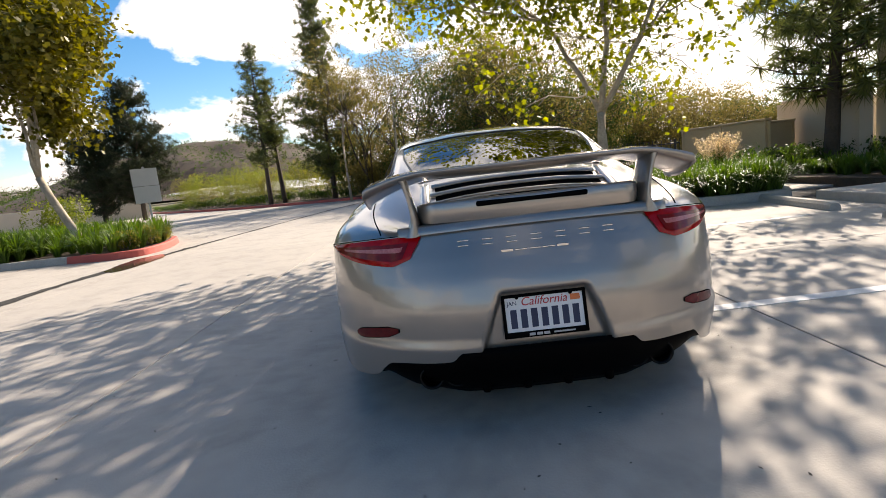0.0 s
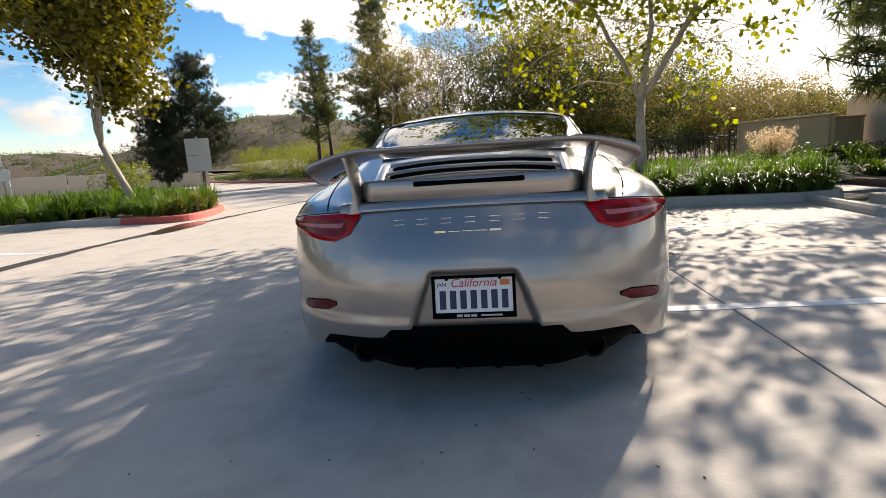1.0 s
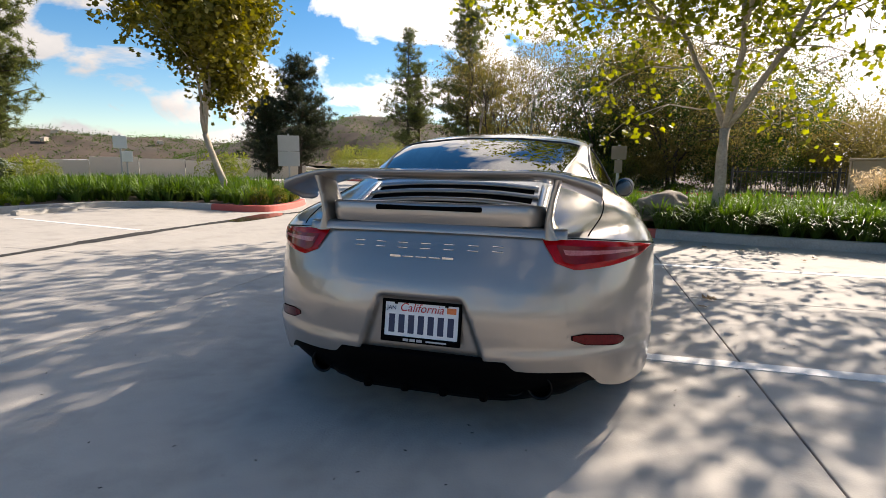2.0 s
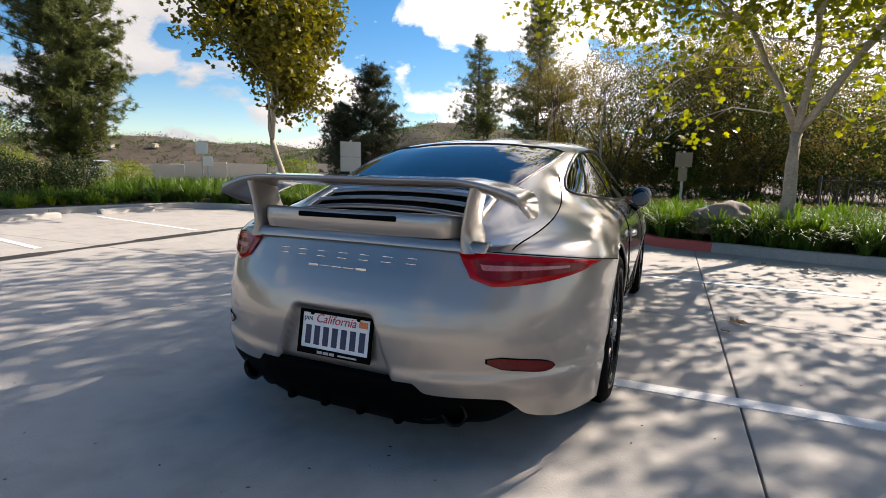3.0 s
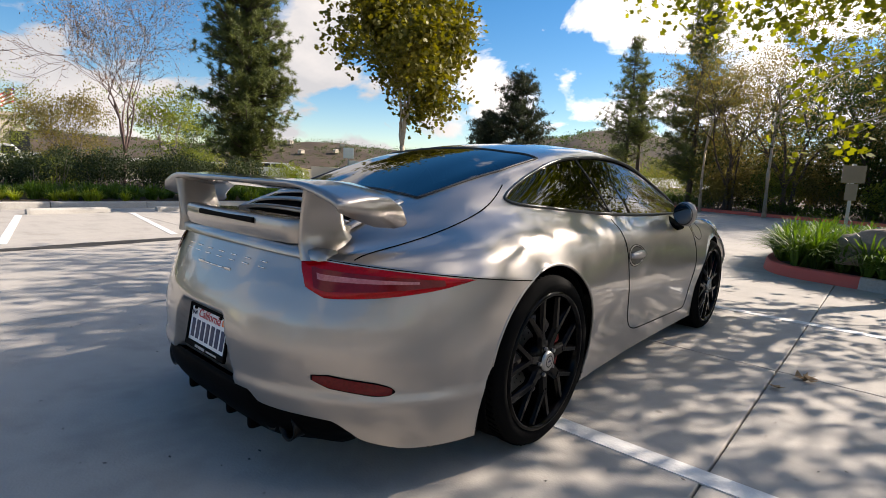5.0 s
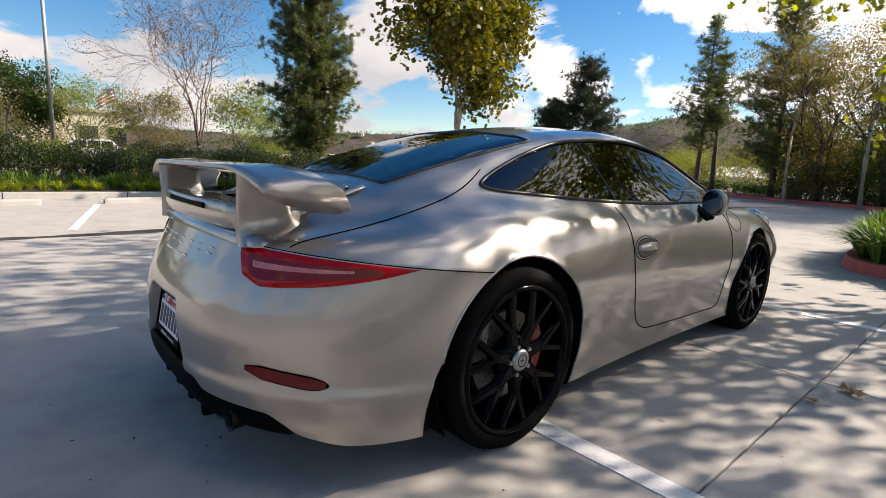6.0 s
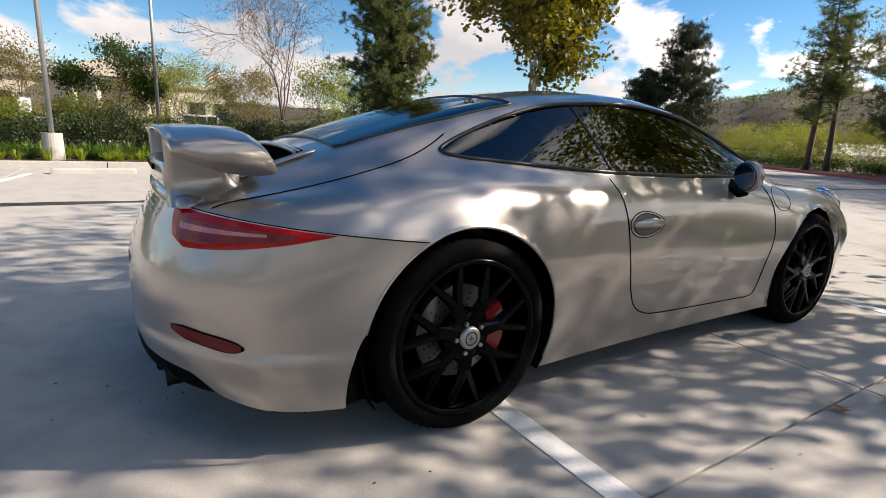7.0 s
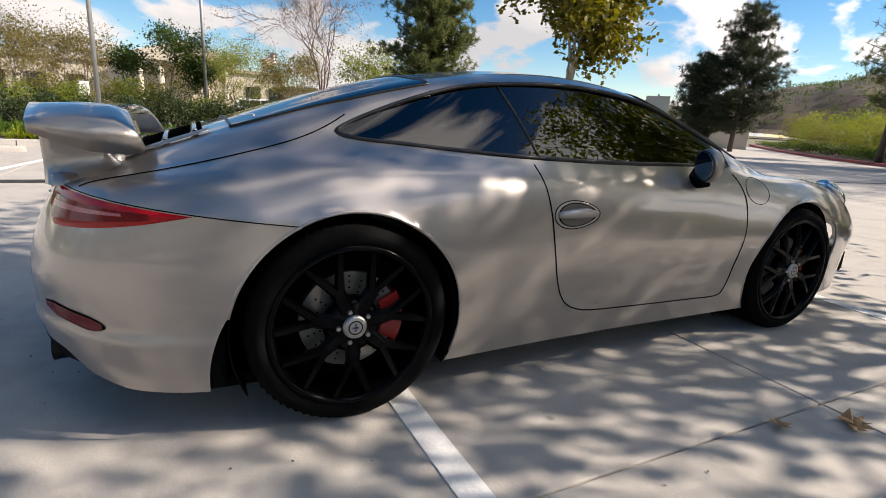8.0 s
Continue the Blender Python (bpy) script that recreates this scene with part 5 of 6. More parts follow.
def spoke_bar(bm, p, q, w0, w1, x0, x1, depth):
    p, q = Vector((0, *p)), Vector((0, *q))
    d = (q - p).normalized()
    s = Vector((0, -d.z, d.y))
    vs = []
    for base, w, x in ((p, w0, x0), (q, w1, x1)):
        for dx, k in ((0, 0.55), (0, -0.55), (-depth * 0.4, -1.0), (-depth, -0.8), (-depth, 0.8), (-depth * 0.4, 1.0)):
            vs.append(bm.verts.new(base + s * w * k + Vector((x + dx, 0, 0))))
    for k in range(6):
        bm.faces.new((vs[k], vs[(k + 1) % 6], vs[6 + (k + 1) % 6], vs[6 + k]))
    bm.faces.new(vs[:6][::-1]); bm.faces.new(vs[6:])


def road_wheel(cy, cx, radius, width, sgn, turn):
    """A wheel whose outer face lies at cx; local x points outwards."""
    ob = new("road_wheel")
    ob.parent = car
    ob["label"] = "gloss black split-spoke alloy wheel with low-profile tyre"
    R, W = radius, width
    rr = 0.278
    bm = lathe(bmesh.new(), [(-0.012, rr), (-0.002, rr + 0.014), (0.004, rr + 0.03), (0.002, R - 0.035), (-0.014, R - 0.012), (-0.035, R - 0.003), (-W / 2, R), (-W + 0.035, R - 0.003), (-W + 0.012, R - 0.014), (-W, R - 0.04), (-W, rr + 0.02), (-W + 0.012, rr)], 72)
    tyre = part("tyre", bm, M["tyre"], ob, smooth=True)
    bm = bmesh.new()
    for k in range(72):
        a = 2 * math.pi * k / 72
        for x in (-0.055, -W + 0.055):
            box(bm, (0.052, 0.006, 0.004), (0, 0, 0), 0, Matrix.Translation((x, (R - 0.0019) * math.cos(a), (R - 0.0019) * math.sin(a))) @ Matrix.Rotation(a + math.pi / 2, 4, "X") @ Matrix.Rotation(0.35, 4, "Z"))
    tagged(part("tread_groove", bm, M["gap"], tyre), kind="stuff")
    bm = lathe(bmesh.new(), [(-0.006, rr + 0.006), (0.002, rr), (0.0, rr - 0.010), (-0.012, rr - 0.016), (-0.05, rr - 0.024), (-W + 0.03, rr - 0.03), (-W + 0.02, rr)], 72)
    rim = part("rim", bm, M["rim"], ob, smooth=True)
    for k in range(7):
        bm = bmesh.new()
        a = 2 * math.pi * (k + turn) / 7
        pol = lambda r, da: (r * math.cos(a + da), r * math.sin(a + da))
        spoke_bar(bm, pol(0.050, 0), pol(0.140, 0), 0.031, 0.024, -0.012, -0.004, 0.034)
        for da in (-0.23, 0.23):
            spoke_bar(bm, pol(0.122, 0), pol(0.260, da), 0.0175, 0.0135, -0.004, -0.010, 0.032)
        part("spoke", bm, M["rim"], rim)
    bm = lathe(bmesh.new(), [(-0.006, 0.0), (-0.006, 0.030), (-0.010, 0.038), (-0.016, 0.078), (-0.03, 0.096), (-0.06, 0.099)], 40)
    part("hub", bm, M["rim"], rim, smooth=True)
    bm = lathe(bmesh.new(), [(0.002, 0.0), (0.002, 0.033), (0.0, 0.039), (-0.010, 0.042)], 32)
    cap = part("centre_cap", bm, M["steel"], ob, "silver centre cap", smooth=True)
    bm = bmesh.new()
    box(bm, (0.002, 0.006, 0.026), (0.001, 0, 0)); box(bm, (0.002, 0.022, 0.006), (0.0014, 0, 0))
    part("cap_mark", bm, M["plate_ink"], cap)
    bm = lathe(bmesh.new(), [(0.0026, 0.021), (0.0030, 0.023), (0.0026, 0.025)], 32)
    part("cap_ring", bm, M["gap"], cap)
    for k in range(5):
        a = 2 * math.pi * (k + 0.5) / 5
        bm = bmesh.new()
        bmesh.ops.create_cone(bm, cap_ends=True, segments=6, radius1=0.0095, radius2=0.008, depth=0.016)
        bmesh.ops.transform(bm, verts=bm.verts[:], matrix=Matrix.Translation((-0.010, 0.056 * math.cos(a), 0.056 * math.sin(a))) @ Matrix.Rotation(math.pi / 2, 4, "Y"))
        part("wheel_bolt", bm, M["steel"], ob)
    bm = lathe(bmesh.new(), [(-0.085, 0.08), (-0.085, 0.172), (-0.115, 0.172), (-0.115, 0.08)], 56)
    disc = part("brake_disc", bm, M["disc"], ob, "drilled steel brake disc")
    bm = bmesh.new()
    for k in range(60):
        a, r = 2 * math.pi * k / 60 * 3, 0.10 + 0.062 * ((k * 7) % 12) / 12
        made = bmesh.ops.create_circle(bm, cap_ends=True, segments=8, radius=0.0038)["verts"]
        m = Matrix.Translation((-0.0835, r * math.cos(a), r * math.sin(a))) @ Matrix.Rotation(math.pi / 2, 4, "Y")
        for v in made:
            v.co = m @ v.co
    tagged(part("drill_hole", bm, M["gap"], disc), kind="stuff")
    bm = bmesh.new()
    verts = []
    for x in (-0.062, -0.135):
        for r in (0.115, 0.190):
            for k in range(9):
                a = -0.52 + 1.04 * k / 8
                verts.append(bm.verts.new((x, r * math.cos(a), r * math.sin(a))))
    for k in range(8):
        bm.faces.new((verts[k], verts[k + 1], verts[9 + k + 1], verts[9 + k]))
        bm.faces.new((verts[9 + k], verts[9 + k + 1], verts[27 + k + 1], verts[27 + k]))
        bm.faces.new((verts[k + 1], verts[k], verts[18 + k], verts[18 + k + 1]))
    bm.faces.new((verts[0], verts[9], verts[27], verts[18])); bm.faces.new((verts[8], verts[26], verts[35], verts[17]))
    part("brake_caliper", bm, M["caliper"], ob, "red brake caliper")
    bm = lathe(bmesh.new(), [(-0.14, 0.0), (-0.14, 0.235), (-W + 0.01, 0.235)], 40)
    part("wheel_barrel", bm, M["gap"], ob)
    ob.matrix_basis = Matrix.Translation((cx * sgn, cy, radius - 0.004)) @ (Matrix.Identity(4) if sgn > 0 else Matrix.Scale(-1, 4, (1, 0, 0)))
    return ob


for sgn in (1, -1):
    road_wheel(0.0, 0.886, 0.351, 0.29, sgn, 0.22)
    road_wheel(2.455, 0.872, 0.343, 0.235, sgn, 0.55)
    # wheel well liners and arch lips
    for cy, cz, r in ARCHES:
        rows = []
        for x in (0.60, 0.70, 0.80, 0.874 if cy < 1 else 0.862):
            rows.append([Vector((sgn * min(x, XL(cy + r * math.cos(a)) - (0.004 if a > 1.6 else 0.02)), cy + (r - 0.006) * math.cos(a), cz + (r - 0.006) * math.sin(a))) for a in np.linspace(-0.5, math.pi + 0.5, 40)])
        patch("wheel_well", rows, M["gap"], car, thick=0.003)
        bm = bmesh.new()
        lathe(bm, [(0, 0.001), (0, r)], 40)
        w = part("well_back", bm, M["gap"], car)
        w.location = (sgn * 0.58, cy, cz)


# sills, floor pan, interior
bm = bmesh.new()
box(bm, (1.50, 3.6, 0.05), (0, 1.25, 0.155), bevel=0.01)
part("floor_pan", bm, M["black_plastic"], car)
for sgn in (1, -1):
    bm = bmesh.new()
    prism_pts = [(0.74, 0.135), (0.800, 0.135), (0.812, 0.142), (0.818, 0.155), (0.815, 0.18), (0.80, 0.25), (0.74, 0.25)]
    ys = np.linspace(0.36, 2.08, 24)
    sv = [Vector((sgn * (x - 0.02 * (abs(y - 1.22) / 0.86) ** 6), y, z)) for y in ys for x, z in prism_pts]
    m = len(prism_pts)
    sf = [(i * m + j, i * m + (j + 1) % m, (i + 1) * m + (j + 1) % m, (i + 1) * m + j) for i in range(23) for j in range(m)]
    sf += [tuple(range(m)), tuple(23 * m + j for j in range(m))]
    welded("sill", sv, sf, M["black_plastic"], car, dist=0.0001)
for sgn in (1, -1):
    seat = new("seat")
    seat.parent = car
    seat["label"] = "black leather bucket seat"
    for nm, sz, at, tilt in (("cushion", (0.50, 0.50, 0.16), (0, 1.35, 0.48), 6), ("backrest", (0.50, 0.14, 0.62), (0, 1.02, 0.74), 18), ("headrest", (0.24, 0.10, 0.18), (0, 0.90, 1.07), 12)):
        bm = bmesh.new()
        box(bm, sz, (0, 0, 0), 0.05)
        p = part(nm, bm, M["leather"], seat, smooth=True)
        p.matrix_basis = pose(sgn * 0.36, at[1], at[2], tilt, 0, 0)
bm = bmesh.new()
box(bm, (1.36, 0.36, 0.30), (0, 1.98, 0.74), bevel=0.06)
part("dashboard", bm, M["leather"], car)
v, f = tube_data([(-0.36 + 0.18 * math.cos(a), 1.72 + 0.05 * math.sin(a), 0.86 + 0.17 * math.sin(a)) for a in np.linspace(0, 2 * math.pi, 28)[:-1]], 0.015, 8, True)
mesh_object("steering_wheel", v, f, M["leather"], car, smooth=True)
bm = bmesh.new()
box(bm, (1.30, 0.55, 0.25), (0, 0.28, 0.72), bevel=0.06)
part("rear_bench", bm, M["leather"], car)


# mirrors, door handles, front lamps
def door_mirror(sgn):
    ob = new("door_mirror")
    ob.parent = car
    ob["label"] = "silver door mirror on a black foot"
    bm = bmesh.new()
    bmesh.ops.create_uvsphere(bm, u_segments=28, v_segments=18, radius=1.0)
    for v in bm.verts:
        x, y, z = v.co
        y = y if y > 0 else y * 0.35
        v.co = Vector((x * 0.078 + 0.012 * y, y * 0.062, z * 0.076 * (1 + 0.10 * x)))
    p = part("shell", bm, M["paint"], ob, smooth=True)
    bm = bmesh.new()
    bmesh.ops.create_uvsphere(bm, u_segments=24, v_segments=10, radius=1.0)
    for v in bm.verts:
        v.co = Vector((v.co.x * 0.067, v.co.y * 0.004 - 0.0215, v.co.z * 0.064))
    g = part("mirror_glass", bm, M["mirror"], ob, "mirror glass", smooth=True)
    bm = bmesh.new()
    bmesh.ops.create_uvsphere(bm, u_segments=24, v_segments=10, radius=1.0)
    for v in bm.verts:
        v.co = Vector((v.co.x * 0.071, v.co.y * 0.006 - 0.0185, v.co.z * 0.070))
    r = part("bezel", bm, M["trim"], ob, smooth=True)
    bm = bmesh.new()
    box(bm, (0.14, 0.075, 0.022), (-0.07, 0.0, -0.075), bevel=0.008, turn=Matrix.Rotation(0.35, 4, "Y"))
    f = part("foot", bm, M["black_plastic"], ob)
    ob.matrix_basis = Matrix.Translation((sgn * 0.872, 1.61, 0.902)) @ (Matrix.Identity(4) if sgn > 0 else Matrix.Scale(-1, 4, (1, 0, 0))) @ pose(0, 0, 0, 9, 8, -12) @ Matrix.Diagonal((0.90, 0.95, 1.0, 1))


def door_handle(sgn):
    ob = new("door_handle")
    ob.parent = car
    ob["label"] = "flush silver door handle in an oval recess"
    cy, cz = 0.915, 0.698
    S = lambda dy, dz, o: (lambda p: Vector((p.x * sgn, p.y, p.z)))(side(cy + dy, cz + dz, o))
    egg = lambda a, k: (0.112 * k * math.cos(a), (0.053 - 0.010 * math.cos(a)) * k * math.sin(a))
    rows = [[S(*egg(a, k), o) for a in np.linspace(0, 2 * math.pi, 33)] for k, o in ((1.0, 0.001), (0.93, 0.004), (0.88, 0.0015))]
    patch("handle_rim", rows, M["paint"], ob, thick=0.0)
    # black ring and dark oval lie flat on the door, painting the bowl's shade
    rows = [[S(*egg(a, k), o) for a in np.linspace(0, 2 * math.pi, 33)] for k, o in ((0.885, 0.0016), (0.82, 0.0013))]
    patch("recess_shadow_gap", rows, M["gap"], ob, "thin dark ring painted as shade round the finger recess", thick=0.0)
    rows = [[S(*egg(a, k), 0.0013) for a in np.linspace(0, 2 * math.pi, 33)] for k in (0.82, 0.5, 0.05)]
    patch("recess", rows, M["recess"], ob, "flat dark oval painted as finger recess shade", thick=0.0)
    ring = tube_data([S(*egg(a, 1.03), 0.0) for a in np.linspace(0, 2 * math.pi, 40)[:-1]], 0.0022, 5, True)
    mesh_object("handle_gap", *ring, M["gap"], ob, smooth=True)
    v, f = tube_data([S(-0.100 + 0.196 * t, 0.002 + 0.006 * math.sin(math.pi * t), 0.004 + 0.016 * math.sin(math.pi * t)) for t in np.linspace(0, 1, 12)], [0.012 + 0.010 * math.sin(math.pi * t) for t in np.linspace(0, 1, 12)], 12)
    mesh_object("grip", v, f, M["paint"], ob, smooth=True)
    bm = bmesh.new()
    bmesh.ops.create_uvsphere(bm, u_segments=10, v_segments=6, radius=0.006)
    k = part("key_lock", bm, M["gap"], ob)
    k.location = S(-0.045, 0.006, 0.020)


for sgn in (1, -1):
    door_mirror(sgn)
    door_handle(sgn)
    bm = bmesh.new()
    bmesh.ops.create_uvsphere(bm, u_segments=28, v_segments=16, radius=1.0)
    for v in bm.verts:
        v.co = Vector((v.co.x * 0.10, v.co.y * 0.13, v.co.z * 0.05))
    h = part("headlight", bm, M["chrome"], car, "oval headlight", smooth=True)
    h.matrix_basis = pose(sgn * 0.64, 3.07, 0.712, -42, sgn * 20, 0)
bm = bmesh.new()
box(bm, (1.3, 0.10, 0.16), (0, 3.38, 0.27), bevel=0.03)
part("front_intake", bm, M["black_plastic"], car)


# ---- trees and planting ----
def broadleaf(name, at, label, seed, height, width, mat, leaves=6000, leaf=0.13, bark="bark_grey", stems=3, low=0.25, puff=0.5, depth=3, group="trees", shape="oval", thin=0.006, girth=1.0, skirt=0.0, limb_count=2):
    """A spreading tree: several stems, branching limbs and loose clumps of leaves with gaps."""
    rng = np.random.default_rng(seed)
    tree = thing(name, label, "tree", group, at)
    limbs, tips = [], []
    for k in range(stems):
        a = 2 * math.pi * (k + rng.uniform(-0.3, 0.3)) / stems
        lean = (0.12 if stems > 1 else 0.01) + (0.10 if stems > 1 else 0.02) * rng.random()
        base = Vector((0.12 * math.cos(a), 0.12 * math.sin(a), -0.1))
        fork = Vector((math.cos(a) * lean * height * low, math.sin(a) * lean * height * low, height * low))
        limbs.append(([base, base.lerp(fork, 0.5) + Vector(rng.normal(0, 0.05, 3)), fork], [0.018 * height * girth, 0.014 * height * girth, 0.012 * height * girth]))
        for j in range(limb_count):
            turn = a + j * (1.3 if limb_count == 2 else 2.4)
            d = Vector((math.cos(turn) * width / height * 0.75, math.sin(turn) * width / height * 0.75, 1.0))
            l2, t2 = grow(rng, fork, d, height * (1 - low) * 0.36, 0.009 * height * girth, depth, bend=0.4, angle=0.6, shrink=0.75, thin=thin)
            limbs += l2
            tips += t2
    wood("trunk", limbs, M[bark], tree, 6)
    tips = np.array([tuple(t) for t in tips])
    # leaves gather in small sprays round the twigs
    sprays = max(20, leaves // 26)
    mids = tips[rng.integers(0, len(tips), sprays)] + rng.normal(0, puff, (sprays, 3)) * np.array([1, 1, 0.85])
    if skirt:
        low_n = int(sprays * skirt)
        a, r = rng.uniform(0, 2 * np.pi, low_n), width * 0.42 * np.sqrt(rng.uniform(0, 1, low_n))
        mids[:low_n] = np.stack([np.cos(a) * r, np.sin(a) * r, height * rng.uniform(0.08, 0.5, low_n)], 1)
    pts = mids[rng.integers(0, sprays, leaves)] + rng.normal(0, 0.19, (leaves, 3)) * np.array([1, 1, 0.7])
    pts = pts[pts[:, 2] > (0.2 if skirt else height * low * 0.6)]
    v, f = scatter_leaves(pts, leaf, rng, shape, droop=0.3)
    mesh_object("crown", v.tolist(), f, mat, tree)
    return tree


SYC = "mature sycamore with pale mottled bark and thinning yellow-green leaves"
sycamore("sycamore_tree", (2.55, 6.15, 0.1), SYC, 11, 1.6, (0.05, 0.05), 1.9, 14000, M["leaf_sycamore"], 0.098, "trees", depth=4, limb_count=3, trunk_r=0.092, spread=0.5, leaf_puff=0.30, limb_up=1.0, sprigs=120, sprig_reach=1.5, high=3.4, thin_side=1.3)
sycamore("sycamore_tree", (-8.4, 8.6, 0.1), "young sycamore with dense amber-green crown on a leaning pale trunk", 5, 1.75, (-0.80, 0.25), 1.55, 30000, M["leaf_amber"], 0.125, "trees", depth=4, limb_count=4, trunk_r=0.09, spread=0.15, leaf_puff=0.30, limb_up=1.0, sprigs=10, sprig_reach=0.7)
pine("pine_tree", (-10.6, 28.7, 0.1), "slender sparse pine with open branches", 1, 9.6, 4.2, M["needle"], 620, 0.24, "trees", sparse=0.8)
pine("pine_tree", (-9.9, 29.3, 0.1), "thin leaning pine with a bare lower trunk", 41, 7.5, 3.0, M["needle"], 260, 0.45, "trees", sparse=0.6)
pine("pine_tree", (-6.3, 27.1, 0.1), "tall broad pine with drooping olive foliage", 2, 11.4, 6.0, M["needle"], 1800, 0.12, "trees")
pine("pine_tree", (-19.1, 29.9, 0.1), "dark dense spreading pine", 3, 8.3, 5.6, M["needle_dark"], 2800, 0.12, "trees", shape=0.45)
pine("pine_tree", (-21.0, 29.0, 0.1), "lower dark pine with spreading limbs", 43, 5.6, 4.6, M["needle_dark"], 1400, 0.08, "trees", shape=0.4)
pine("pine_tree", (-16.3, 7.85, 0.1), "full pine with long pale green needles", 4, 8.8, 3.7, M["needle"], 6200, 0.13, "trees", trunk_r=0.13, needle=0.17, shape=0.28, per=40, step=0.5)
pine("pine_tree", (8.15, 8.25, 0.1), "leaning pine with long drooping needles beside the wall", 44, 7.5, 5.0, M["needle"], 520, 0.20, "trees", needle=0.42, sparse=0.7, shape=0.3, hang=-0.5)

# woodland behind the lot
WOOD = "mixed woodland tree with olive foliage behind the lot"
for at, seed, h, w, mat, n, lf in (((-3.9, 24.6), 51, 7.5, 3.6, "leaf_wood", 3000, 0.13), ((-1.6, 24.4), 52, 8.5, 4.0, "leaf_wood", 3200, 0.13), ((1.2, 25.5), 53, 8.0, 5.0, "leaf_dark", 8000, 0.15),
                                  ((4.4, 24.0), 54, 8.6, 6.0, "leaf_wood", 9000, 0.15), ((7.2, 23.4), 55, 6.4, 5.0, "leaf_dark", 7000, 0.15), ((11.5, 24.5), 56, 4.0, 5.0, "leaf_wood", 4500, 0.15),
                                  ((2.8, 28.5), 57, 9.0, 6.5, "leaf_dark", 8000, 0.16), ((15.5, 25.5), 58, 3.6, 5.0, "leaf_wood", 4000, 0.15), ((9.0, 28.5), 59, 5.4, 5.5, "leaf_dark", 5000, 0.16)):
    broadleaf("woodland_tree", (*at, 0.1), WOOD, seed, h, w, M[mat], int(n * 4.4), lf * 0.66, bark="bark", low=0.10 if "dark" in mat else 0.14, puff=0.8, skirt=0.35, girth=0.8)
for at, seed, h, w in (((-1.5, 31.5), 63, 8.5, 6.0), ((4.0, 32.0), 65, 9.0, 6.5), ((9.5, 31.5), 66, 6.0, 6.0)):
    broadleaf("woodland_tree", (*at, 0.1), "olive tree deep in the woodland", seed, h, w, M["leaf_wood"], 9000, 0.17, bark="bark", low=0.10, puff=0.9, skirt=0.35, girth=0.8)
for at, seed, h in (((-2.2, 22.9), 61, 9.4), ((-5.0, 24.0), 62, 8.0)):
    broadleaf("birch_tree", (*at, 0.1), "slender pale-trunked tree with sparse small leaves", seed, h, 2.6, M["leaf_wood"], 2600, 0.10, "bark_pale", stems=1, low=0.35, puff=0.5, girth=0.55)
rng = np.random.default_rng(77)
for k in range(26):
    x = -4.5 + 25.0 * k / 25 + rng.normal(0, 0.4)
    y = 23.6 + 0.12 * abs(x - 3) + rng.normal(0.6, 0.5)
    mat = ("leaf_wood", "leaf_wood", "leaf_dark", "leaf_bright")[k % 4]
    shrub("understorey_shrub", (x, y, 0.1), "shaded woodland shrub under the trees", 300 + k, (2.2, 1.9, rng.uniform(1.4, 2.6)), M[mat], 3000, 0.10, "woodland shrubs")
for k in range(22):
    x = -5.5 + 26.0 * k / 21 + rng.normal(0, 0.4)
    shrub("understorey_shrub", (x, 27.0 + 0.1 * abs(x - 3) + rng.normal(0, 0.7), 0.1), "tall shaded shrub deep in the woodland", 350 + k, (3.2, 2.4, rng.uniform(3.0, 4.6)), M["leaf_wood" if k % 3 else "leaf_dark"], 3600, 0.14, "woodland shrubs")

# willowy shrubs and ground cover on the far verge
for k in range(17):
    t = k / 16
    x, y = -21.0 + 16.5 * t + rng.normal(0, 0.3), 39.5 - 12.6 * t + rng.normal(0.8, 0.5)
    shrub("willowy_shrub", (x, y, 0.1), "pale green willowy shrub on the verge", 400 + k, (2.8, 2.4, rng.uniform(2.0, 3.0)), M["leaf_bright" if k % 3 else "leaf_olive"], 3200, 0.17, "verge shrubs", shape="sliver")
for k in range(34):
    t = k / 33
    x, y = -26.0 + 31.0 * t, (44.0 - 19.0 * min(1, t / 0.68)) if t < 0.68 else 25.0 - 2.6 * (t - 0.68) / 0.32
    shrub("verge_shrub", (x + rng.normal(0, 0.3), y + 1.0 + rng.normal(0, 0.3), 0.1), "low dark ground-cover shrub behind the kerb", 500 + k, (1.9, 1.5, rng.uniform(0.45, 0.8)), M["leaf_dark" if k % 3 else "blade"], 800, 0.10, "ground cover")

# island planting
lily_bed("island_lilies", ISLAND, "dense strappy green lily foliage filling the island", 31, 620, 0.60, lambda x, y: y > 6.6 and x > -17 and y < 13.5, M["blade"], blades=54, spread=0.62, width=0.0105, margin=0.20)
lily_bed("side_lilies", ISLAND, "strappy lily foliage along the stall kerb", 32, 300, 0.40, lambda x, y: -13.6 < x and -10 < y < 6.6, M["blade"], blades=55, spread=0.38, width=0.0095, margin=0.9)
lily_bed("kerb_grass", ISLAND, "small bright yellow-green grass tufts along the kerb", 35, 70, 0.30, lambda x, y: -12.2 < x and -10 < y < 6.0, M["blade_bright"], blades=70, spread=0.34, width=0.006, margin=0.35)
for at, seed in (((-6.95, 7.75), 1), ((-6.75, 8.35), 2), ((-6.9, 9.1), 3)):
    shrub("grey_shrub", (*at, 0.1), "small rounded grey-green shrub near the kerb", 600 + seed, (0.6, 0.55, 0.42), M["leaf_olive"], 1400, 0.035, "island shrubs")
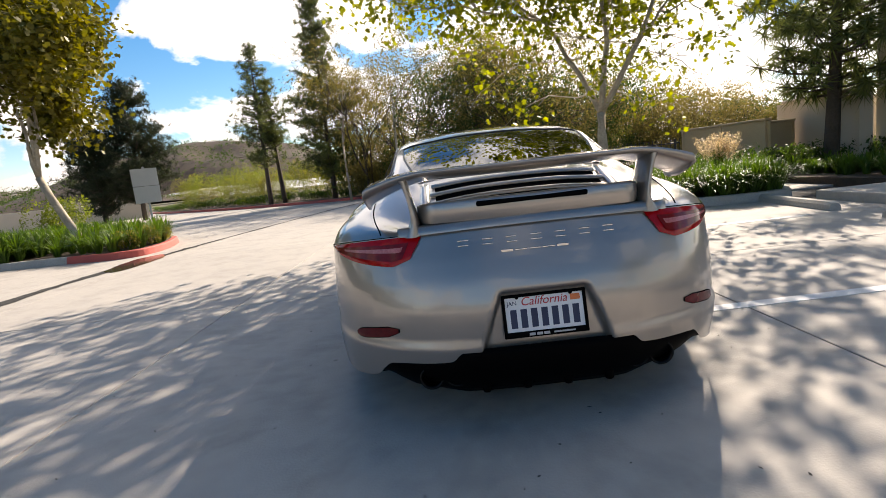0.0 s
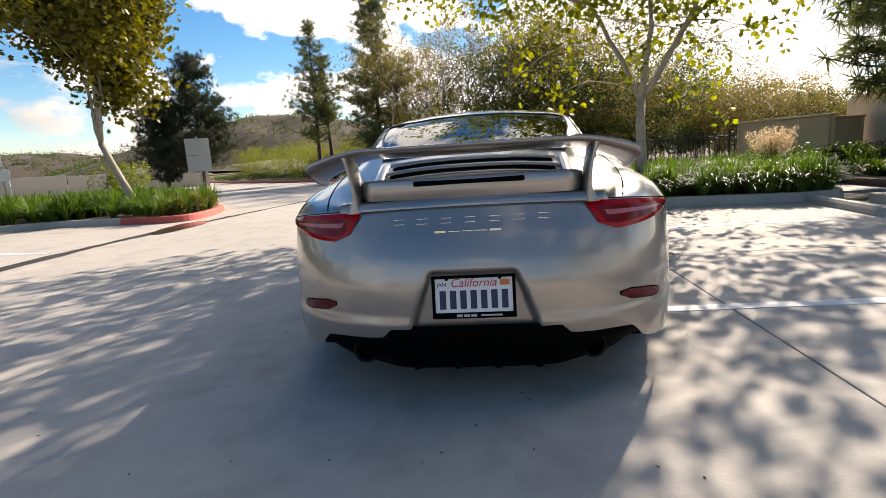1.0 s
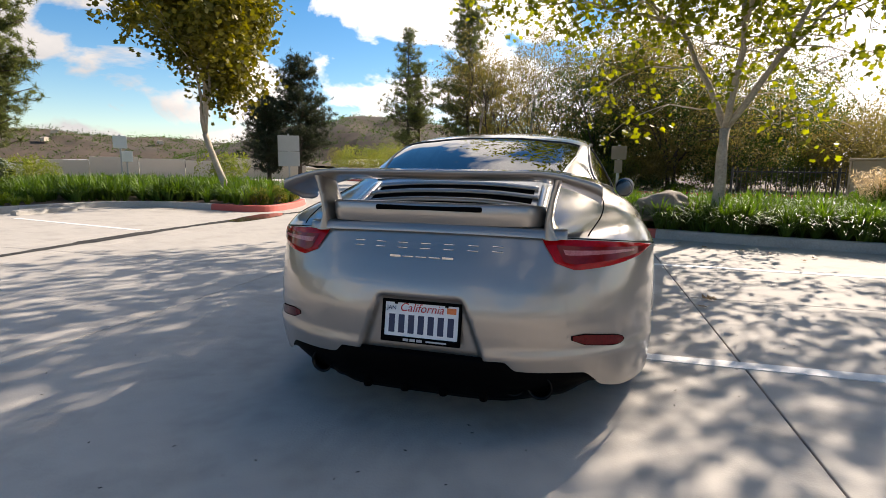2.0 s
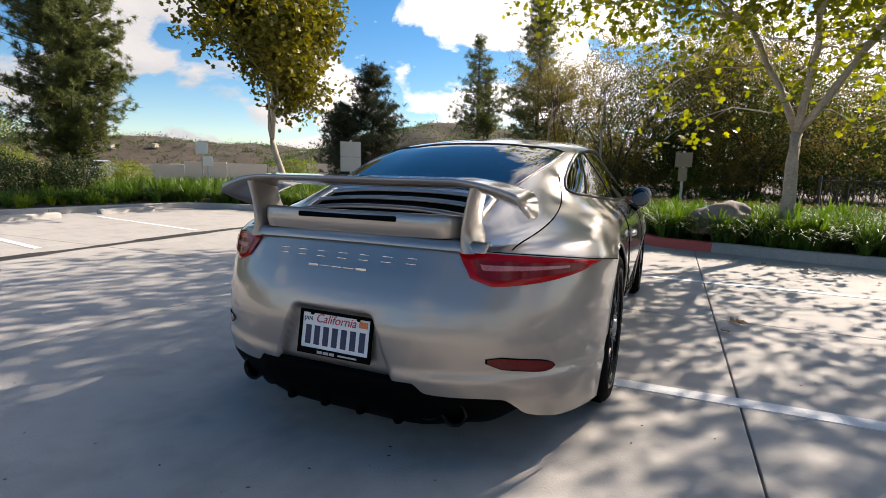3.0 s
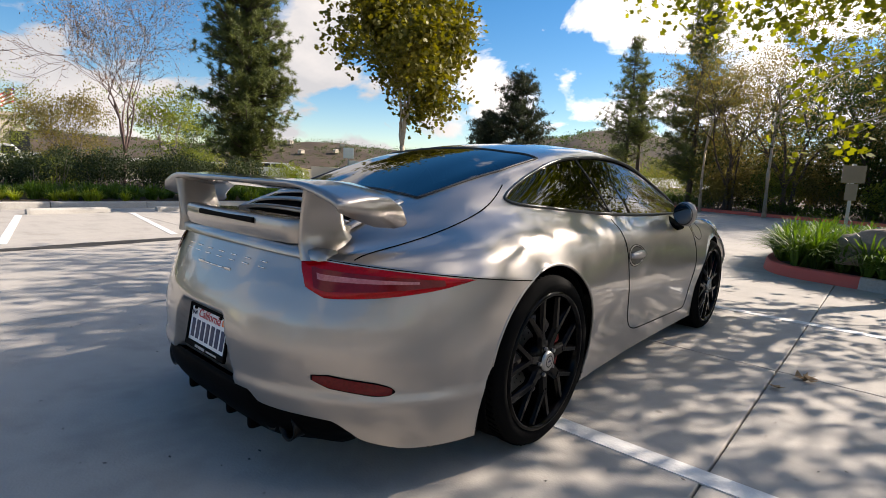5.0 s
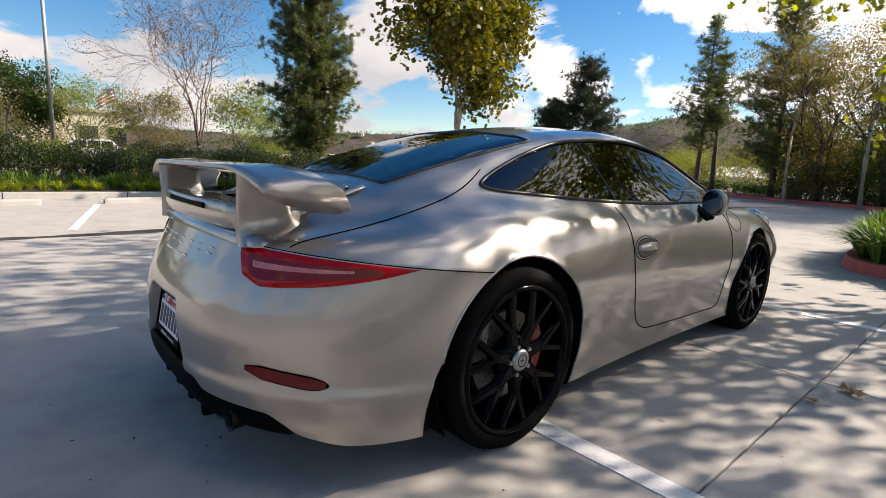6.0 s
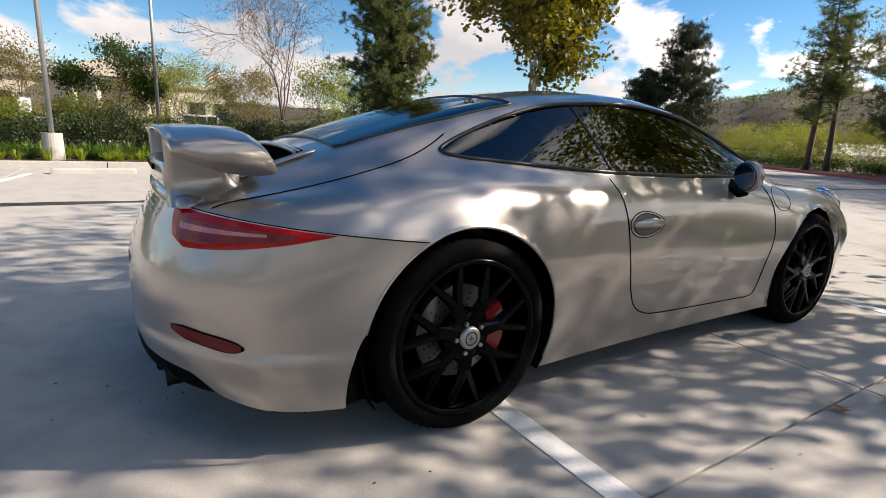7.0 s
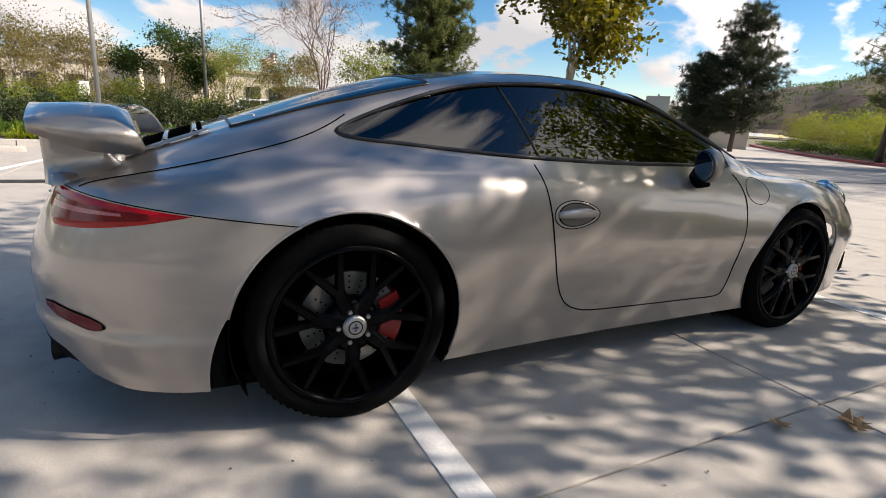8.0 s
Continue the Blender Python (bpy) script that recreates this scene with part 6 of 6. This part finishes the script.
for k in range(30):
    y = -12.0 + 19.0 * k / 29
    shrub("hedge_shrub", (-14.6 + rng.normal(0, 0.35), y, 0.1), "dark clipped hedge shrub behind the lilies", 620 + k, (1.5, 1.3, rng.uniform(0.95, 1.3)), M["leaf_hedge"], 3200, 0.06, "hedge shrubs")
for k in range(24):
    y = -10.0 + 20.0 * k / 23
    shrub("golden_shrub", (-18.5 + rng.normal(0, 1.0), y + rng.normal(0, 0.3), 0.1), "taller yellow-green shrub behind the hedge", 660 + k, (2.0, 1.8, rng.uniform(0.8, 1.1) if 1.0 < y < 5.0 else rng.uniform(1.1, 1.7)), M["leaf_bright" if k % 2 else "leaf_olive"], 3600, 0.07, "back shrubs")
shrub("round_shrub", (-12.3, 13.4, 0.1), "rounded bright green shrub behind the island", 690, (1.7, 1.5, 1.5), M["leaf_bright"], 2200, 0.09)

# far trees across the lot
broadleaf("bare_tree", (-16.2, 3.75, 0.1), "nearly leafless tree with fine reddish twigs", 71, 5.9, 1.5, M["dry_leaf"], 8000, 0.05, "bark_red", stems=1, low=0.20, puff=0.25, depth=5, thin=0.006, girth=0.62, limb_count=5)
broadleaf("round_tree", (-24.3, 8.0, 0.1), "small round green tree", 72, 4.4, 2.6, M["leaf_bright"], 4500, 0.12, stems=2, low=0.25)
for at, seed, h, w, mat in (((-27.5, 5.0), 73, 4.4, 3.4, "leaf_olive"), ((-30.5, 2.2), 74, 4.8, 3.6, "leaf_bright"), ((-27.0, -5.0), 75, 4.6, 3.2, "leaf_olive"), ((-29.5, -8.0), 76, 5.0, 3.4, "leaf_olive"), ((-33, 0.5), 77, 5.0, 3.4, "leaf_olive"), ((-25.5, -11.5), 78, 5.2, 3.4, "leaf_olive"), ((-31, 12), 79, 4.5, 3.4, "leaf_dark")):
    broadleaf("lot_tree", (*at, 0.1), "medium grey-green tree across the lot", seed, h, w, M["leaf_wood" if mat == "leaf_olive" else mat], 11000, 0.095, stems=2, low=0.14, puff=0.42, skirt=0.3)
for at, seed, h, w in (((-19.4, -1.0), 81, 4.5, 0.7), ((-19.2, -2.2), 82, 3.2, 0.6), ((-19.7, -0.4), 83, 2.9, 0.6)):
    broadleaf("umbrella_tree", (*at, 0.1), "dark umbrella tree with drooping leaf clusters", seed, h, w, M["leaf_dark"], 2800, 0.10, stems=1, low=0.36, puff=0.15, depth=2, girth=0.6)

# hedge added out of view behind the camera, to darken reflections and sky fill
for k in range(9):
    shrub("unseen_hedge_shrub", (-16.0 + 4.0 * k, -24.0 + 0.8 * math.sin(k * 2.1), 0.0), "olive-green shrub added out of view to darken reflections", 720 + k, (4.6, 2.6, 3.0 + 0.5 * math.sin(k * 1.7)), M["leaf_wood"], 2600, 0.24, "drive hedge")

# trees along the walkway beside the lot
for at, seed, h in (((9.2, 1.8), 91, 6.0), ((10.2, -3.2), 92, 6.6), ((9.6, -8.0), 93, 6.0)):
    broadleaf("walkway_tree", (*at, 0.1), "leafy green tree beside the walkway", seed, h, 4.2, M["leaf_dark"], 9000, 0.13, stems=1, low=0.28, puff=0.5)

# corner bed planting
lily_bed("corner_lilies", CORNER, "dense arching strappy lily foliage in the corner bed", 33, 640, 0.54, lambda x, y: y < 9.5, M["blade"], blades=56, spread=0.66, width=0.0105, margin=0.16)
lily_bed("walk_lilies", [(6.75, -14), (14, -14), (14, 10), (6.75, 10)], "strappy lily foliage behind the walkway", 34, 190, 0.45, lambda x, y: x < 8.8 and y > 1, M["blade"], blades=60, width=0.0095)
for k in range(9):
    shrub("corner_shrub", (5.8 + 0.55 * k + rng.normal(0, 0.2), 8.2 + 0.25 * math.sin(k * 2) + rng.normal(0, 0.2), 0.1), "low dark green shrub near the enclosure", 700 + k, (1.1, 0.9, 0.6), M["leaf_dark"], 1100, 0.07, "corner shrubs")


def boulder(at, size, seed):
    bm = bmesh.new()
    bmesh.ops.create_icosphere(bm, subdivisions=4, radius=1.0)
    for v in bm.verts:
        n = v.co.normalized()
        k = 1 + 0.28 * noise.noise(n * 1.6 + Vector((seed, 0, 0))) + 0.10 * noise.noise(n * 5 + Vector((0, seed, 0)))
        v.co = Vector((n.x * size[0] * k, n.y * size[1] * k, max(n.z, -0.35) * size[2] * k))
    ob = part("boulder", bm, M["rock"], smooth=True)
    ob.location = at
    return tagged(ob, "weathered tan boulder set among the lilies", "boulder", "boulders")


boulder((1.82, 6.30, 0.36), (0.52, 0.36, 0.34), 3.0)
boulder((7.3, 4.6, 0.2), (0.5, 0.42, 0.36), 8.0)
boulder((5.6, 7.0, 0.2), (0.32, 0.30, 0.22), 5.0)


def pampas(at, seed):
    rng = np.random.default_rng(seed)
    ob = thing("pampas_grass", "pampas grass with cream feathery plumes", "grass", at=at)
    v, f = strap_clump_data(rng, (0, 0, 0), 0.85, 220, 0.55, 0.006)
    mesh_object("foliage", v.tolist(), f, M["blade"], ob)
    pts = []
    for k in range(110):
        a, r = rng.uniform(0, 2 * math.pi), rng.uniform(0, 0.34)
        base = np.array([math.cos(a) * r, math.sin(a) * r, rng.uniform(0.42, 0.72)])
        for t in np.linspace(0, 1, 22):
            pts.append(base + np.array([math.cos(a) * 0.12 * t, math.sin(a) * 0.12 * t, 0.28 * t]) + rng.normal(0, 0.022, 3))
    v, f = scatter_leaves(pts, 0.085, rng, "sliver", spread=1.0)
    mesh_object("plume", v.tolist(), f, M["plume"], ob, "cream feathery plume")


pampas((5.45, 7.75, 0.16), 12)


# ---- fences, walls, signs, posts ----
def block_wall(a, b, height, label):
    a, b = Vector((*a, 0)), Vector((*b, 0))
    wall = tagged(new("enclosure_wall"), label, "wall", kind="structure")
    d = b - a
    L = d.length
    ang = math.degrees(math.atan2(d.y, d.x))
    n = max(1, round(L / 1.25))
    wall.matrix_basis = pose(a.x, a.y, 0, 0, 0, ang)
    for i in range(n):
        bm = bmesh.new()
        box(bm, (L / n - 0.06, 0.14, height), (L / n * (i + 0.5), 0, height / 2), bevel=0.004)
        part("panel", bm, M["block"], wall)
    for i in range(n + 1):
        bm = bmesh.new()
        box(bm, (0.055, 0.18, height + 0.02), (L / n * i, 0, height / 2), bevel=0.006)
        part("pilaster", bm, M["block"], wall)
    bm = bmesh.new()
    box(bm, (L + 0.1, 0.22, 0.05), (L / 2, 0, height + 0.025), bevel=0.012)
    part("coping", bm, M["block"], wall)


block_wall((6.6, 11.5), (7.46, 9.3), 1.34, "tan split-face block enclosure wall with pilasters")
block_wall((7.46, 9.3), (8.35, 9.8), 1.27, "tan split-face block enclosure wall, short return")


def iron_fence(a, b, height):
    a, b = Vector((*a, 0)), Vector((*b, 0))
    ob = thing("iron_fence", "black iron picket fence beside the enclosure", "fence", at=tuple(a))
    d = b - a
    ob.rotation_euler.z = math.atan2(d.y, d.x)
    L = d.length
    for z in (0.12, height - 0.12):
        bm = bmesh.new()
        box(bm, (L, 0.03, 0.035), (L / 2, 0, z), 0.003)
        part("rail", bm, M["iron"], ob)
    n = int(L / 0.115)
    for i in range(n + 1):
        bm = bmesh.new()
        w = 0.055 if i % 20 == 0 else 0.016
        box(bm, (w, w, height), (L * i / n, 0, height / 2), 0.002)
        part("post" if i % 20 == 0 else "picket", bm, M["iron"], ob)


iron_fence((4.4, 12.9), (6.5, 11.6), 1.18)


def stucco_building():
    ob = tagged(new("stucco_building"), "cream stucco building wall with a flat parapet", "building")
    for nm, size, at in (("wall", (0.3, 2.3, 1.72), (8.75, 9.2, 0.86)), ("wall", (4.0, 0.3, 1.72), (10.6, 10.5, 0.86)), ("wall", (4.0, 2.4, 4.6), (10.95, 6.85, 2.3))):
        bm = bmesh.new()
        box(bm, size, at, 0.01)
        part(nm, bm, M["stucco"], ob)
    bm = bmesh.new()
    box(bm, (0.42, 2.4, 0.07), (8.75, 9.2, 1.757), 0.02)
    part("parapet_cap", bm, M["roof_tile"], ob)


stucco_building()


def sign(name, at, turn, panels, post_h, label):
    ob = thing(name, label, "sign", "signs", at)
    ob.rotation_euler.z = radians(turn)
    bm = bmesh.new()
    box(bm, (0.05, 0.05, post_h + 0.3), (0, 0.03, post_h / 2 - 0.15), 0.004)
    part("post", bm, M["galv"], ob)
    for w, h, z, x in panels:
        bm = bmesh.new()
        box(bm, (w, 0.012, h), (x, 0, z), 0.004)
        part("panel", bm, M["sign_brown"] if "brown" in label else M["plate"] if "white" in label else M["sign_back"], ob)


sign("traffic_sign", (-8.1, 11.05, 0.1), 32, [(0.62, 0.46, 1.62, 0), (0.62, 0.44, 1.16, 0)], 1.9, "grey back of a two-panel traffic sign on a post")
sign("traffic_sign", (1.26, 9.7, 0.1), 4, [(0.33, 0.30, 1.34, 0), (0.17, 0.29, 1.03, 0)], 1.52, "grey-brown back of a two-panel traffic sign on a post")
sign("traffic_sign", (-14.3, 10.9, 0.1), 47, [(0.40, 0.40, 1.65, 0)], 1.9, "white sign back on a thin post")
sign("traffic_sign", (-14.6, 11.4, 0.1), 47, [(0.36, 0.36, 1.20, 0)], 1.4, "small white sign back on a thin post")
sign("traffic_sign", (-17.5, -3.4, 0.1), 97, [(0.30, 0.42, 1.25, 0)], 1.5, "small white parking sign on a thin post")


def lamp_post(at, height, thick):
    ob = thing("lamp_post", "tall pale steel parking lot lamp post", "lamp post", "lamp posts", at)
    bm = bmesh.new()
    bmesh.ops.create_cone(bm, cap_ends=True, segments=24, radius1=0.20, radius2=0.19, depth=0.60)
    bmesh.ops.translate(bm, verts=bm.verts[:], vec=(0, 0, 0.30))
    part("footing", bm, M["kerb"], ob, "round concrete footing")
    bm = bmesh.new()
    bmesh.ops.create_cone(bm, cap_ends=True, segments=20, radius1=thick, radius2=thick * 0.7, depth=height - 0.58)
    bmesh.ops.translate(bm, verts=bm.verts[:], vec=(0, 0, 0.58 + (height - 0.58) / 2))
    part("pole", bm, M["galv"], ob, smooth=True)
    bm = bmesh.new()
    box(bm, (0.55, 0.35, 0.16), (0.42, 0, height), 0.03)
    box(bm, (0.5, 0.06, 0.06), (0.12, 0, height), 0.01)
    part("lamp_head", bm, M["galv"], ob)


lamp_post((-18.9, 0.12, 0.1), 7.6, 0.065)
lamp_post((-11.8, -2.3, 0.1), 8.2, 0.05)


def flag_pole():
    ob = thing("flag_pole", "white flag pole flying a striped flag", "flag pole", at=(-77, 11.0, 0))
    bm = bmesh.new()
    bmesh.ops.create_cone(bm, cap_ends=True, segments=12, radius1=0.10, radius2=0.06, depth=9.4)
    bmesh.ops.translate(bm, verts=bm.verts[:], vec=(0, 0, 4.7))
    part("pole", bm, M["galv"], ob)
    for k in range(7):
        verts = []
        for i in range(13):
            x = i * 0.16
            sag = -1.25 * (i / 12) ** 1.2
            for dz in (0, -0.2):
                verts.append(Vector((0.16 * math.sin(i * 0.9), -x, 8.7 + dz - 0.215 * k + sag)))
        faces = [(2 * i, 2 * i + 1, 2 * i + 3, 2 * i + 2) for i in range(12)]
        mesh_object("flag_stripe", verts, faces, M["flag_red"] if k % 2 == 0 else M["plate"], ob)
    bm = bmesh.new()
    box(bm, (0.05, 0.9, 0.70), (0.10, -0.42, 8.32), 0, Matrix.Rotation(0.12, 4, "X"))
    part("flag_canton", bm, M["flag_blue"], ob)


flag_pole()


def office():
    ob = tagged(new("office_building"), "distant cream office building with a gabled portico", "building")
    bm = bmesh.new()
    box(bm, (8, 46, 4.6), (-64, -14, 2.3), 0.05)
    part("wall", bm, M["stucco"], ob)
    bm = bmesh.new()
    box(bm, (8.6, 46.6, 0.35), (-64, -14, 4.75), 0.05)
    part("roof", bm, M["roof_tile"], ob)
    for y in (-4.6, -2.8, 1.2, 3.0):
        bm = bmesh.new()
        bmesh.ops.create_cone(bm, cap_ends=True, segments=14, radius1=0.32, radius2=0.28, depth=5.0)
        bmesh.ops.translate(bm, verts=bm.verts[:], vec=(-57.0, y, 2.5))
        part("column", bm, M["stucco"], ob)
    bm = bmesh.new()
    vs = [bm.verts.new((x, y, z)) for x in (-56.3, -60.5) for y, z in ((-5.6, 5.0), (4.2, 5.0), (4.2, 5.5), (-0.7, 7.0), (-5.6, 5.5))]
    bm.faces.new(vs[:5]); bm.faces.new(vs[5:][::-1])
    for i in range(5):
        bm.faces.new((vs[i], vs[5 + i], vs[5 + (i + 1) % 5], vs[(i + 1) % 5]))
    part("portico_gable", bm, M["stucco"], ob)
    for k in range(11):
        y = -35 + 3.1 * k if k < 9 else 6 + 2.4 * (k - 9)
        bm = bmesh.new()
        box(bm, (0.2, 1.5, 1.9), (-59.95, y, 2.3), 0.02)
        part("window", bm, M["dark_glass"], ob)


office()


def channel_wall():
    ob = tagged(new("boundary_wall"), "long low beige boundary wall beyond the lot", "wall", kind="structure")
    a, b = Vector((-36, 24, 0)), Vector((-22.5, 36.5, 0))
    n = 6
    for i in range(n):
        p, q = a.lerp(b, i / n), a.lerp(b, (i + 1) / n)
        m = (p + q) / 2
        bm = bmesh.new()
        box(bm, ((q - p).length - 0.05, 0.3, 1.3 + 0.45 * ((i * 5) % 3) / 2 + 0.06 * i), (0, 0, 0.65), 0.01)
        o = part("panel", bm, M["stucco"], ob)
        o.matrix_basis = pose(m.x, m.y, 0, 0, 0, math.degrees(math.atan2(q.y - p.y, q.x - p.x)))


channel_wall()


def parked_car(at, turn, label, high, mat):
    ob = thing("parked_car", label, "car", "parked cars", at)
    ob.rotation_euler.z = radians(turn)
    prof = [(-2.2, 0.35), (-2.25, 0.75), (-2.1, 0.98), (-1.5, 1.02), (-1.15, high), (0.9, high + 0.05), (1.55, 1.02), (2.15, 0.92), (2.25, 0.6), (2.2, 0.3)] if high < 1.7 else [(-2.3, 0.35), (-2.35, 1.0), (-2.2, high), (0.7, high + 0.03), (1.4, 1.15), (2.2, 1.02), (2.35, 0.7), (2.3, 0.35)]
    bm = bmesh.new()
    rows = []
    for y, k in ((-0.9, 0.93), (-0.84, 1.0), (0.84, 1.0), (0.9, 0.93)):
        rows.append([bm.verts.new((x * (0.98 if k < 1 else 1), y, z if z < 1.0 else 1.0 + (z - 1.0) * k)) for x, z in prof])
    n = len(prof)
    for r1, r2 in zip(rows, rows[1:]):
        for i in range(n):
            bm.faces.new((r1[i], r1[(i + 1) % n], r2[(i + 1) % n], r2[i]))
    bm.faces.new(rows[0]); bm.faces.new(rows[-1][::-1])
    part("body", bm, mat, ob)
    for s in (-1, 1):
        for x0, x1 in ((-1.35, -0.45), (-0.35, 0.6)) if high < 1.7 else ((-2.0, -1.1), (-1.0, -0.1), (0.0, 0.85)):
            bm = bmesh.new()
            box(bm, (x1 - x0, 0.03, (high - 1.02) * 0.75), ((x0 + x1) / 2, s * 0.895, 1.04 + (high - 1.02) * 0.45), 0.008)
            part("window", bm, M["dark_glass"], ob)
        for x in (-1.4, 1.4):
            bm = lathe(bmesh.new(), [(-0.1, 0.0), (-0.1, 0.30), (-0.07, 0.33), (0.07, 0.33), (0.1, 0.30), (0.1, 0.0)], 24)
            bmesh.ops.transform(bm, verts=bm.verts[:], matrix=Matrix.Translation((x, s * 0.82, 0.33)) @ Matrix.Rotation(math.pi / 2, 4, "Z"))
            part("wheel", bm, M["tyre"], ob)


parked_car((-52.5, 6.0, 0), 80, "white boxy sport utility vehicle in the far lot", 1.85, M["white_van"])
parked_car((-46.5, -5.4, 0), 95, "silver saloon parked in the far lot", 1.42, M["galv"])
parked_car((-37.5, 21.5, 0), 60, "white saloon beyond the hedge", 1.42, M["white_van"])


# ---- hills ----
def hill(name, centre, width, height, depth, seed, label, lean=0.0):
    c = Vector((*centre, 0))
    d = Vector((-c.y, c.x, 0)).normalized()
    away = c.normalized()
    n, m = 90, 26
    verts, faces = [], []
    for i in range(n + 1):
        u = -1 + 2 * i / n
        for j in range(m + 1):
            w = j / m
            p = c + d * u * width / 2 + away * (w - 0.35) * depth
            prof = max(0.0, 1 - abs(u) ** 2.2) * (1 + lean * u)
            z = height * prof * math.sin(math.pi * min(1.0, 0.04 + w * 0.75)) ** 0.8
            z *= 0.88 + 0.26 * noise.noise(Vector((p.x * 0.012, p.y * 0.012, seed))) + 0.12 * noise.noise(Vector((p.x * 0.05, p.y * 0.05, seed)))
            verts.append(Vector((p.x, p.y, z - 1.0)))
    for i in range(n):
        for j in range(m):
            a = i * (m + 1) + j
            faces.append((a, a + 1, a + m + 2, a + m + 1))
    ob = mesh_object(name, verts, faces, M["hill"], smooth=True)
    tagged(ob, label, "hill", kind="structure")
    rng = np.random.default_rng(seed)
    pts = []
    for k in range(2200):
        v = verts[int(rng.integers(0, len(verts)))]
        if v.z < 2:
            continue
        r = rng.uniform(0.5, 1.5) * (width / 190) ** 0.7
        q = rng.normal(0, 1, (14, 3)) * r * np.array([1, 1, 0.6]) + np.array([v.x, v.y, v.z + 0.3 * r]) + np.append(rng.normal(0, width * 0.008, 2), 0)
        pts.append(q)
    lv, lf = scatter_leaves(np.concatenate(pts), 0.75 * (width / 190) ** 0.6, rng, "oval", spread=1.2)
    scrub = mesh_object("hill_scrub", lv.tolist(), lf, M["leaf_dark"])
    tagged(scrub, "scattered dark scrub over the hillside", "scrub", kind="stuff")
    return verts


hill("hill_near", (-105, 235), 200, 31, 120, 3, "brown scrub-covered hillside behind the trees", lean=-0.15)
far_slope = hill("hill_far", (-420, 330), 560, 34, 200, 7, "low hazy hills with scattered houses")
hill("hill_west", (-700, 120), 800, 34, 200, 9, "low distant hills on the horizon")
rng = np.random.default_rng(5)
for k in range(11):
    spot = far_slope[int(rng.integers(8, 78)) * 27 + int(rng.integers(3, 9))]
    h = thing("hillside_house", "small pale house on the far hillside", "house", "hillside houses", (spot.x, spot.y, spot.z + 1.5))
    h.rotation_euler.z = rng.uniform(0, 3)
    w = rng.uniform(3.6, 5.6)
    bm = bmesh.new()
    box(bm, (w, 4.4, 2.6), (0, 0, 1.2), 0.05)
    part("wall", bm, M["stucco"], h)
    bm = bmesh.new()
    vs = [bm.verts.new((sx * (w / 2 + 0.4), sy * 2.6, 2.5)) for sx, sy in ((-1, -1), (1, -1), (1, 1), (-1, 1))] + [bm.verts.new((-w / 2, 0, 3.5)), bm.verts.new((w / 2, 0, 3.5))]
    for f in ((0, 1, 5, 4), (2, 3, 4, 5), (1, 2, 5), (3, 0, 4), (3, 2, 1, 0)):
        bm.faces.new([vs[i] for i in f])
    part("roof", bm, M["roof_tile"], h)


# ---- fallen leaves ----
def fallen_leaf(at, size, seed):
    rng = np.random.default_rng(seed)
    ring = [(-0.4, 0), (-0.35, 0.45), (-0.05, 0.22), (0.15, 0.55), (0.22, 0.18), (0.6, 0), (0.22, -0.18), (0.15, -0.55), (-0.05, -0.22), (-0.35, -0.45)]
    a = rng.uniform(0, 6.28)
    verts = [Vector((0, 0, 0.008))] + [Vector(((x * math.cos(a) - y * math.sin(a)) * size, (x * math.sin(a) + y * math.cos(a)) * size, size * (0.10 + 0.30 * rng.random()) * math.hypot(x, y) * 1.6)) for x, y in ring]
    faces = [(0, i, i % 10 + 1) for i in range(1, 11)]
    ob = mesh_object("fallen_leaf", verts, faces, M["dry_leaf"])
    ob.location = (*at, 0.006)
    return tagged(ob, "curled dry brown sycamore leaf on the concrete", "leaf", "fallen leaves")


for k, (x, y, s) in enumerate(((1.58, 1.74, 0.10), (1.61, 1.71, 0.09), (1.49, 1.44, 0.08), (0.80, -1.60, 0.055), (0.83, -1.57, 0.05), (2.9, 4.6, 0.08), (2.2, 4.9, 0.09), (1.9, 5.2, 0.08), (3.1, 4.1, 0.07), (3.3, 4.35, 0.08), (2.6, 4.75, 0.07), (-7.2, 6.7, 0.09), (-8.6, 7.0, 0.08))):
    fallen_leaf((x, y), s, 900 + k)
rng = np.random.default_rng(15)
specks = [(rng.uniform(-5, 3.4), rng.uniform(-3, 5), 0.004) for k in range(260)]
lv, lf = scatter_leaves(specks, 0.016, rng, "oval", spread=0.15)
lv[:, 2] = np.maximum(lv[:, 2], 0.003)
tagged(mesh_object("litter_specks", lv.tolist(), lf, M["joint"]), "tiny dark seed and leaf litter scattered on the concrete", "litter", kind="stuff")
